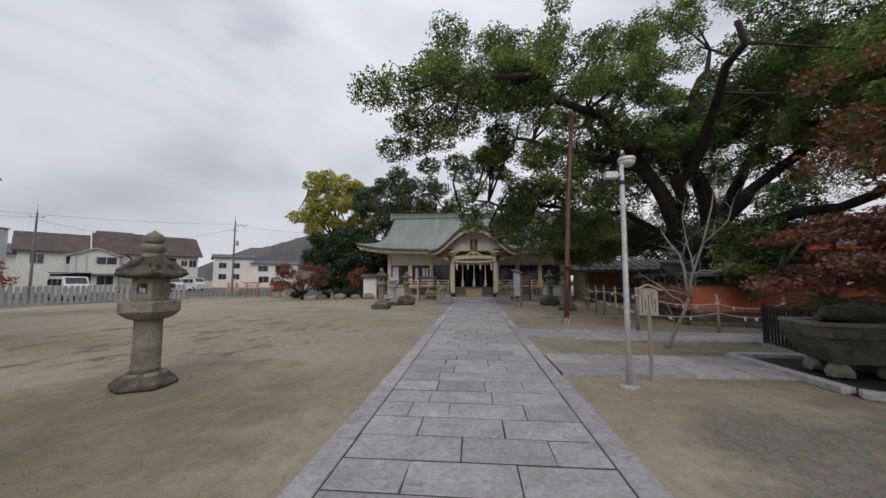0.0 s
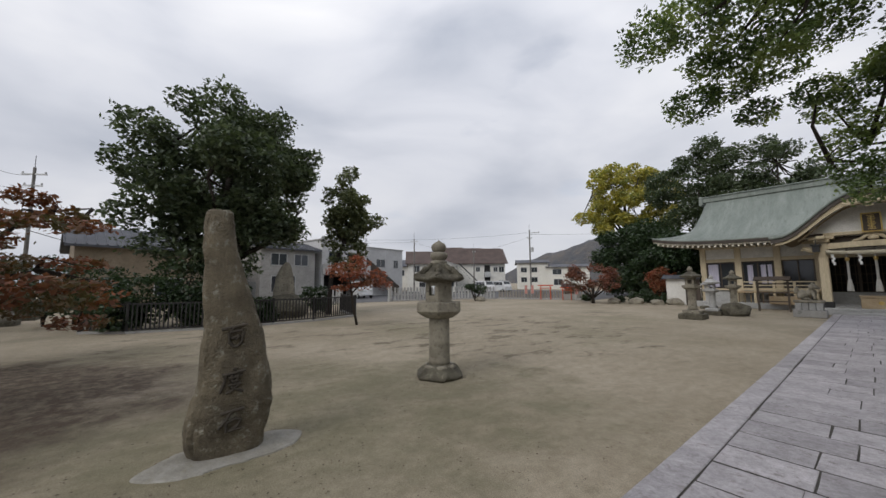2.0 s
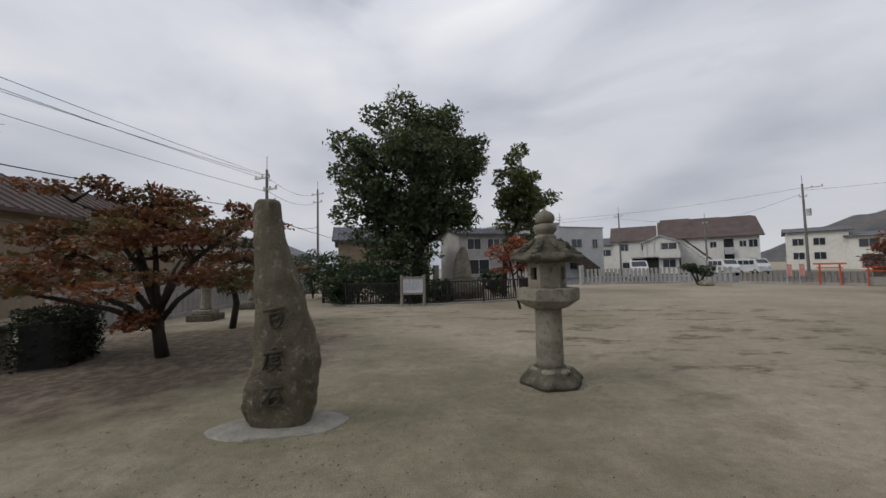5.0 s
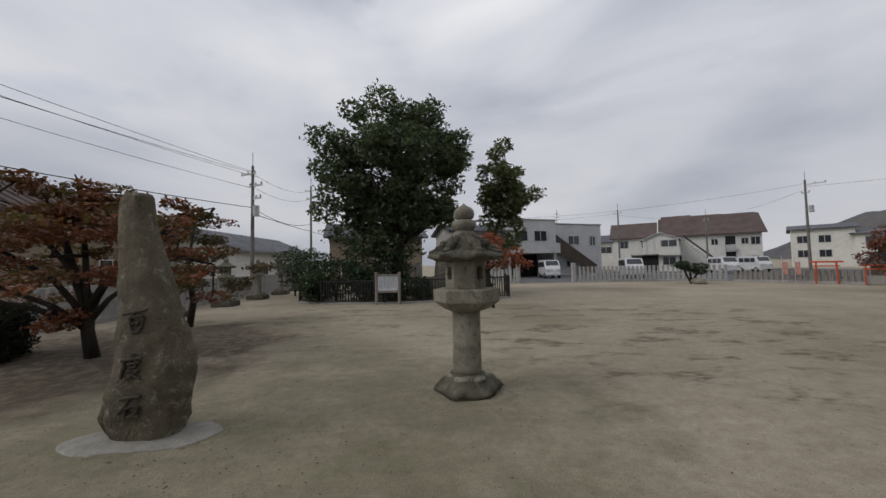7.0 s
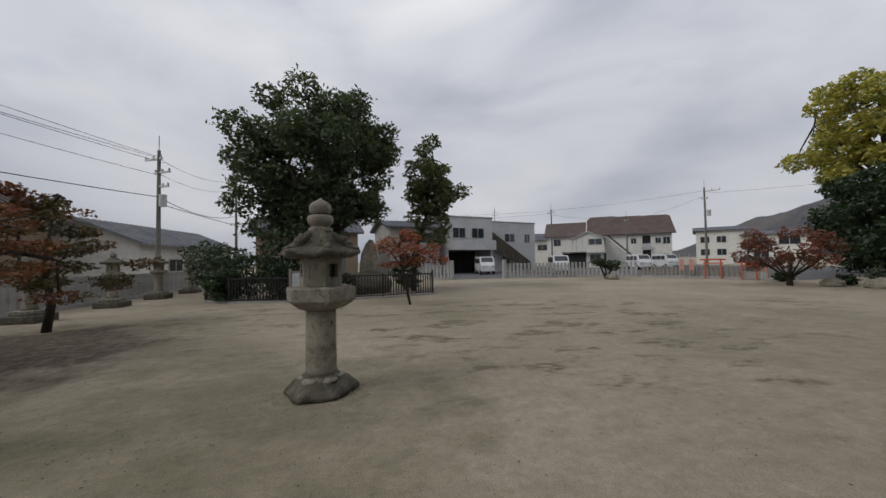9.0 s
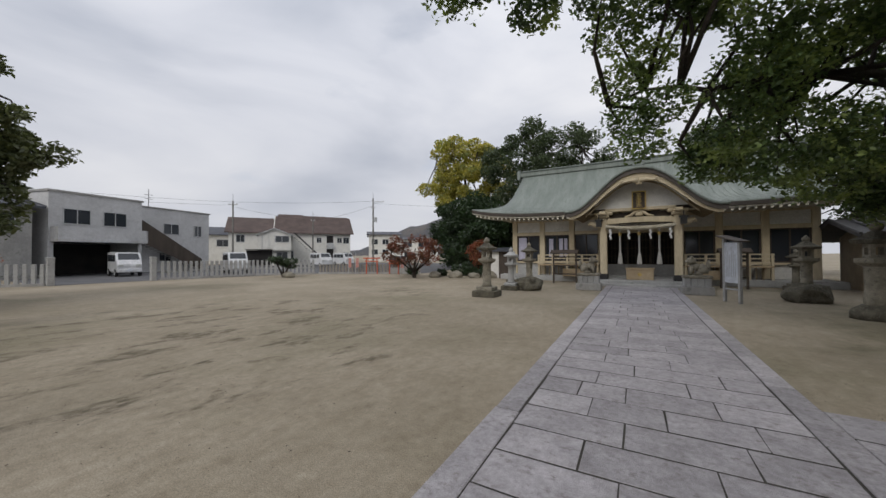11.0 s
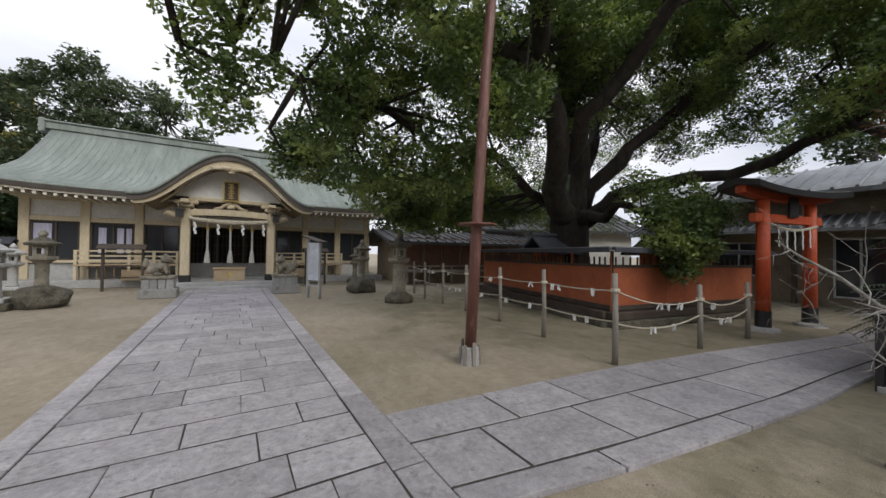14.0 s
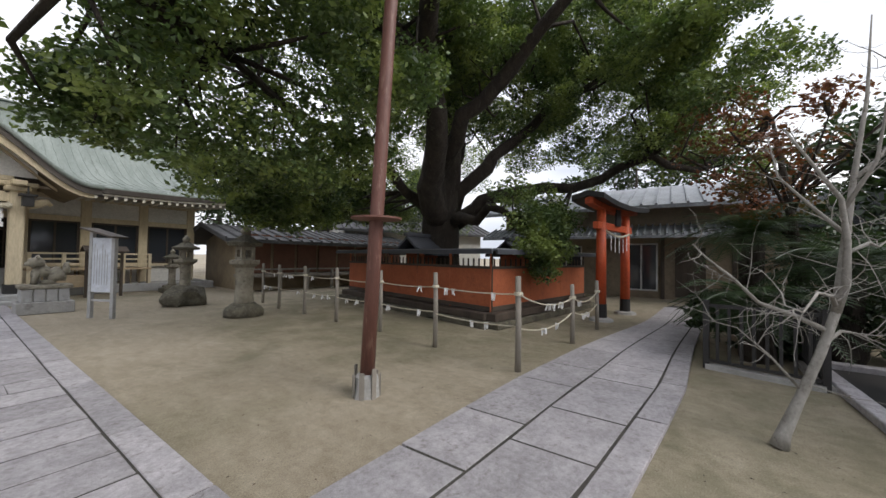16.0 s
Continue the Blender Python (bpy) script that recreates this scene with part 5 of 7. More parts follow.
# ---- trees ----
def tree(name, label, at, limbs, clumps, leaf, bark="bark", size=0.13, seed=1, twigs=0, category="tree", group="", crown_label=""):
    """limbs: rows of (points, radii). The crown is one mesh of leaves."""
    t = thing(name, label, category, at, group=group)
    rng = np.random.default_rng(seed)
    bm = bmesh.new()
    for i, (pts, radii) in enumerate(limbs):
        if i == 0 or radii[0] >= 0.1:
            lb = bmesh.new()
            tube(lb, pts, radii, 14 if i == 0 else 10)
            part("trunk" if i == 0 else "limb", lb, bark, t, "", True)
        else:
            tube(bm, pts, radii, 7)
    ends = [Vector(p) for pts, _ in limbs for p in pts[1:]]
    for c in clumps:
        v = Vector(c[:3])
        if twigs and ends:
            e = min(ends, key=lambda q: (q - v).length)
            if 0.3 < (v - e).length < twigs:
                mid = e.lerp(v, 0.5) + Vector(rng.normal(size=3)) * 0.17 * (v - e).length
                r = 0.014 + 0.012 * (v - e).length
                tube(bm, [e, mid, v], [r * 1.6, r, 0.012], 5)
    if bm.verts:
        tagged(part("branch_network", bm, bark, t, "", True), kind="stuff")
    else:
        bm.free()
    if clumps:
        leaves("crown", clumps, leaf, t, size, seed, crown_label)
    return t


def fill(rng, centre, radii, count, r, n, low=-9.0, shell=0.35):
    out = []
    while len(out) < count:
        d = rng.normal(size=3)
        d /= np.linalg.norm(d)
        k = rng.uniform(shell, 1.0) ** 0.6
        p = np.array(centre) + d * np.array(radii) * k
        if p[2] < low:
            continue
        s = rng.uniform(0.7, 1.25)
        out.append((p[0], p[1], p[2], r * s, r * s, r * s * 0.72, n * s * s))
    return out


def camphor():
    rng = np.random.default_rng(21)
    base = Vector((10.0, 16.0, 0))
    limbs = [
        ([(0.2, 0.1, 0), (0.05, 0, 0.9), (-0.1, -0.1, 2.0), (-0.25, -0.2, 3.1)], [0.95, 0.72, 0.64, 0.6]),
        ([(-0.2, -0.2, 2.7), (-1.6, -0.9, 4.0), (-3.4, -2.0, 5.9), (-5.0, -2.8, 7.6), (-7.6, -4.4, 8.6), (-10.2, -5.6, 8.0)], [0.5, 0.4, 0.27, 0.2, 0.13, 0.05]),
        ([(-0.3, -0.1, 2.9), (-1.6, 0.4, 3.5), (-3.0, 0.1, 4.3), (-5.0, 0.5, 4.5), (-7.2, -0.6, 4.9), (-9.4, -1.4, 4.9), (-10.6, -1.7, 4.6)], [0.26, 0.19, 0.14, 0.11, 0.08, 0.05, 0.025]),
        ([(-0.1, -0.1, 2.9), (-0.1, -0.3, 4.6), (-0.5, -0.4, 6.6), (-0.2, -0.6, 9.2), (0.3, -0.8, 11.5)], [0.5, 0.4, 0.3, 0.2, 0.08]),
        ([(0.2, -0.1, 2.8), (1.4, 0.4, 4.6), (2.6, 0.8, 6.8), (4.2, 1.3, 9.0)], [0.45, 0.33, 0.22, 0.1]),
        ([(0.1, -0.3, 2.6), (0.7, -2.2, 3.6), (1.6, -4.0, 3.9), (1.9, -6.0, 4.3), (3.4, -7.8, 4.7)], [0.34, 0.24, 0.19, 0.15, 0.08]),
        ([(0.3, -0.2, 2.9), (1.1, -1.7, 5.0), (2.4, -3.2, 6.9), (3.4, -5.0, 8.6)], [0.34, 0.25, 0.17, 0.07]),
        ([(-1.6, -0.9, 4.0), (-2.0, -2.8, 5.6), (-2.6, -5.0, 7.2), (-3.2, -7.0, 8.2)], [0.3, 0.22, 0.15, 0.08]),
        ([(-3.4, -2.0, 5.9), (-5.6, -1.2, 7.2), (-8.0, -0.4, 8.0)], [0.24, 0.16, 0.08]),
        ([(-0.5, -0.4, 6.6), (-2.6, 1.4, 8.4), (-4.6, 2.8, 9.8)], [0.25, 0.18, 0.08]),
        ([(-4.6, 0.45, 4.45), (-5.2, 1.6, 3.7), (-5.6, 2.6, 2.9)], [0.14, 0.1, 0.05]),
        ([(0.1, -0.3, 2.6), (-0.9, -2.4, 3.0), (-1.5, -3.8, 2.4)], [0.24, 0.15, 0.06]),
    ]
    limbs = [(pts, [r * (0.86 if k else 0.98) for r in radii]) for k, (pts, radii) in enumerate(limbs)]
    wavy = []
    for k, (pts, r) in enumerate(limbs):
        out, rr = [], []
        for i in range(len(pts) - 1):
            for f in (0, 0.34, 0.67):
                p = Vector(pts[i]).lerp(Vector(pts[i + 1]), f)
                th = r[i] + (r[i + 1] - r[i]) * f
                amt = 0.0 if i == 0 and f == 0 or k == 0 else 0.6
                p += noise.noise_vector(p * 0.7 + Vector((k * 3.1, 0, 0))) * amt * min(1, 0.35 + 0.4 / (th + 0.25))
                out.append(p)
                rr.append(th * (1 + 0.16 * noise.noise(p * 2.3)))
        out.append(Vector(pts[-1]))
        rr.append(r[-1])
        wavy.append((out, rr))
    limbs = [([base + p for p in pts], r) for pts, r in wavy]
    c = []
    # the branch tips that reach out over the approach
    over_path = ((-2.9, 9.4, 7.0, 0.65), (-2.2, 9.9, 7.3, 0.75), (-1.4, 10.2, 7.6, 0.85), (-0.5, 10.4, 7.9, 0.9), (-2.7, 11.5, 6.05, 0.6), (-2.0, 11.7, 6.3, 0.6), (-1.2, 12.0, 6.6, 0.65), (0.3, 11.3, 7.6, 0.8))
    beside_hall = ((0.0, 14.3, 3.75, 0.5), (-0.2, 14.5, 4.3, 0.55), (0.4, 14.3, 4.45, 0.5), (-0.35, 14.2, 5.0, 0.5), (0.15, 14.3, 5.4, 0.5), (-0.45, 14.0, 5.9, 0.55), (0.3, 14.0, 6.3, 0.6), (0.9, 13.9, 6.7, 0.7))
    low_left = ((1.5, 14.7, 3.7, 0.6), (1.9, 14.5, 4.6, 0.75), (2.4, 14.9, 3.7, 0.8), (2.7, 14.4, 5.3, 0.85), (3.3, 14.6, 3.4, 0.85), (2.2, 15.2, 3.1, 0.5), (3.0, 15.8, 2.9, 0.6))
    over_lanterns = ((4.0, 15.1, 3.3, 0.9), (4.7, 17.2, 3.0, 0.9), (4.0, 18.0, 3.3, 0.85), (5.2, 18.6, 2.9, 0.7), (3.4, 17.0, 4.2, 1.0), (5.6, 16.2, 3.8, 0.9), (6.4, 17.5, 3.5, 0.8), (3.3, 12.9, 5.4, 0.9), (4.4, 13.2, 4.4, 0.85), (2.4, 13.0, 6.2, 0.8), (5.4, 14.6, 3.6, 0.7))
    at_enclosure = ((8.8, 12.1, 1.75, 0.5), (9.2, 12.2, 2.5, 0.7), (8.4, 12.3, 2.5, 0.5), (9.5, 11.8, 1.8, 0.45), (8.9, 12.0, 1.25, 0.4), (9.8, 12.5, 3.1, 0.75), (8.5, 12.7, 3.2, 0.55), (10.8, 12.2, 2.7, 0.7))
    for x, y, z, r in (*over_path, *beside_hall, *low_left, *over_lanterns, *at_enclosure):
        c.append((x, y, z, r * 1.22, r * 1.22, r * 0.9, 1100 * r * r + 130))
    c += fill(rng, (5.6, 14.4, 8.2), (5.2, 3.8, 2.8), 33, 0.68, 600, 5.4, 0.15)
    c += fill(rng, (3.9, 15.4, 5.2), (2.5, 2.8, 1.6), 20, 0.68, 520, 3.4, 0.15)
    c += fill(rng, (11.5, 15.5, 9.6), (7.4, 6.8, 4.4), 84, 0.85, 560, 5.9, 0.4)
    c += fill(rng, (5.0, 17.8, 8.0), (4.2, 3.0, 2.6), 13, 0.8, 420, 5.6, 0.2)
    c += fill(rng, (13.2, 9.4, 7.4), (4.4, 3.4, 2.6), 34, 0.75, 480, 4.8, 0.15)
    c += fill(rng, (9.2, 12.2, 6.6), (3.2, 1.6, 2.0), 5, 0.6, 480, 5.0, 0.15)
    more_tips = ((-1.8, 11.0, 6.9, 0.7), (-0.8, 11.4, 7.2, 0.7), (-1.0, 10.9, 6.5, 0.6), (-0.3, 12.6, 7.3, 0.75), (-1.6, 12.3, 5.7, 0.55), (-0.6, 12.9, 6.0, 0.6), (-2.3, 11.3, 6.9, 0.6))
    right_side = ((13.3, 8.3, 4.9, 0.85), (12.5, 9.2, 5.2, 0.8), (14.2, 8.2, 5.6, 0.95), (11.9, 10.2, 4.7, 0.6), (13.6, 7.6, 4.4, 0.7), (14.6, 9.4, 4.8, 0.9), (5.6, 19.6, 3.0, 0.75), (6.6, 20.5, 3.2, 0.85), (7.6, 20.2, 3.6, 0.9), (8.7, 21.0, 3.4, 0.9), (7.0, 22.0, 3.9, 1.0), (9.6, 21.6, 3.8, 1.0))
    for x, y, z, r in (*more_tips, *right_side):
        c.append((x, y, z, r, r, r * 0.7, 900 * r * r + 110))
    c += fill(rng, (6.8, 19.4, 3.9), (2.6, 1.6, 0.9), 12, 0.65, 460, 2.8, 0.1)
    c += fill(rng, (2.8, 13.6, 10.6), (4.6, 2.4, 1.9), 26, 0.75, 480, 8.6, 0.1)
    c += fill(rng, (3.4, 11.6, 8.4), (3.2, 1.2, 1.2), 11, 0.75, 420, 6.8, 0.1)
    c += fill(rng, (17.5, 12.5, 8.2), (4.0, 5.0, 4.0), 36, 0.95, 520, 4.2, 0.2)
    c += fill(rng, (10.5, 9.2, 6.3), (2.8, 1.8, 1.5), 26, 0.7, 520, 4.6, 0.1)
    c += fill(rng, (9.8, 14.6, 8.4), (3.0, 2.4, 1.8), 18, 0.75, 520, 6.4, 0.1)
    c += fill(rng, (11.3, 10.6, 9.2), (3.2, 2.8, 2.2), 26, 0.75, 520, 6.0, 0.1)
    c += fill(rng, (15.8, 20.5, 6.6), (4.5, 3.5, 4.0), 24, 1.0, 400, 3.0, 0.3)
    c = [(x, y, z, a * 0.86, b * 0.86, d * 0.8, n * 1.3) for x, y, z, a, b, d, n in c]
    # the dark inner crown round the trunk, and the thick foliage that hangs over the enclosure
    c += fill(rng, (12.0, 14.4, 7.0), (4.6, 3.2, 2.3), 40, 0.62, 620, 4.9, 0.1)
    c += fill(rng, (12.2, 14.2, 9.8), (2.8, 2.2, 1.7), 26, 0.8, 560, 7.0, 0.1)
    c += fill(rng, (7.4, 14.8, 6.4), (2.6, 2.2, 1.5), 18, 0.6, 600, 4.4, 0.1)
    c += fill(rng, (9.7, 12.1, 2.1), (1.5, 0.4, 0.95), 24, 0.4, 400, 0.9, 0.1)
    c += fill(rng, (5.2, 17.7, 2.75), (1.7, 0.8, 0.5), 16, 0.45, 400, 2.1, 0.1)
    c += fill(rng, (1.3, 14.2, 6.6), (1.7, 0.9, 1.5), 12, 0.5, 560, 4.4, 0.1)
    c += fill(rng, (7.8, 19.4, 3.8), (2.5, 1.2, 0.9), 20, 0.55, 460, 2.6, 0.1)
    c += fill(rng, (10.8, 20.5, 4.9), (2.6, 1.2, 1.0), 14, 0.6, 460, 3.6, 0.1)
    c += fill(rng, (12.6, 20.8, 3.9), (4.0, 1.0, 1.0), 24, 0.65, 420, 2.6, 0.1)
    c += fill(rng, (8.6, 18.4, 3.2), (1.6, 0.8, 0.7), 14, 0.5, 400, 2.3, 0.1)
    c += fill(rng, (13.4, 13.2, 8.8), (3.2, 2.4, 2.3), 28, 0.7, 520, 6.0, 0.1)
    c += fill(rng, (1.7, 16.8, 4.0), (0.8, 0.8, 0.8), 14, 0.45, 420, 3.0, 0.1)
    c += fill(rng, (0.4, 12.0, 8.6), (2.6, 1.6, 1.0), 22, 0.65, 600, 7.0, 0.1)
    c = [(x, y, z, a, b, d, n * 1.35) for x, y, z, a, b, d, n in c]
    return tree("camphor_tree", "huge old camphor tree with dark limbs over the path", (0, 0, 0), limbs, c, "leaf", size=0.07, seed=22, twigs=2.3)


camphor()


def courtyard_trees():
    rng = np.random.default_rng(31)
    # broad evergreen in the memorial bed
    b = Vector((-18.0, 3.4, 0))
    limbs = [([b, b + Vector((0.1, 0, 1.4)), b + Vector((-0.1, 0.2, 3.2)), b + Vector((-0.3, -0.2, 5.5)), b + Vector((-0.4, 0, 8.2))], [0.34, 0.28, 0.24, 0.17, 0.06])]
    for dx, dy, dz, z0 in ((-0.5, -2.6, 2.2, 2.4), (0.4, 2.8, 2.6, 2.6), (1.6, -1.2, 2.6, 3.2), (-1.5, 1.5, 2.5, 3.5), (0.8, -2.4, 2.8, 4.4), (0.3, 1.8, 3.2, 4.6)):
        p = b + Vector((-0.1, 0.1, z0))
        limbs.append(([p, p + Vector((dx * 0.5, dy * 0.5, dz * 0.35)), p + Vector((dx, dy, dz))], [0.14, 0.1, 0.04]))
    c = fill(rng, (-18.3, 3.2, 6.7), (2.9, 3.7, 3.4), 84, 0.82, 480, 2.6, 0.35)
    c += fill(rng, (-17.9, 3.2, 3.9), (1.6, 3.0, 1.0), 22, 0.75, 620, 2.4, 0.1)
    c += [(-18, 1.0, 3.2, 0.9, 1.2, 0.6, 620), (-17.6, 1.9, 2.6, 0.8, 0.9, 0.7, 560), (-18.2, 5.6, 4.0, 0.9, 1.1, 0.7, 600), (-17.8, -0.1, 4.3, 0.8, 0.8, 0.6, 480), (-18, 3.4, 2.6, 1.1, 1.3, 0.9, 900)]
    tree("evergreen_tree", "broad dark evergreen tree inside the railed memorial bed", (0, 0, 0), limbs, c, "leaf_mid", size=0.14, seed=32, twigs=2.0)
    b = Vector((-18.0, 7.9, 0))
    limbs = [([b, b + Vector((0, 0.1, 2.0)), b + Vector((0.1, 0.7, 3.8)), b + Vector((0, 1.1, 6.8))], [0.13, 0.11, 0.08, 0.03])]
    c = fill(rng, (-17.9, 9.0, 5.1), (1.15, 1.45, 3.0), 46, 0.48, 210, 2.2, 0.15)
    tree("evergreen_tree", "slim upright evergreen tree beside the memorial bed", (0, 0, 0), limbs, c, "leaf_light", size=0.13, seed=33, twigs=1.5)
    b = Vector((-12.68, 7.0, 0))
    limbs = [([b, b + Vector((0, -0.18, 0.8)), b + Vector((0.05, -0.3, 1.5)), b + Vector((0.05, -0.4, 2.0))], [0.05, 0.045, 0.035, 0.015]),
             ([b + Vector((0.03, -0.25, 1.2)), b + Vector((0.2, 0.2, 1.7)), b + Vector((0.2, 0.6, 1.9))], [0.03, 0.02, 0.01]),
             ([b + Vector((0.03, -0.25, 1.3)), b + Vector((-0.1, -0.7, 1.9)), b + Vector((-0.1, -1.1, 2.1))], [0.03, 0.02, 0.01])]
    c = [(-12.65 + rng.normal() * 0.25, 7.0 + q * 0.24 - 0.9, 1.75 + 0.25 * math.sin(q * 2.1) + (0.25 if q < 4 else 0), 0.36, 0.4, 0.2, 170) for q in range(9)]
    c += [(-12.65 + rng.normal() * 0.2, 6.75 + rng.normal() * 0.3, 2.05 + 0.1 * q, 0.28, 0.3, 0.16, 90) for q in range(6)]
    c += [(-12.65, 6.2 + 0.3 * q, 1.4 + 0.05 * q, 0.26, 0.28, 0.12, 80) for q in range(5)]
    tree("young_maple", "young red maple with a thin leaning trunk on open sand", (0, 0, 0), limbs, c, "leaf_orange", size=0.07, seed=34, twigs=0.9)
    # layered maple on the near left
    b = Vector((-7.4, -1.6, 0))
    limbs = [([b, b + Vector((0.05, -0.05, 0.5)), b + Vector((-0.1, -0.15, 1.0)), b + Vector((0.1, -0.3, 1.7)), b + Vector((0.2, -0.5, 2.7))], [0.115, 0.095, 0.085, 0.06, 0.025])]
    for dx, dy, dz, z0 in ((1.5, -1.5, 1.0, 0.5), (-0.3, 1.4, 0.9, 0.6), (0.7, -0.9, 1.7, 0.8), (-1.2, 0.9, 1.4, 0.8), (1.9, -2.2, 0.7, 0.6), (-0.5, 1.9, 1.6, 0.9), (0.2, -0.1, 2.3, 0.7), (-1.6, -0.4, 1.2, 0.6), (0.9, -1.9, 1.5, 0.7)):
        p = b + Vector((0, -0.1, z0))
        limbs.append(([p, p + Vector((dx * 0.22, dy * 0.22, dz * 0.5)), p + Vector((dx * 0.5, dy * 0.55, dz * 0.75 + 0.15)), p + Vector((dx * 0.75, dy * 0.7, dz + 0.15)), p + Vector((dx, dy, dz + 0.3))], [0.06, 0.046, 0.034, 0.024, 0.01]))
    c = []
    for i in range(70):
        a, r = rng.uniform(0, 2 * math.pi), rng.uniform(0.2, 2.35) 
        z = 2.5 - 0.2 * r * r + rng.normal() * 0.38
        c.append((-7.2 + r * math.cos(a), -1.85 + r * math.sin(a), max(z, 1.0), 0.42, 0.42, 0.12, 230))
    for x, y, z in ((-6.5, -2.3, 3.15), (-6.6, -2.1, 2.95), (-6.95, -1.7, 3.1), (-7.1, -1.5, 2.85), (-7.4, -0.45, 2.85), (-7.45, -0.1, 2.65), (-7.2, -1.1, 2.75), (-6.9, -1.85, 0.8), (-6.7, -1.9, 0.65)):
        c.append((x - 0.35, y, z, 0.3, 0.3, 0.12, 260))
    tree("maple_tree", "layered rust coloured maple with a forked dark trunk", (0, 0, 0), limbs, c, "leaf_rust", size=0.062, seed=35, twigs=1.0)
    b = Vector((-10.6, -1.9, 0))
    limbs = [([b, b + Vector((0, 0.1, 0.7)), b + Vector((0.1, 0, 1.5)), b + Vector((0, 0.1, 2.9))], [0.09, 0.08, 0.05, 0.02])]
    c = [(-10.6 + rng.normal() * 0.5, -1.9 + rng.normal() * 0.6, 1.1 + 0.42 * (i % 5) + rng.normal() * 0.1, 0.45, 0.45, 0.16, 300) for i in range(18)] + [(-10.5, -1.7, 3.1, 0.25, 0.25, 0.14, 150)]
    tree("cloud_pruned_pine", "small cloud pruned dark pine behind the maple", (0, 0, 0), limbs, c, "leaf_olive", size=0.07, seed=36, twigs=0.9)
    # maples on the far side of the court
    for (x, y), r, zc, leafm, lab, sd in (((-13.3, 26.0), (2.1, 1.8, 1.1), 1.75, "leaf_red", "rounded red maple near the picket fence", 41), ((-9.9, 29.6), (0.95, 0.9, 0.8), 1.6, "leaf_orange", "bright orange maple beside dark shrubs", 42)):
        b = Vector((x, y, 0))
        limbs = [([b, b + Vector((0, 0, 0.5)), b + Vector((0.1, 0, 1.2))], [0.14, 0.1, 0.06])]
        for k in range(9):
            a = k * 0.7
            limbs.append(([b + Vector((0, 0, 0.35)), b + Vector((math.cos(a) * r[0] * 0.4, math.sin(a) * r[0] * 0.4, 1.0)), b + Vector((math.cos(a) * r[0] * 0.8, math.sin(a) * r[0] * 0.8, 1.6 + 0.4 * (k % 2)))], [0.05, 0.035, 0.012]))
        tree("maple_tree", lab, (0, 0, 0), limbs, fill(rng, (x, y, zc), r, 30, 0.42, 190, 0.6, 0.2), leafm, size=0.095, seed=sd, twigs=1.0)
    # yellow and dark trees behind the hall's left end
    b = Vector((-21.0, 50.0, 0))
    limbs = [([b, b + Vector((0, 0, 4)), b + Vector((0.3, 0, 9)), b + Vector((0, 0, 15))], [0.4, 0.33, 0.25, 0.08])]
    for k in range(8):
        a = k * 0.8
        limbs.append(([b + Vector((0, 0, 5 + 0.6 * k)), b + Vector((math.cos(a) * 2, math.sin(a) * 2, 8 + 0.6 * k)), b + Vector((math.cos(a) * 4.2, math.sin(a) * 4.2, 10 + 0.7 * k))], [0.16, 0.11, 0.04]))
    tree("yellow_autumn_tree", "tall airy tree in yellow autumn leaf behind the fence", (0, 0, 0), limbs, fill(rng, (-21.0, 50, 12.4), (6.8, 5.4, 5.2), 82, 1.05, 300, 6.0, 0.3), "leaf_yellow", size=0.26, seed=43, twigs=3.5)
    for (x, y), (rx, ry, rz), zc, lab, lm, nn, lo in (((-17.5, 44.0), (4.2, 4.0, 4.4), 4.6, "dense dark evergreen behind the court fence", "leaf_dark", 60, 0.3), ((-11.5, 46.0), (4.6, 4.0, 5.4), 11.4, "tall evergreen with olive leaves behind the hall", "leaf_mid", 66, 3.5), ((-5.0, 44.0), (2.5, 2.4, 3.2), 11.4, "round topped evergreen rising behind the hall roof", "leaf_mid", 26, 6.0), ((-11.0, 35.5), (2.6, 2.6, 2.4), 2.6, "low dark evergreen beside the hall's corner", "leaf_dark", 40, 0.3), ((-13.5, 37.5), (3.2, 3.0, 3.6), 3.8, "dark bushy evergreen behind the maples", "leaf_dark", 50, 0.3)):
        b = Vector((x, y, 0))
        limbs = [([b, b + Vector((0, 0, zc * 0.6)), b + Vector((0.2, 0, zc + rz * 0.25))], [0.3, 0.22, 0.06])]
        tree("evergreen_tree", lab, (0, 0, 0), limbs, fill(rng, (x, y, zc), (rx, ry, rz), nn, 1.15, 420, lo, 0.45), lm, size=0.2, seed=int(50 + x), twigs=3.0)
    for i, (x, y, r) in enumerate(((-11.6, 29.4, 0.7), (-10.4, 29.0, 0.6), (-9.2, 28.9, 0.7), (-8.2, 29.6, 0.6), (-11.0, 30.4, 0.9), (-15.2, 28.6, 0.5), (-12.4, 28.2, 0.45))):
        t = thing("clipped_shrub", "low dark grey green shrub among garden rocks", "shrub", (x, y, 0), group="shrubs beside the hall")
        bm = bmesh.new()
        for k in range(5):
            tube(bm, [(0, 0, 0), (0.3 * math.cos(k * 1.3), 0.3 * math.sin(k * 1.3), r)], [0.03, 0.01], 5)
        part("stem", bm, "bark", t)
        leaves("foliage", [(0, 0, r * 0.55, r, r, r * 0.55, 900)], "leaf_dark", t, 0.09, 60 + i)
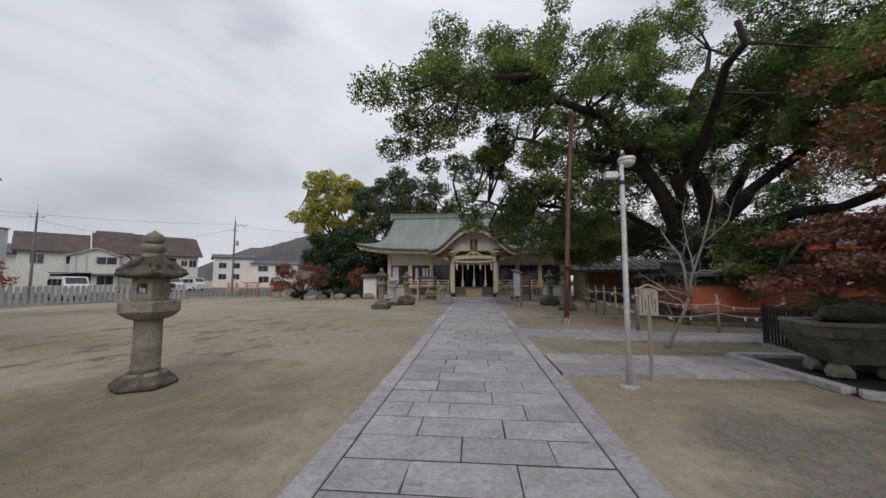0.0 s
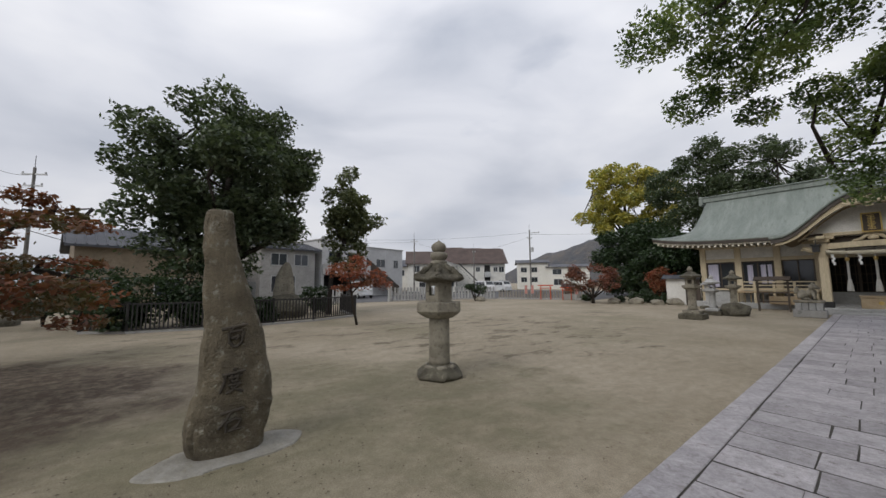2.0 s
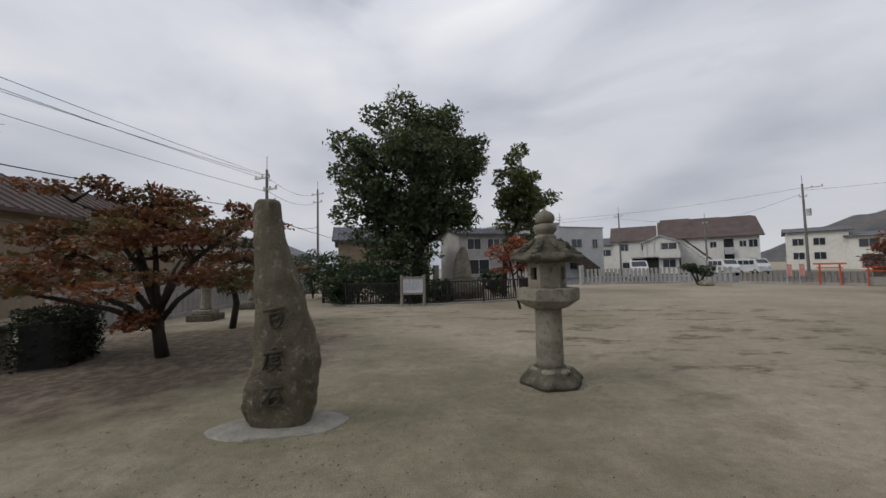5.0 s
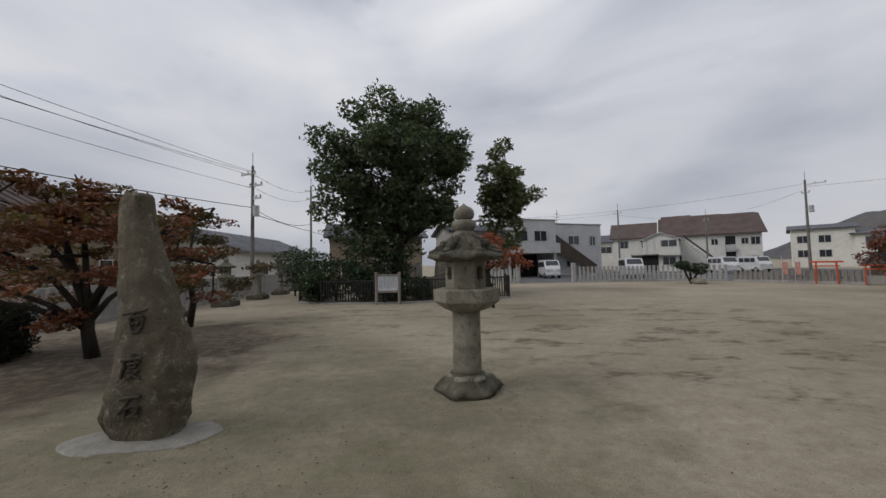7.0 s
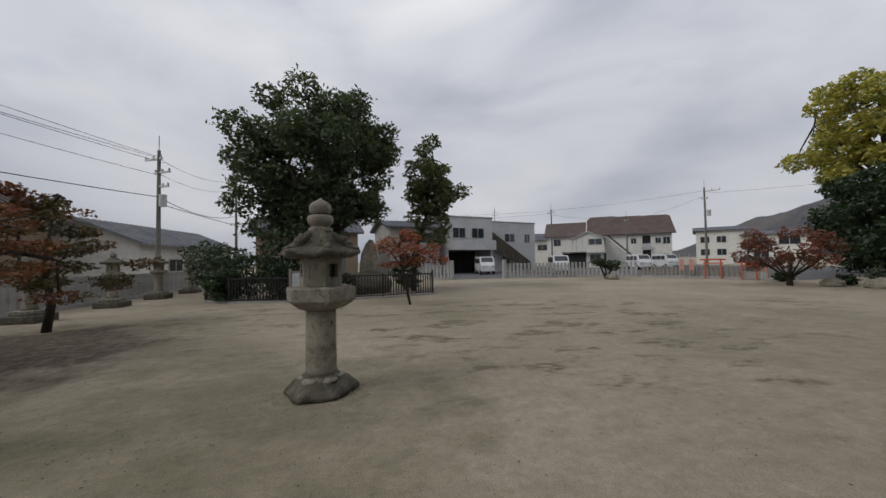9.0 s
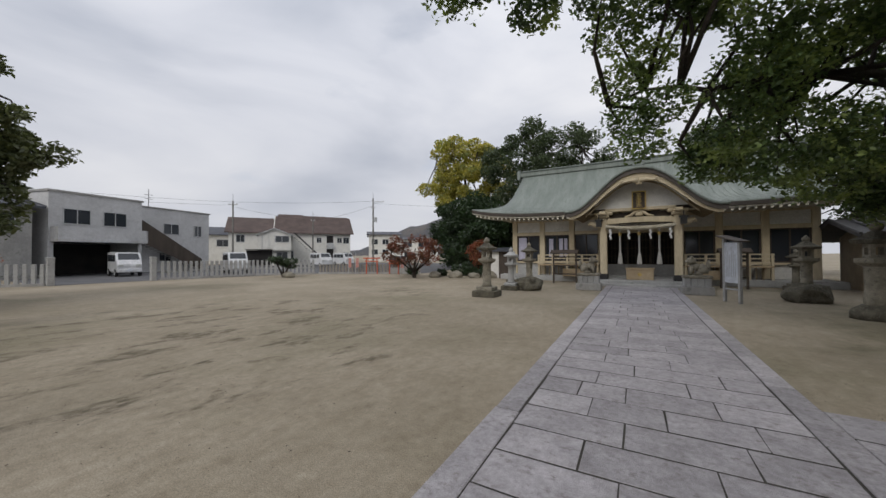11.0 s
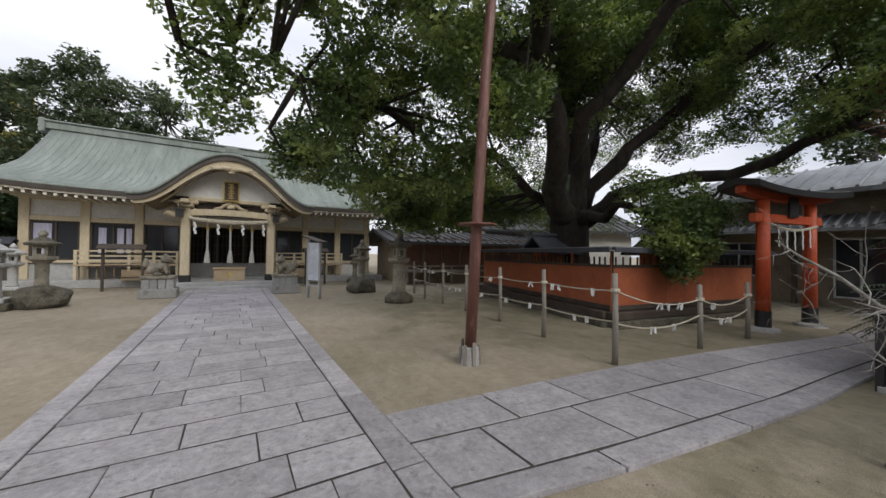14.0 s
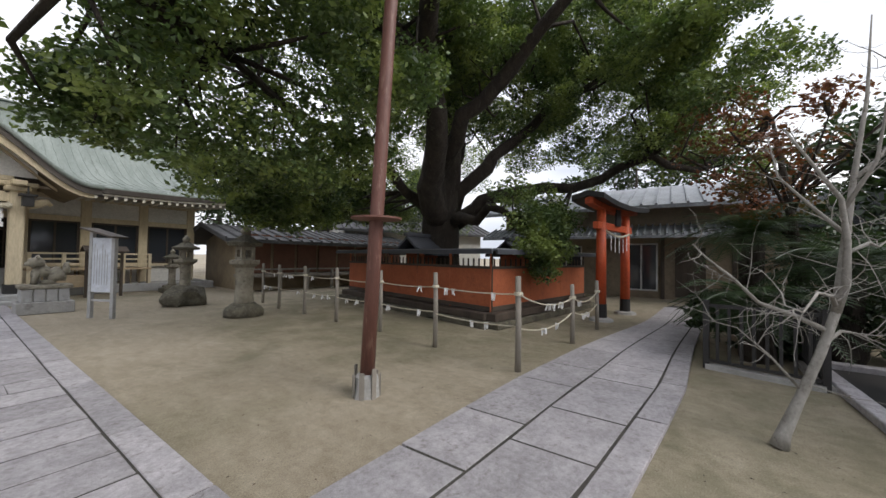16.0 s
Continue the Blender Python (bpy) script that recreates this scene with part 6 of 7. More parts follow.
    # shrubs and small palm inside the memorial bed, dark topiary by the fence
    for i, (x, y, r, z) in enumerate(((-16.9, 0.6, 1.0, 1.3), (-18.2, -0.9, 1.1, 1.7), (-16.3, 2.0, 0.85, 1.0), (-17.5, 3.2, 1.0, 1.5), (-19.2, 7.6, 0.8, 0.9), (-20.5, -2.4, 1.1, 1.9), (-16.4, 4.4, 0.6, 0.6), (-16.0, 3.2, 0.6, 0.55), (-17.8, 1.8, 1.1, 2.0), (-16.2, -0.1, 0.7, 0.8))):
        t = thing("dark_shrub", "dense dark shrub inside the memorial railing", "shrub", (x, y, 0), group="memorial bed shrubs")
        bm = bmesh.new()
        for k in range(5):
            tube(bm, [(0, 0, 0), (0.25 * math.cos(k * 1.3), 0.25 * math.sin(k * 1.3), z)], [0.04, 0.015], 5)
        part("stem", bm, "bark", t)
        leaves("foliage", [(0, 0, z, r, r, r * 0.75, 1500), (0.2, 0.2, z * 0.45, r * 0.8, r * 0.8, r * 0.45, 700)], "leaf_dark", t, 0.10, 70 + i)
    t = thing("cloud_pruned_shrub", "dark cloud pruned shrub on rocks by the picket fence", "shrub", (-22.0, 22.4, 0))
    bm = bmesh.new()
    for a, h in ((0.4, 1.1), (2.6, 1.0), (4.5, 1.3)):
        tube(bm, [(0, 0, 0), (0.25 * math.cos(a), 0.25 * math.sin(a), 0.5), (0.6 * math.cos(a), 0.6 * math.sin(a), h)], [0.09, 0.06, 0.03], 6)
    part("stem", bm, "bark", t)
    leaves("foliage", [(0.55 * math.cos(a), 0.55 * math.sin(a), h, 0.5, 0.5, 0.22, 420) for a, h in ((0.4, 1.15), (2.6, 1.0), (4.5, 1.3), (1.5, 0.8), (3.6, 1.2))], "leaf_dark", t, 0.09, 81)
    for x, y, s in ((-21.3, 22.3, 0.45), (-22.4, 23.1, 0.4), (-10.8, 27.2, 0.5), (-9.6, 27.6, 0.4), (-12.2, 26.9, 0.45), (-8.6, 27.9, 0.5), (4.25, 3.55, 0.13)):
        bm = bmesh.new()
        boulder(bm, 0, 0, s * 0.3, s, s * 0.8, s * 0.6, x)
        tagged(part("garden_rock", bm, "stone" if s > 0.2 else "stone_dark", None, "rough grey garden rock lying on the sand"), "", "rock", "garden rocks").location = (x, y, 0)
    # dark clipped hedge behind the maple
    t = thing("clipped_hedge", "dark boxy clipped hedge behind the rust maple", "hedge", (-7.4, -3.35, 0), 25)
    # near-black box that fills the hedge behind its leaves
    part("stem", boxes((-0.6, -0.3, 0, 0.6, 0.3, 0.75)), "dark", t)
    leaves("foliage", [(x, y, z, 0.3, 0.26, 0.22, 300) for x in (-0.45, -0.15, 0.15, 0.45) for y in (-0.25, 0.25) for z in (0.2, 0.5, 0.8)], "leaf_hedge", t, 0.05, 83)
    t = thing("stone_plinth", "low plinth of squared grey stone blocks beside the clipped hedge", "plinth", (-7.1, -4.5, 0), 25)
    for k in range(3):
        for q in range(2):
            part("stone_block", boxes((-0.6 + 0.4 * k, -0.3, 0.3 * q, -0.21 + 0.4 * k, 0.3, 0.3 * q + 0.29), bevel=0.015), "stone", t)
    part("cap_slab", boxes((-0.66, -0.36, 0.6, 0.66, 0.36, 0.7), bevel=0.02), "stone_dark", t)


courtyard_trees()


def bare_tree(rng):
    """Trunk and boughs in a frame of their own: across (the way it leans), up, and away."""
    base, across, away = Vector((4.4, 8.5, 0)), Vector((0.57, -0.82, 0)), Vector((0.82, 0.57, 0))

    def at(a, z, w=0.0):
        return base + across * a + away * w + Vector((0, 0, z))

    t = thing("bare_tree", "leaning pale lichened tree with bare twigs beside the side path", "tree")
    trunk = [at(0, 0), at(0.04, 0.12), at(0.18, 0.41), at(0.37, 0.8), at(0.5, 1.15), at(0.57, 1.59), at(0.67, 1.93, 0.05), at(0.79, 2.32, 0.1), at(0.98, 3.1, 0.15), at(1.1, 3.9, 0.2)]
    bm = bmesh.new()
    tube(bm, trunk, [0.07, 0.048, 0.037, 0.034, 0.032, 0.03, 0.026, 0.022, 0.013, 0.005], 14)
    for v in bm.verts:
        v.co += noise.noise_vector(v.co * 14) * 0.006
    part("trunk", bm, "bark_pale", t, "", True)
    boughs = [
        ([at(0.5, 1.15), at(0.50, 1.4, -0.08), at(0.49, 1.75, -0.1), at(0.42, 2.1, -0.12), at(0.2, 2.4, -0.1), at(0.02, 2.7, -0.05)], 0.036),
        ([at(0.44, 0.98), at(0.25, 1.1, 0.1), at(0.0, 1.2, 0.18), at(-0.22, 1.42, 0.2), at(-0.5, 1.6, 0.15), at(-0.66, 1.72, 0.1)], 0.024),
        ([at(0.5, 1.2), at(0.3, 1.3, -0.15), at(0.02, 1.34, -0.3), at(-0.2, 1.2, -0.4), at(-0.45, 1.28, -0.45)], 0.019),
        ([at(0.4, 0.88), at(0.6, 0.98, 0.05), at(0.8, 0.95, 0.1), at(1.05, 0.85, 0.1)], 0.018),
        ([at(0.58, 1.65), at(0.8, 1.75), at(1.0, 1.72, 0.1), at(1.25, 1.85, 0.15)], 0.02),
        ([at(0.62, 1.8), at(0.5, 2.1, 0.2), at(0.35, 2.4, 0.35), at(0.3, 2.8, 0.4)], 0.02),
        ([at(0.79, 2.32, 0.1), at(1.0, 2.5, 0.1), at(1.25, 2.75, 0.15), at(1.4, 3.2, 0.1)], 0.022),
        ([at(0.45, 2.0, -0.1), at(0.62, 2.4, -0.2), at(0.6, 2.9, -0.3), at(0.7, 3.3, -0.3)], 0.018),
        ([at(0.2, 0.48), at(0.05, 0.75, 0.15), at(-0.1, 0.95, 0.3), at(-0.3, 1.0, 0.45)], 0.012),
    ]
    twigs = bmesh.new()
    for pts, r in boughs:
        bm = bmesh.new()
        tube(bm, pts, [r * (1 - 0.8 * k / (len(pts) - 1)) for k in range(len(pts))], 8)
        part("bough", bm, "bark_pale", t, "", True)
        for i in range(1, len(pts)):
            for k in range(2):
                start = Vector(pts[i - 1]).lerp(Vector(pts[i]), rng.uniform(0.2, 1.0))
                way = Vector(rng.normal(size=3)) + Vector((0, 0, 0.25)) + (Vector(pts[i]) - Vector(pts[i - 1])).normalized() * 0.8
                tp, tr = branch_out(rng, start, way, rng.uniform(0.3, 0.75), 0.0055, 5, 0.02, 0.5)
                tube(twigs, tp, tr, 4)
                for q in (1, 2, 3):
                    sp, sr = branch_out(rng, tp[q], Vector(rng.normal(size=3)) + Vector((0, 0, 0.3)), rng.uniform(0.15, 0.38), 0.003, 4, 0.015, 0.6)
                    tube(twigs, sp, sr, 4)
    tagged(part("twig_network", twigs, "bark_pale", t), kind="stuff")
    return t


def right_side_trees():
    rng = np.random.default_rng(71)
    bare_tree(rng)
    # red maple at the right edge of the first view
    b = Vector((6.35, 4.3, 0))
    limbs = [([b, b + Vector((0.05, 0.05, 0.7)), b + Vector((0, 0.1, 1.5)), b + Vector((0.1, 0.1, 2.8)), b + Vector((0.2, 0.1, 4.3))], [0.12, 0.1, 0.08, 0.05, 0.02])]
    for dx, dy, dz, z0 in ((-1.4, 0.9, 0.3, 1.0), (-1.8, 1.2, 0.6, 1.1), (-0.9, 0.4, 1.0, 1.4), (1.2, 0.6, 0.9, 1.3), (0.3, -1.2, 0.9, 1.4), (-0.6, 1.4, 0.9, 1.6)):
        p = b + Vector((0, 0.1, z0))
        limbs.append(([p, p + Vector((dx * 0.5, dy * 0.5, dz * 0.6)), p + Vector((dx, dy, dz))], [0.045, 0.03, 0.012]))
    c = []
    for i in range(46):
        a, r = rng.uniform(0, 6.28), rng.uniform(0.1, 1.5)
        c.append((6.0 + r * math.cos(a), 4.9 + r * math.sin(a), 1.55 + 0.28 * (i % 4) + rng.normal() * 0.08, 0.4, 0.4, 0.13, 300))
    for x, y, z in ((4.5, 5.7, 1.45), (4.8, 5.5, 1.5), (5.1, 5.4, 1.65), (4.9, 5.9, 1.6), (5.3, 5.6, 1.9)):
        c.append((x, y, z, 0.36, 0.36, 0.12, 300))
    for i in range(28):
        c.append((6.6 + rng.normal() * 0.6, 4.7 + rng.normal() * 0.6, 2.4 + 0.09 * i, 0.4, 0.4, 0.2, 210))
    tree("red_maple_tree", "red leaved maple spreading over the stone basin", (0, 0, 0), limbs, c, "leaf_red", size=0.055, seed=72, twigs=0.9)
    # reddish tree beyond the iron railing
    b = Vector((10.3, 7.2, 0))
    limbs = [([b, b + Vector((0, 0, 1.5)), b + Vector((-0.2, 0.2, 3.0)), b + Vector((-0.1, 0.4, 4.6))], [0.12, 0.1, 0.07, 0.03])]
    for k in range(8):
        a = k * 0.8
        limbs.append(([b + Vector((-0.1, 0.1, 1.8 + 0.2 * k)), b + Vector((math.cos(a) * 0.8, math.sin(a) * 0.8, 2.7 + 0.2 * k)), b + Vector((math.cos(a) * 1.5, math.sin(a) * 1.5, 3.3 + 0.2 * k))], [0.04, 0.025, 0.01]))
    tree("thinning_maple_tree", "half bare maple with sparse red brown leaves", (0, 0, 0), limbs, fill(rng, (10.0, 7.8, 3.9), (1.5, 1.3, 1.7), 34, 0.42, 110, 1.6, 0.2), "leaf_rust", size=0.075, seed=73, twigs=1.2)

    # sago palms
    def palm(x, y, h, s, label, seed):
        r2 = np.random.default_rng(seed)
        t = thing("sago_palm", label, "palm", (x, y, 0), group="sago palms")
        part("trunk", turned((0.2, 0), (0.24, 0.1), (0.2, h * 0.5), (0.22, h - 0.1), (0.1, h), seg=14, wob=0.2), "bark", t)
        bm = bmesh.new()
        for k in range(44):
            a, lift = k * 2.4, 0.15 + 0.85 * ((k * 7) % 11) / 11
            L = s * (0.85 + 0.3 * r2.random())
            pts = [Vector((0, 0, h)) + Vector((math.cos(a) * L * q * math.cos(lift * (1 - q * 0.7)), math.sin(a) * L * q * math.cos(lift * (1 - q * 0.7)), L * (math.sin(lift) * q * 1.1 - 0.62 * q * q))) for q in np.linspace(0, 1, 8)]
            for i in range(1, 8):
                p, d = pts[i], (pts[i] - pts[i - 1]).normalized()
                sd = d.cross(Vector((0, 0, 1))).normalized()
                for f in (0.0, 0.2, 0.4, 0.6, 0.8):
                    o = pts[i - 1].lerp(p, f)
                    w = 0.24 * math.sin(math.pi * (i - 0.5 + f) / 8.2) * s
                    for sg in (-1, 1):
                        v = [bm.verts.new(o), bm.verts.new(o + d * 0.022), bm.verts.new(o + sd * sg * w + d * 0.09 - Vector((0, 0, 0.05 * w)))]
                        bm.faces.new(v)
            tube(bm, pts, 0.008, 4)
        part("fronds", bm, "leaf_dark", t)
        return t

    palm(8.6, 7.0, 1.5, 1.35, "dark sago palm behind the iron railing", 1)
    palm(9.8, 8.0, 2.1, 1.5, "tall dark sago palm near the side path", 2)
    palm(7.7, 8.2, 0.9, 1.1, "low sago palm close to the iron railing", 3)
    palm(-20.6, -1.4, 1.5, 1.2, "small dark sago palm near the memorial bed", 4)
    for i, (x, y, z, r) in enumerate(((8.2, 7.9, 0.5, 0.6), (9.0, 8.6, 0.6, 0.5), (8.9, 6.4, 0.7, 0.8), (10.6, 6.6, 1.2, 1.2), (12.5, 5.5, 1.6, 1.5))):
        t = thing("dark_shrub", "dense dark shrub behind the iron railing", "shrub", (x, y, 0), group="planting shrubs")
        part("stem", rods(((0, 0, 0), (0.1, 0, z), 0.04)), "bark", t)
        leaves("foliage", [(0, 0, z, r, r, r * 0.8, 1800)], "leaf_dark", t, 0.10, 90 + i)
    # dark woods closing the view on the right
    for i, (x, y, r, z) in enumerate(((19, 4, 3.4, 3.6), (22, -3, 4, 4.2), (14, -1, 2.6, 2.8), (24, 30, 4.5, 5), (20, 37, 5, 6), (13, 40, 4.5, 6), (30, 12, 5, 6))):
        tree("evergreen_tree", "dark evergreen tree at the shrine's edge", (0, 0, 0), [([(x, y, 0), (x, y, z * 0.7), (x + 0.2, y, z + r * 0.5)], [0.3, 0.2, 0.06])], fill(rng, (x, y, z), (r, r, r * 0.95), 34, 1.25, 330, 0.4, 0.5), "leaf_dark", size=0.22, seed=100 + i, twigs=3, group="boundary trees")


right_side_trees()


# ---- fences, town and distance ----
def frame_of(P, Q):
    P, Q = Vector((*P, 0)), Vector((*Q, 0))
    d = Q - P
    return Matrix.Translation(P) @ d.to_track_quat("X", "Z").to_matrix().to_4x4(), d.length


def picket_fence(points, h, name, label, material="pale_stone", gap=0.3, w=0.16, group=""):
    t = thing(name, label, "fence", group=group)
    base = boxes((-w / 2, -0.07, 0.12, w / 2, 0.07, h), bevel=0.01)
    me = bpy.data.meshes.new("stone_picket")
    base.to_mesh(me)
    base.free()
    me.materials.append(M[material])
    for P, Q in zip(points, points[1:]):
        m, L = frame_of(P, Q)
        part("kerb", boxes((0, -0.14, 0, L, 0.14, 0.14), m=m), "concrete", t)
        part("rail", boxes((0, 0.07, h * 0.42, L, 0.1, h * 0.5), m=m), material, t)
        n = max(1, int(L / gap))
        for k in range(n):
            ob = mesh_ob("stone_picket", me, None, t)
            ob.matrix_basis = m @ Matrix.Translation((L * (k + 0.5) / n, 0, 0))
    return t


picket_fence([(-26.6, 16.9), (-25.6, 22.6), (-23.2, 26.2)], 1.2, "stone_picket_fence", "long pale stone picket fence along the parking side")
picket_fence([(-23.0, 26.4), (-19.5, 28.3), (-15.5, 30.2)], 0.8, "low_picket_fence", "lower weathered picket fence beyond the shrubs", "wood_grey", 0.26, 0.14)
picket_fence([(-28.6, 10.4), (-27.2, 12.2)], 1.15, "stone_picket_fence", "short pale stone picket fence by the side entrance")
picket_fence([(-9.5, -5.6), (-15, -5.2), (-22, -4.9), (-30, -4.9)], 1.15, "stone_picket_fence", "weathered stone picket fence along the lane", "concrete", 0.27, 0.17)
for P in ((-27.1, 12.3), (-26.7, 16.6)):
    t = thing("gate_post", "square pale granite gate post at the side entrance", "post", (*P, 0), group="entrance gate posts")
    part("shaft", boxes((-0.14, -0.14, 0, 0.14, 0.14, 1.4), bevel=0.02), "pale_stone", t)
    part("cap", boxes((-0.17, -0.17, 1.4, 0.17, 0.17, 1.5), bevel=0.04), "pale_stone", t)
for x in (-15.9, -18.9, -21.9, -24.8, -12.6):
    garden_lantern(x, -3.7, 0.95, "old stone lantern on a stepped base by the lane fence", tone="stone", group="lanterns along the lane fence")

# memorial stones in the railed bed
t = thing("memorial_stone", "tall pointed grey memorial stone on a boulder base", "monument", (-18.0, 5.7, 0))
bm = bmesh.new()
boulder(bm, 0, 0, 0.35, 0.9, 1.1, 0.75, 4)
part("base_rock", bm, "stone_dark", t)
bm = bmesh.new()
tube(bm, [(0, 0, 0.7), (0, 0.02, 1.3), (0, 0.03, 1.9), (0.02, 0.08, 2.4), (0.02, 0.1, 2.62)], [0.5, 0.48, 0.4, 0.24, 0.08], 12)
roughen(bm, 0.04, 2.4, 2)
for v in bm.verts:
    v.co.x *= 0.45
part("pointed_slab", bm, "stone", t, "", True)
for x, y, h in ((-18.6, 4.4, 1.7), (-18.8, 3.9, 1.5), (-17.4, 2.2, 1.4)):
    t = thing("small_monument", "squared pale memorial pillar on a stone step", "monument", (x, y, 0), group="memorial pillars")
    part("pillar", boxes((-0.16, -0.16, 0.25, 0.16, 0.16, h), bevel=0.03), "pale_stone", t)
    part("step", boxes((-0.35, -0.35, 0, 0.35, 0.35, 0.25), bevel=0.02), "stone", t)


def windows(t, m, rows):
    for x, z, w, h in rows:
        win = part("window", boxes((x, -0.05, z, x + w, 0.02, z + 0.06), (x, -0.05, z + h - 0.06, x + w, 0.02, z + h), (x, -0.05, z, x + 0.06, 0.02, z + h), (x + w - 0.06, -0.05, z, x + w, 0.02, z + h), (x + w / 2 - 0.03, -0.04, z, x + w / 2 + 0.03, 0.02, z + h), m=m), "galv", t)
        part("pane", boxes((x + 0.06, -0.02, z + 0.06, x + w - 0.06, -0.01, z + h - 0.06), m=m), "glass", win)


def pitched(m, x0, x1, y0, y1, z, rise, over=0.5, thick=0.15, along="x"):
    if along == "x":
        pts = [[m @ Vector((x, y, zz)) for x in (x0 - over, x1 + over)] for y, zz in ((y0 - over, z - 0.1), ((y0 + y1) / 2, z + rise), (y1 + over, z - 0.1))]
    else:
        pts = [[m @ Vector((x, y, zz)) for y in (y0 - over, y1 + over)] for x, zz in ((x0 - over, z - 0.1), ((x0 + x1) / 2, z + rise), (x1 + over, z - 0.1))]
    return sheet(pts, thick)


def tile_rows(m, x0, x1, y0, y1, z, rise, over=0.5, gap=0.45, along="x"):
    bm = bmesh.new()
    a0, a1 = (x0, x1) if along == "x" else (y0, y1)
    n = int((a1 - a0 + 2 * over) / gap)
    for k in range(n + 1):
        a = a0 - over + (a1 - a0 + 2 * over) * k / n
        if along == "x":
            pts = [m @ Vector((a, y0 - over, z - 0.07)), m @ Vector((a, (y0 + y1) / 2, z + rise + 0.03)), m @ Vector((a, y1 + over, z - 0.07))]
        else:
            pts = [m @ Vector((x0 - over, a, z - 0.07)), m @ Vector(((x0 + x1) / 2, a, z + rise + 0.03)), m @ Vector((x1 + over, a, z - 0.07))]
        tube(bm, pts, 0.05, 5)
    return bm


def gable_walls(t, m, x0, x1, y0, y1, z, rise, material, along="x"):
    for s in (0, 1):
        bm = bmesh.new()
        if along == "x":
            x = x0 if s == 0 else x1 - 0.1
            p = [(x, y0, z), (x, y1, z), (x, (y0 + y1) / 2, z + rise - 0.12)]
            o = Vector((0.1, 0, 0))
        else:
            y = y0 if s == 0 else y1 - 0.1
            p = [(x0, y, z), (x1, y, z), ((x0 + x1) / 2, y, z + rise - 0.12)]
            o = Vector((0, 0.1, 0))
        a = [bm.verts.new(m @ Vector(q)) for q in p]
        b = [bm.verts.new(m @ (Vector(q) + o)) for q in p]
        bm.faces.new(a)
        bm.faces.new(b[::-1])
        for k in range(3):
            j = (k + 1) % 3
            bm.faces.new((a[k], a[j], b[j], b[k]))
        part("gable_wall", bm, material, t)


def house(P, Q, depth, h, rise, wall, tile, label, rows, along="x", over=0.5, tiles=True):
    """A house with its front wall from P to Q, and depth behind it."""
    t = thing("house", label, "house")
    m, L = frame_of(P, Q)
    part("wall", boxes((0, 0, 0, L, depth, h), m=m), wall, t)
    r = part("roof", pitched(m, 0, L, 0, depth, h, rise, over, 0.15, along), tile, t)
    gable_walls(t, m, 0, L, 0, depth, h, rise, wall, along)
    if tiles:
        tagged(part("tile_ridge", tile_rows(m, 0, L, 0, depth, h, rise, over, 0.5, along), tile, r), kind="stuff")
    windows(t, m, rows)
    return t, m, L


# grey two storey building with outside stairs
m, L = frame_of((-37.4, 14.4), (-40.9, 28.2))
bl = thing("grey_building", "pale grey two storey building with an outside staircase", "building")
part("wall", boxes((0, 0, 2.7, 6.2, 8, 6.35), (5.9, 0, 0, 6.2, 8, 2.7), (0, 0, 0, 0.3, 8, 2.7), (0.3, 3.6, 0, 5.9, 8, 2.7), m=m), "grey_plaster", bl)
part("side_wall", boxes((6.2, 1.6, 0, 14.2, 8, 6.2), m=m), "grey_plaster", bl)
part("parapet", boxes((-0.08, -0.08, 6.35, 6.28, 8, 6.5), (6.28, 1.5, 6.2, 14.3, 8, 6.3), m=m), "concrete", bl)
part("balcony", boxes((0.1, -0.9, 2.75, 6.1, -0.78, 3.75), (0.1, -0.9, 2.65, 6.1, 0, 2.78), (0.1, -0.9, 2.75, 0.2, 0, 3.75), (6.0, -0.9, 2.75, 6.1, 0, 3.75), m=m), "grey_plaster", bl)
# near-black back panel: garage shade put into its colour
part("garage_recess", boxes((0.35, 3.4, 0.02, 5.85, 3.58, 2.6), m=m), "dark", bl)
windows(bl, m, [(0.8, 4.0, 1.7, 1.2), (3.3, 4.0, 1.7, 1.2)])
m2 = m @ Matrix.Translation((0, 1.6, 0))
windows(bl, m2, [(9.2, 3.7, 1.6, 1.1), (12.4, 3.6, 0.9, 1.2), (8.8, 1.0, 1.2, 0.9)])
st = bmesh.new()
for k in range(16):
    box(st, 6.4 + 0.36 * k, 0.5, 3.0 - 0.18 * k - 0.12, 6.8 + 0.36 * k, 1.5, 3.0 - 0.18 * k, m=m)
part("stair_flight", st, "concrete", bl)
part("stair_panel", sheet([[m @ Vector((6.3, 0.45, 5.0)), m @ Vector((12.4, 0.45, 1.2))], [m @ Vector((6.3, 0.45, 2.9)), m @ Vector((12.4, 0.45, 0.0))]], 0.06, Vector((1, 0, 0))), "wood_dark", bl, "dark stair side panel")
part("aerial", rods((m @ Vector((9.5, 4, 6.3)), m @ Vector((9.5, 4, 8.4)), 0.03), (m @ Vector((9.1, 4, 7.4)), m @ Vector((9.9, 4, 7.4)), 0.02), (m @ Vector((9.1, 4, 7.8)), m @ Vector((9.9, 4, 7.8)), 0.02), seg=6), "black", bl)

house((-36.2, 8.2), (-37.2, 13.6), 7, 5.2, 0.9, "concrete", "tile_dark", "narrow grey house with a dark blue tiled roof", [(0.9, 3.4, 1.6, 1.2), (3.2, 3.4, 1.5, 1.2), (1.0, 0.8, 2.4, 1.6)])
house((-33.0, -3.5), (-34.5, 5.0), 8, 4.4, 1.6, "tan_wall", "tile_dark", "house with a dark hipped roof behind the trees", [(1.0, 0.8, 1.8, 1.3), (4.2, 0.8, 1.8, 1.3)])
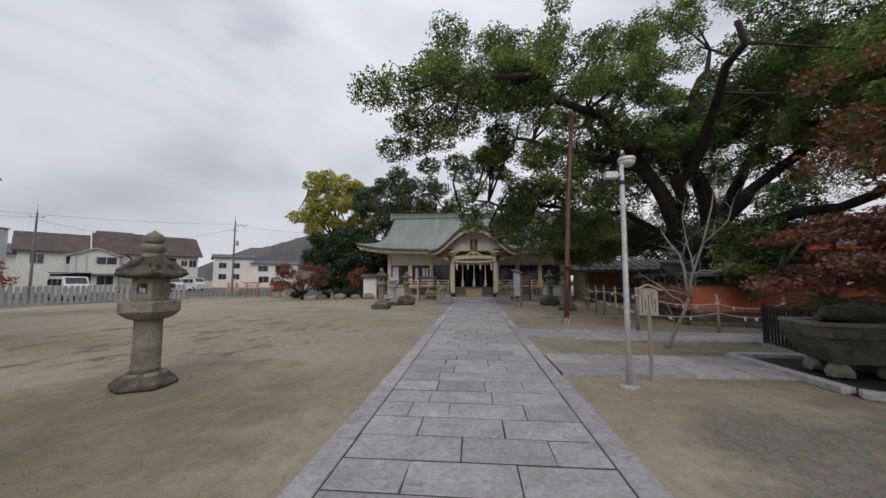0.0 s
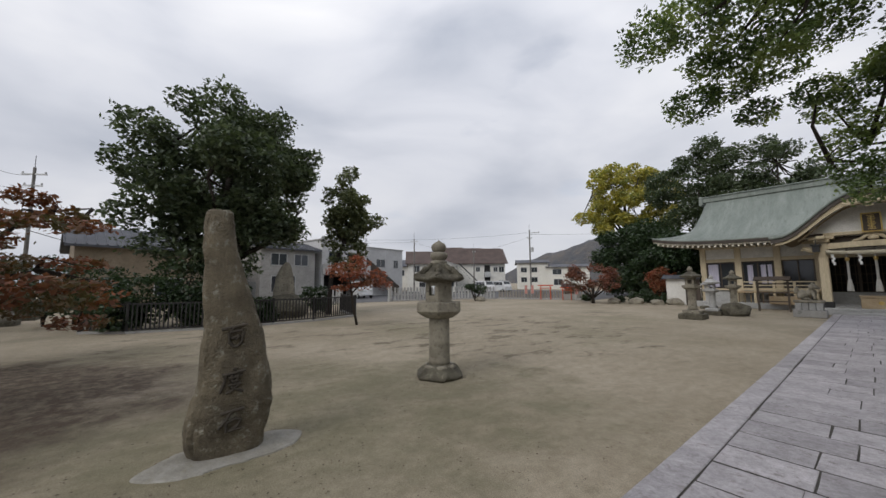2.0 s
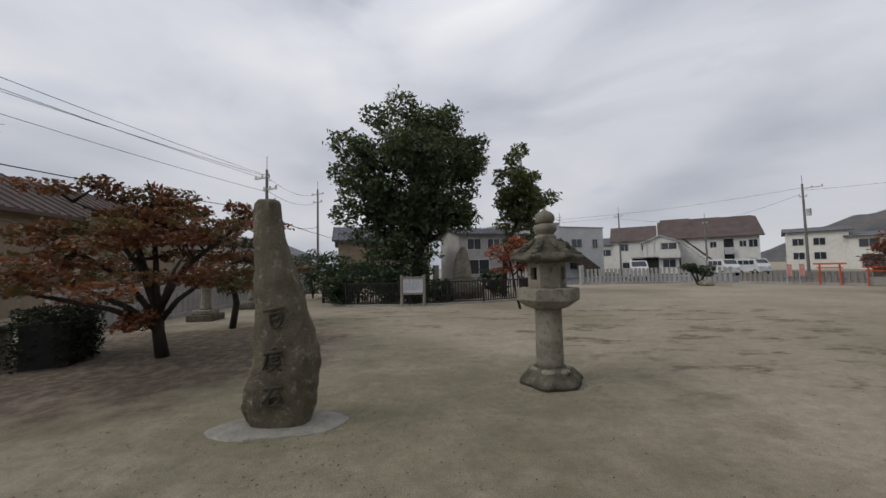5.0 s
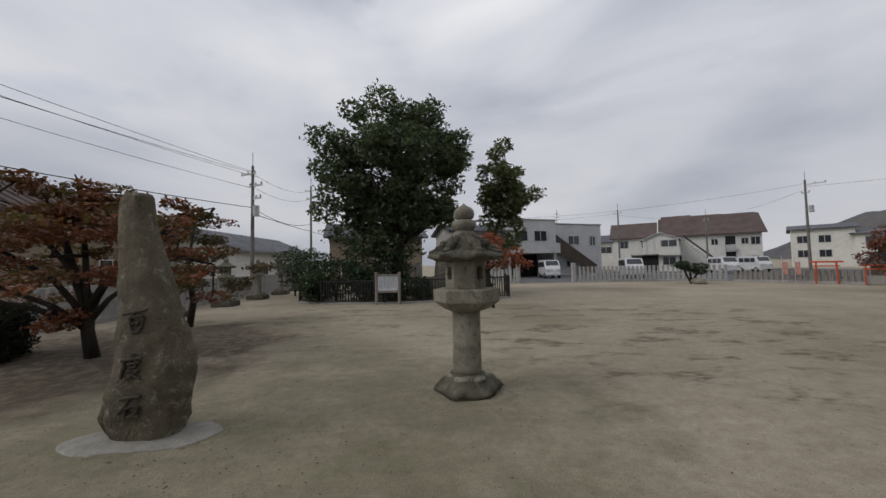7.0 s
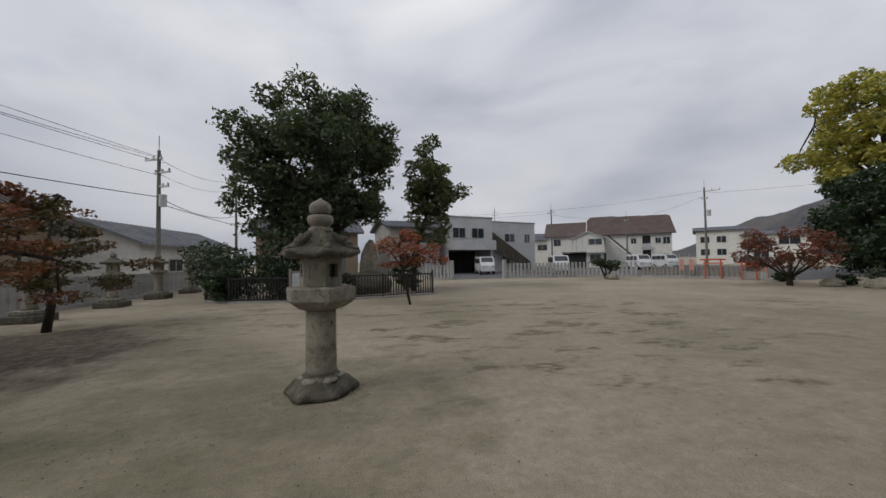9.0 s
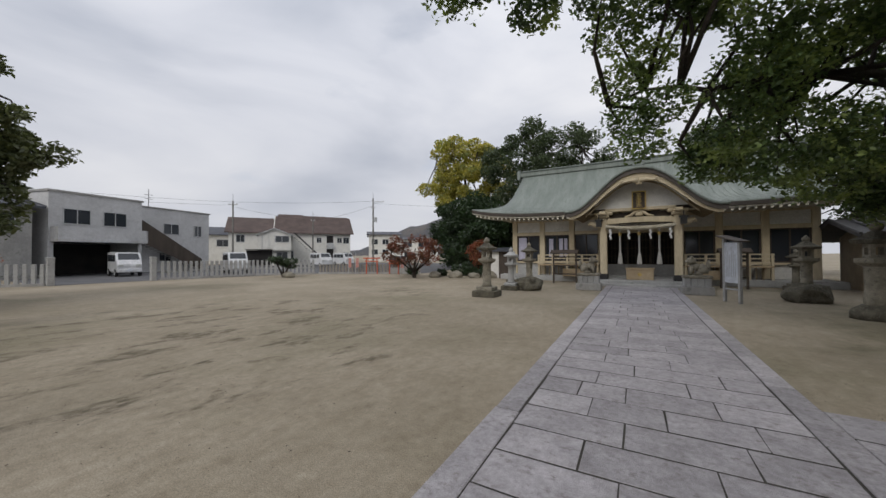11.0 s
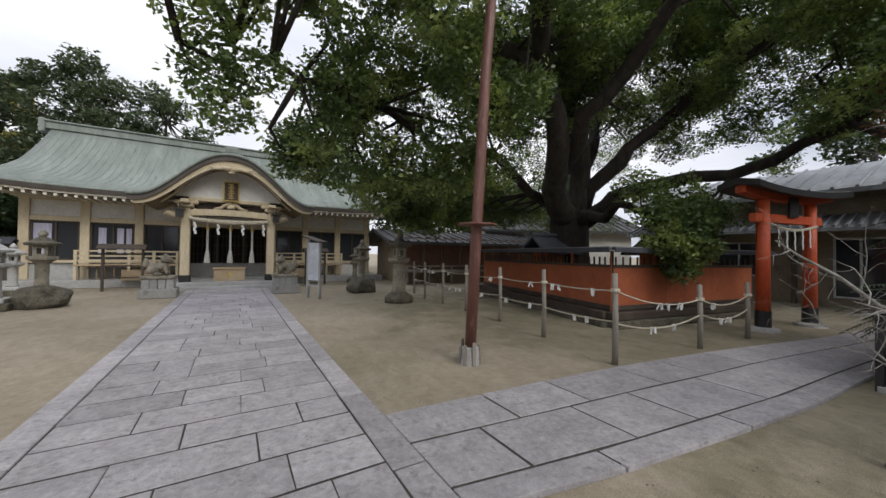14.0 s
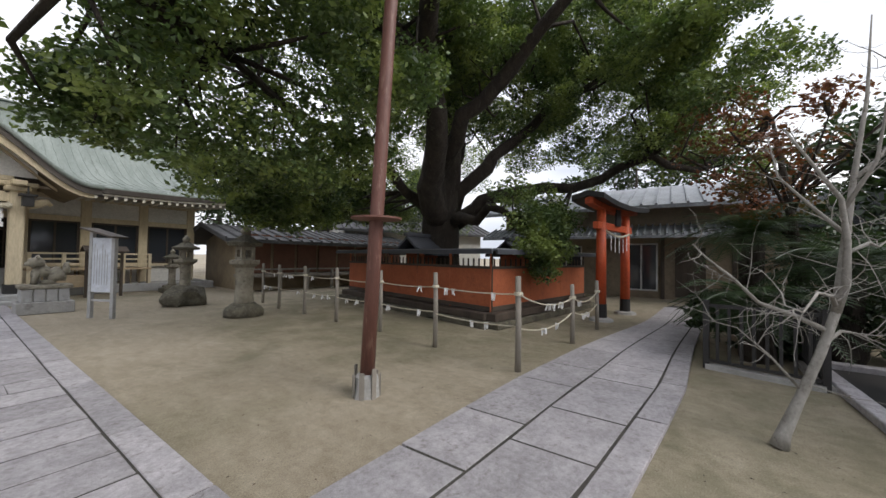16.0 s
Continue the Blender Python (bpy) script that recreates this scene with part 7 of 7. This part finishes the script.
house((-9.0, -12.5), (-25.5, -12.0), 6, 4.3, 1.9, "tan_wall", "tile_brown", "low long house with a brown tiled roof by the lane", [(2.5, 1.0, 1.8, 1.2), (7.0, 1.0, 1.8, 1.2), (11.0, 1.0, 1.6, 1.2)])
house((-27.5, -9.0), (-41.0, -8.0), 7, 3.1, 1.6, "white", "tile_grey", "long grey tiled storehouse beyond the lane fence", [(3.0, 1.0, 1.8, 1.0), (8.0, 1.0, 1.8, 1.0)])

# brown roofed apartment houses
hb, m, L = house((-54.5, 36.6), (-50.9, 41.8), 9, 5.3, 2.6, "house_white", "tile_brown", "white two storey house with a brown tiled gable", [(1.0, 3.6, 1.2, 1.2), (4.0, 3.6, 1.4, 1.2)], tiles=False)
hb, m, L = house((-50.4, 42.0), (-43.4, 51.0), 9, 5.3, 3.0, "house_white", "tile_brown", "long white apartment house with a brown tiled roof", [(5.9, 3.6, 0.8, 0.9), (9.2, 3.6, 0.8, 0.9), (10.2, 3.5, 1.0, 1.1), (5.6, 0.9, 0.8, 0.9), (10.2, 0.9, 0.9, 1.1), (0.8, 0.9, 1.6, 1.4)], tiles=False)
for x0, x1, dz in ((0.2, 3.6, 0.35), (3.8, 7.4, 0.2), (8.0, 11.2, 0.12)):
    part("raised_roof", pitched(m, x0, x1, 0.4, 8.6, 5.35 + dz, 2.95, 0.3, 0.15), "tile_brown", hb)
part("verge_board", sheet([[m @ Vector((x, -0.5, 5.1)) for x in (-0.62, -0.5)], [m @ Vector((x, 4.5, 8.3)) for x in (-0.62, -0.5)]], 0.3), "house_white", hb)
# flat near-black panel on the wall stands in for entrance shade
part("entrance_recess", boxes((7.5, -0.04, 0.1, 8.6, 0.0, 4.8), m=m), "dark", hb)
for z in (2.6, 0.1):
    part("balcony", boxes((7.5, -0.5, z, 8.6, -0.42, z + 1.0), (7.5, -0.5, z, 8.6, -0.06, z + 0.08), m=m), "galv", hb)
fl = bmesh.new()
for k in range(15):
    box(fl, 2.5 + 0.27 * k, -3.6, 4.2 - 0.27 * k, 2.8 + 0.27 * k, -2.8, 4.26 - 0.27 * k, m=m)
part("stair_flight", fl, "black", hb)
part("stair_rail", sheet([[m @ Vector((2.5, -3.65, 5.1)), m @ Vector((6.6, -3.65, 1.1))], [m @ Vector((2.5, -3.65, 4.85)), m @ Vector((6.6, -3.65, 0.85))]], 0.08, Vector((0, -1, 0))), "black", hb)
hc = thing("house", "small white two storey house with a pale canopy and outside stair", "house")
mc = m @ Matrix.Translation((-2.4, -3.9, 0))
part("wall", boxes((0, 0, 0, 4.4, 3.6, 4.7), m=mc), "house_white", hc)
part("roof", pitched(mc, 0, 4.4, 0, 3.6, 4.7, 0.95, 0.35, 0.12, "y"), "galv", hc)
gable_walls(hc, mc, 0, 4.4, 0, 3.6, 4.7, 0.95, "house_white", "y")
part("balcony", boxes((2.0, -0.95, 2.4, 4.5, -0.87, 3.4), (2.0, -0.95, 2.3, 4.5, 0, 2.42), (4.42, -0.87, 2.42, 4.5, 0, 3.4), m=mc), "house_white", hc)
part("carport_roof", boxes((-1.6, -0.8, 2.35, 2.0, 0, 2.45), m=mc), "black", hc)
# flat near-black panel on the wall stands in for carport shade
part("carport_recess", boxes((-1.5, -0.05, 0.05, 1.9, -0.01, 2.3), m=mc), "dark", hc)
for k in range(3):
    part("drainpipe", boxes((0.5 + 0.9 * k, -0.08, 2.5, 0.56 + 0.9 * k, -0.02, 4.6), m=mc), "galv", hc)
windows(hc, mc, [(2.2, 3.5, 2.0, 1.0), (2.4, 0.9, 1.6, 1.2)])
# white blocks further off
for P, Q, d, h, rows, lab, rise in (((-52.8, 66.5), (-47.6, 71.0), 9, 6.3, [(0.6, 3.9, 1.4, 1.2), (3.0, 3.9, 1.4, 1.2), (0.6, 1.6, 1.4, 1.2), (3.0, 1.6, 1.4, 1.2)], "white three level block with small windows", 0.8), ((-47.4, 70.5), (-40.0, 75.5), 10, 5.2, [(1.0, 3.3, 2.0, 1.3), (4.4, 3.2, 2.6, 1.5), (1.2, 0.9, 2.0, 1.4)], "wide white house with a dark low roof", 0.7), ((-30.0, 84.0), (-16.0, 88.0), 10, 6.5, [(2, 3.5, 2, 1.4), (7, 3.5, 2, 1.4)], "white house beyond the yellow tree", 1.5), ((-70.0, 34.0), (-62.0, 52.0), 10, 5.5, [(3, 3.2, 2, 1.3), (8, 3.2, 2, 1.3)], "distant pale house behind the apartments", 1.6)):
    house(P, Q, d, h, rise, "house_white", "tile_dark", lab, rows, tiles=False)

# shrine buildings on the right
ob, m, L = house((7.6, 24.6), (16.5, 23.6), 5, 2.3, 0.65, "cream_shaded", "roof_dark", "long reddish timber shrine annex under the trees", [], over=0.9)
for k in range(8):
    part("board_panel", boxes((0.2 + 1.1 * k, -0.08, 0.75, 1.15 + 1.1 * k, -0.02, 2.45), m=m), "board_brown", ob, "faded red brown boards")
part("floor_beam", boxes((-0.3, -0.9, 0.62, L, 0.0, 0.74), m=m), "wood_grey", ob)
for k in range(8):
    part("post", boxes((0.0 + 1.25 * k, -0.86, 0, 0.1 + 1.25 * k, -0.76, 0.95), m=m), "wood_grey", ob)
part("rail", boxes((-0.3, -0.86, 0.92, L, -0.78, 0.98), m=m), "wood_grey", ob)

of, m, L = house((17.2, 16.8), (17.4, 7.4), 8, 3.9, 1.5, "tan_wall", "tile_silver", "shrine office with a grey ribbed tile roof", [(2.4, 0.9, 1.4, 1.3), (5.6, 0.3, 1.2, 2.0)], over=1.0)
part("lower_roof", sheet([[m @ Vector((x, -1.5, 2.55)) for x in (-0.6, L + 0.6)], [m @ Vector((x, 0.02, 3.05)) for x in (-0.6, L + 0.6)]], 0.1), "tile_silver", of)
bm = bmesh.new()
for k in range(42):
    x = -0.55 + (L + 1.1) * k / 41
    tube(bm, [m @ Vector((x, -1.5, 2.6)), m @ Vector((x, 0.0, 3.1))], 0.045, 5)
part("tile_ridge", bm, "tile_silver", of)
for x0, x1 in ((0.6, 1.8), (7.4, 8.4)):
    part("door", boxes((x0, -0.06, 0.1, x1, 0.0, 2.1), m=m), "wood_dark", of)
for k in range(5):
    part("column", boxes((2.3 * k, -0.12, 0, 2.3 * k + 0.14, -0.01, 3.0), m=m), "wood_dark", of)
house((17.3, 7.0), (16.2, 1.0), 7, 3.0, 1.3, "tan_wall", "tile_dark", "low tan outbuilding behind the palms", [(1.2, 0.9, 1.2, 1.0)], over=0.7)
house((15.0, 27.0), (24.0, 22.0), 7, 3.4, 1.5, "white", "roof_dark", "white walled house beyond the enclosure", [(2.2, 1.0, 1.6, 1.2)], over=0.7)

t = thing("roof_aerial", "thin television aerial standing on the brown tiled roof", "aerial", (-16.5, -15.2, 5.9))
part("mast", rods(((0, 0, 0), (0, 0, 2.6), 0.025), seg=6), "black", t)
for z, w in ((2.5, 0.8), (2.1, 0.65), (1.7, 0.5)):
    part("crossbar", rods(((-w, 0, z), (w, 0, z), 0.012), ((-w, -0.3, z), (-w, 0.3, z), 0.01), ((w, -0.3, z), (w, 0.3, z), 0.01), ((0, -0.4, z), (0, 0.4, z), 0.01), seg=5), "black", t)

# small shrine roofs inside the enclosure
for x, y, s in ((8.9, 15.9, 1.0), (12.2, 14.2, 1.1)):
    t = thing("little_shrine", "small dark roofed wooden shrine inside the enclosure", "shrine", (x, y, 0), group="little shrines")
    part("stone_base", boxes((-0.5 * s, -0.5 * s, 0, 0.5 * s, 0.5 * s, 0.6), bevel=0.02), "stone_dark", t)
    part("body", boxes((-0.35 * s, -0.35 * s, 0.6, 0.35 * s, 0.35 * s, 1.7)), "vermilion_dull", t)
    part("roof", sheet([[Vector((sx * 0.75 * s, sy * 0.7 * s, z)) for sx in (-1, 1)] for sy, z in ((-1, 1.7), (-0.5, 1.88), (0, 2.2), (0.5, 1.88), (1, 1.7))], 0.08), "tile_dark", t)
    part("ridge", boxes((-0.8 * s, -0.07, 2.2, 0.8 * s, 0.07, 2.3)), "tile_dark", t)

# white storehouse and wall at the hall's left
t = thing("white_gate_wall", "small white plaster wall with a tiled top beside the hall", "wall")
part("wall_panel", boxes((-9.1, 28.0, 0, -8.0, 28.2, 1.75)), "white", t)
part("dark_gate", boxes((-8.0, 28.05, 0, -7.2, 28.15, 1.75)), "wood_dark", t)
part("tile_top", sheet([[Vector((-9.3, y, z)), Vector((-7.1, y, z))] for y, z in ((27.75, 1.78), (28.1, 2.0), (28.45, 1.78))], 0.06), "tile_dark", t)

# red torii and banners of the little shrine by the fence
for i, (x, y, s) in enumerate(((-18.9, 28.2, 0.72), (-17.2, 28.9, 0.6))):
    t = thing("small_red_torii", "small bright red torii in front of garden rocks", "torii gate", (x, y, 0), 38, "small red torii")
    for sx in (-0.6, 0.6):
        part("pillar", rods(((sx * s, 0, 0), (sx * s * 0.93, 0, 1.75 * s), 0.06 * s)), "vermilion", t)
    part("lintel", boxes((-0.95 * s, -0.07, 1.72 * s, 0.95 * s, 0.07, 1.86 * s)), "vermilion", t)
    part("tie_beam", boxes((-0.75 * s, -0.05, 1.4 * s, 0.75 * s, 0.05, 1.5 * s)), "vermilion", t)
t = thing("small_shrine", "little stone shrine with a dark roof near the red torii", "shrine", (-17.4, 29.6, 0), 38)
part("stone_base", boxes((-0.6, -0.5, 0, 0.6, 0.5, 0.5), bevel=0.03), "concrete", t)
part("body", boxes((-0.4, -0.3, 0.5, 0.4, 0.3, 1.1)), "wood_grey", t)
part("roof", sheet([[Vector((-0.65, y, z)), Vector((0.65, y, z))] for y, z in ((-0.5, 1.1), (0, 1.45), (0.5, 1.1))], 0.06), "tile_dark", t)
for x, y in ((-20.3, 27.0), (-19.9, 27.4), (-15.9, 28.0)):
    t = thing("red_banner", "narrow red and white banner on a thin pole", "banner", (x, y, 0), 30, "banners")
    part("pole", rods(((0, 0, 0), (0, 0, 1.7), 0.015)), "galv", t)
    part("cloth", boxes((0.015, -0.004, 0.55, 0.24, 0.004, 1.3)), "red_cloth", t)


def utility_pole(x, y, h, label, arms=((0.9, 0), (0.75, 0)), turn=0.0, box_=False):
    t = thing("utility_pole", label, "utility pole", (x, y, 0), turn, "utility poles")
    part("pole", rods(((0, 0, 0), (0, 0, h), 0.14, 0.085), seg=14), "pole_grey", t)
    for k, (w, o) in enumerate(arms):
        z = h - 0.5 - 0.85 * k
        part("crossarm", boxes((o - w, -0.05, z - 0.05, o + w, 0.05, z + 0.05)), "galv", t)
        for q in (-0.9, 0, 0.9):
            part("insulator", turned((0.03, z + 0.05), (0.06, z + 0.09), (0.04, z + 0.2), seg=8, at=(o + q * w, 0, 0)), "pale_stone", t)
    if box_:
        part("transformer", rods(((0.35, 0, h - 3.4), (0.35, 0, h - 2.7), 0.2), seg=14), "galv", t)
    part("top_rod", rods(((0, 0, h), (0, 0, h + 0.9), 0.02), seg=6), "black", t)
    return t


utility_pole(-24.3, -6.4, 8.4, "concrete utility pole with crossarms beside the lane", ((0.7, -0.45), (0.62, 0.3), (0.45, 0.35)), 60, True)
utility_pole(-38.0, -6.6, 10.2, "distant concrete utility pole along the lane", ((0.8, 0), (0.6, 0)), 60)
utility_pole(-48.0, 33.6, 9.0, "slim utility pole in front of the houses", ((0.6, 0),), 30)
utility_pole(-44.4, 43.9, 7.5, "short utility pole by the white apartments", ((0.3, 0),), 30)
utility_pole(-32.8, 44.6, 9.6, "utility pole with a bracket near the yellow tree", ((0.8, 0.7), (0.3, 0)), 30, True)
utility_pole(-38.0, -30.0, 9.0, "utility pole seen beyond the lane roofs", ((0.7, 0),), 20)

for i, (a, b, drop) in enumerate((((-24.3, -6.4, 8.0), (6, -18, 10.2), 0.5), ((-24.0, -6.6, 7.95), (6, -19, 9.4), 0.5), ((-24.5, -6.2, 7.7), (6, -16, 8.8), 0.5), ((-24.3, -6.4, 6.9), (-8.6, -17.0, 9.0), 0.25), ((-8.6, -17.0, 9.0), (8, -22, 6.5), 0.2), ((-24.3, -6.4, 5.6), (2, -16, 5.9), 0.4), ((-24.3, -6.4, 7.9), (-38.0, -6.6, 9.7), 0.6), ((-24.3, -6.4, 7.0), (-38.0, -6.6, 8.85), 0.6), ((-24.3, -6.4, 5.6), (-38.0, -6.6, 6.2), 0.6), ((-24.3, -6.4, 5.2), (-52, 0, 5.0), 0.6), ((-48.0, 33.6, 8.2), (-44.4, 43.9, 7.0), 0.2), ((-44.4, 43.9, 7.0), (-32.8, 44.6, 8.6), 0.3), ((-32.8, 44.6, 8.9), (-12, 62, 9.5), 0.5), ((-48.0, 33.6, 8.4), (-56, 2, 8.0), 0.5), ((-32.8, 44.6, 9.2), (-50, 20, 8.2), 0.6))):
    bm = bmesh.new()
    tube(bm, sag(a, b, drop, 14), 0.012 if i not in (5, 8, 9) else 0.022, 5)
    tagged(part("overhead_cable", bm, "black", None, "thin black overhead cable between utility poles"), "", "cable", "overhead cables")


def kei_van(x, y, turn, label):
    t = thing("white_van", label, "van", (x, y, 0), turn, "parked vehicles")
    prof = [(-1.65, 0.32), (-1.68, 0.9), (-1.45, 1.25), (-1.05, 1.82), (1.5, 1.86), (1.66, 1.7), (1.68, 0.35)]
    bm = bmesh.new()
    a = [bm.verts.new((px, -0.72, pz)) for px, pz in prof]
    b = [bm.verts.new((px, 0.72, pz)) for px, pz in prof]
    bm.faces.new(a)
    bm.faces.new(b[::-1])
    for k in range(len(prof)):
        j = (k + 1) % len(prof)
        bm.faces.new((a[k], a[j], b[j], b[k]))
    bmesh.ops.bevel(bm, geom=bm.edges[:], offset=0.05, segments=2, affect="EDGES")
    part("body", bm, "car_white", t)
    part("windscreen", sheet([[Vector((-1.42, -0.62, 1.28)), Vector((-1.42, 0.62, 1.28))], [Vector((-1.1, -0.58, 1.74)), Vector((-1.1, 0.58, 1.74))]], 0.02, Vector((1, 0, -0.6))), "glass", t)
    for sy in (-1, 1):
        for x0, x1 in ((-1.0, -0.35), (-0.25, 0.6), (0.7, 1.45)):
            part("side_window", boxes((x0, sy * 0.715, 1.15, x1, sy * 0.735, 1.65)), "glass", t)
        part("headlight", boxes((-1.71, sy * 0.5 - 0.13, 0.75, -1.64, sy * 0.5 + 0.13, 0.92), bevel=0.01), "lamp_glass", t)
        for wx in (-1.15, 1.15):
            w = part("wheel", rods(((wx, sy * 0.62, 0.28), (wx, sy * 0.76, 0.28), 0.28), seg=20), "tyre", t)
            part("rim", rods(((wx, sy * 0.74, 0.28), (wx, sy * 0.775, 0.28), 0.16), seg=14), "galv", w)
    part("bumper", boxes((-1.74, -0.7, 0.34, -1.64, 0.7, 0.58), bevel=0.02), "car_white", t)
    part("number_plate", boxes((-1.76, -0.16, 0.42, -1.74, 0.16, 0.56)), "board", t)
    return t


kei_van(-35.2, 18.0, -188, "small white van parked at the grey building's garage")
kei_van(-31.6, 24.5, 160, "white van behind the picket fence")
kei_van(-36.5, 38.5, 165, "white van parked beyond the picket fence")
kei_van(-39.0, 45.0, 170, "white car parked by the apartments")
lot = tagged(part("parking_lot", flat_poly([(-60, 12), (-27, 12.2), (-26.9, 17), (-24, 26.6), (-15.5, 31), (-20, 60), (-60, 60)], 0.002, 0.01), "asphalt"), "asphalt parking lot and street beyond the fence", "road", "", "structure")

# wooded hill on the horizon
rows = []
for i in range(150):
    x = -620 + 640 * i / 149
    rid = 8 + 52 * math.exp(-((x + 300) / 95) ** 2) + 26 * math.exp(-((x + 410) / 60) ** 2) + 34 * math.exp(-((x + 190) / 110) ** 2) + 5 * noise.noise(Vector((x * 0.03, 0, 0))) + 2.2 * noise.noise(Vector((x * 0.13, 4, 0)))
    rows.append([Vector((x, 480 + 30 * k - 0.35 * x * 0, rid * (0, 0.5, 0.85, 1.0, 0.9, 0.5)[k] + 2.0 * noise.noise(Vector((x * 0.06, k * 1.3, 2))))) for k in range(6)])
tagged(part("distant_hill", sheet(rows), "hill", None, "", True), "low wooded hill on the horizon", "hill", "", "backdrop")


# ---- litter on the sand ----
def litter():
    rng = np.random.default_rng(8)
    bm_v, bm_f = [], []
    spots = [(-7.4, -2.0, 2.6, 2600), (-6.5, 4.5, 5.5, 1500), (5.5, 12.5, 3.6, 500), (3.2, 6.4, 2.2, 600), (4.5, 3.2, 2.2, 900), (-4.5, 2.0, 2.6, 900), (-12.8, 7.0, 1.5, 200), (-4.88, 4.87, 0.6, 260), (-8.5, 9.8, 4.0, 900)]
    for x, y, r, n in spots:
        for _ in range(n):
            px, py = x + rng.normal() * r * 0.6, y + rng.normal() * r * 0.6
            if abs(px) < 1.5:
                continue
            a, s = rng.uniform(0, 6.28), rng.uniform(0.006, 0.017)
            c, d = math.cos(a) * s, math.sin(a) * s
            k = len(bm_v)
            bm_v += [(px - c, py - d, 0.004), (px + d * 0.5, py - c * 0.5, 0.004 + s * 0.3), (px + c, py + d, 0.005), (px - d * 0.5, py + c * 0.5, 0.004 + s * 0.15)]
            bm_f.append((k, k + 1, k + 2, k + 3))
    me = bpy.data.meshes.new("fallen_leaves")
    me.from_pydata(bm_v, [], bm_f)
    return tagged(mesh_ob("fallen_leaves", me, "dead"), "small brown fallen leaves scattered over the sand", "leaf litter", "", "stuff")


litter()


# ---- paving slabs ----
def slab_mesh(w, l, rnd):
    bm = bmesh.new()
    bmesh.ops.create_cube(bm, size=1)
    for v in bm.verts:
        v.co = Vector((v.co.x * w, v.co.y * l, 0.022 + v.co.z * 0.044))
    top = [e for e in bm.edges if all(v.co.z > 0.03 for v in e.verts)]
    bmesh.ops.bevel(bm, geom=top, offset=0.005, segments=1, affect="EDGES")
    for v in bm.verts:
        v.co += Vector((rnd.uniform(-1, 1), rnd.uniform(-1, 1), 0)) * 0.006
    me = bpy.data.meshes.new("slab")
    bm.to_mesh(me)
    bm.free()
    me.materials.append(M["slab"])
    return me


def pave():
    rnd = random.Random(4)
    COURSE = 0.462
    y = 9.96 - COURSE * 30
    row = 0
    while y < 24.4:
        l = COURSE
        base = [-0.59, 0.29] if row % 2 == 0 else [-0.31, 0.52]
        if row % 7 == 3:
            base = [-0.74, -0.3, 0.51]
        if row % 9 == 6:
            base = [-0.12, 0.72]
        if row % 11 == 8:
            base = [-0.5, 0.12, 0.7]
        xs = [-1.13] + [b + rnd.uniform(-0.07, 0.07) for b in base] + [1.13]
        for a, b in zip(xs, xs[1:]):
            ob = mesh_ob("slab", slab_mesh(b - a - 0.011, l - 0.023, rnd), None, PATH_BASE)
            ob.location = ((a + b) / 2, y + l / 2 + rnd.uniform(-0.002, 0.002), rnd.uniform(-0.0015, 0.003))
            ob.rotation_euler = (rnd.uniform(-0.0012, 0.0012), rnd.uniform(-0.0012, 0.0012), rnd.uniform(-0.003, 0.003))
        y += l
        row += 1
    for sgn in (-1, 1):
        y = -3.9
        while y < 24.5:
            l = rnd.uniform(1.3, 1.9)
            l = min(l, 24.6 - y)
            ob = mesh_ob("kerb_stone", slab_mesh(0.24, l - 0.018, rnd), None, PATH_BASE)
            ob.location = (sgn * 1.262, y + l / 2, 0.006)
            y += l
    # side path: courses follow its bend
    def quad_slab(name, x0, x1, f0, f1, gap=0.014):
        pts = []
        for x, f in ((x0 + gap, f0), (x1 - gap, f0), (x1 - gap, f1), (x0 + gap, f1)):
            lo, hi = edge_at(SIDE_LOW, x), edge_at(SIDE_TOP, x)
            edge = -0.4 if f in (0.0, 1.0) else 1.0
            pts.append((x, lo + (hi - lo) * f + (gap if f == f0 else -gap) * edge))
        cx, cy = sum(q[0] for q in pts) / 4, sum(q[1] for q in pts) / 4
        bm = flat_poly([(a - cx, b - cy) for a, b in pts], 0.0, 0.044)
        bmesh.ops.bevel(bm, geom=[e for e in bm.edges if all(v.co.z > 0.03 for v in e.verts)], offset=0.005, segments=1, affect="EDGES")
        ob = part(name, bm, "slab", SIDE_BASE)
        ob.location = (cx, cy, rnd.uniform(-0.0015, 0.003))

    for f0, f1, start in ((0.0, 0.16, 0.0), (0.16, 0.6, 0.3), (0.6, 1.0, 0.75)):
        x = 1.384
        first = True
        while x < 13.9:
            l = rnd.uniform(0.8, 1.25) if f0 else rnd.uniform(1.2, 1.6)
            if first and start:
                l = start + 0.35
            first = False
            x1 = min(x + l, 14.4)
            quad_slab("slab" if f0 else "kerb_stone", x, x1, f0, f1)
            x = x1
    for (ya, yb), xs in (((5.93, 6.66), (1.42, 2.5, 3.5, 4.4, 5.25)), ((6.67, 7.41), (1.42, 2.1, 3.1, 4.0, 5.25))):
        for a, b in zip(xs, xs[1:]):
            ob = mesh_ob("slab", slab_mesh(b - a - 0.012, yb - ya - 0.006, rnd), None, BASIN_BASE)
            ob.location = ((a + b) / 2, (ya + yb) / 2, rnd.uniform(-0.0015, 0.003))


pave()
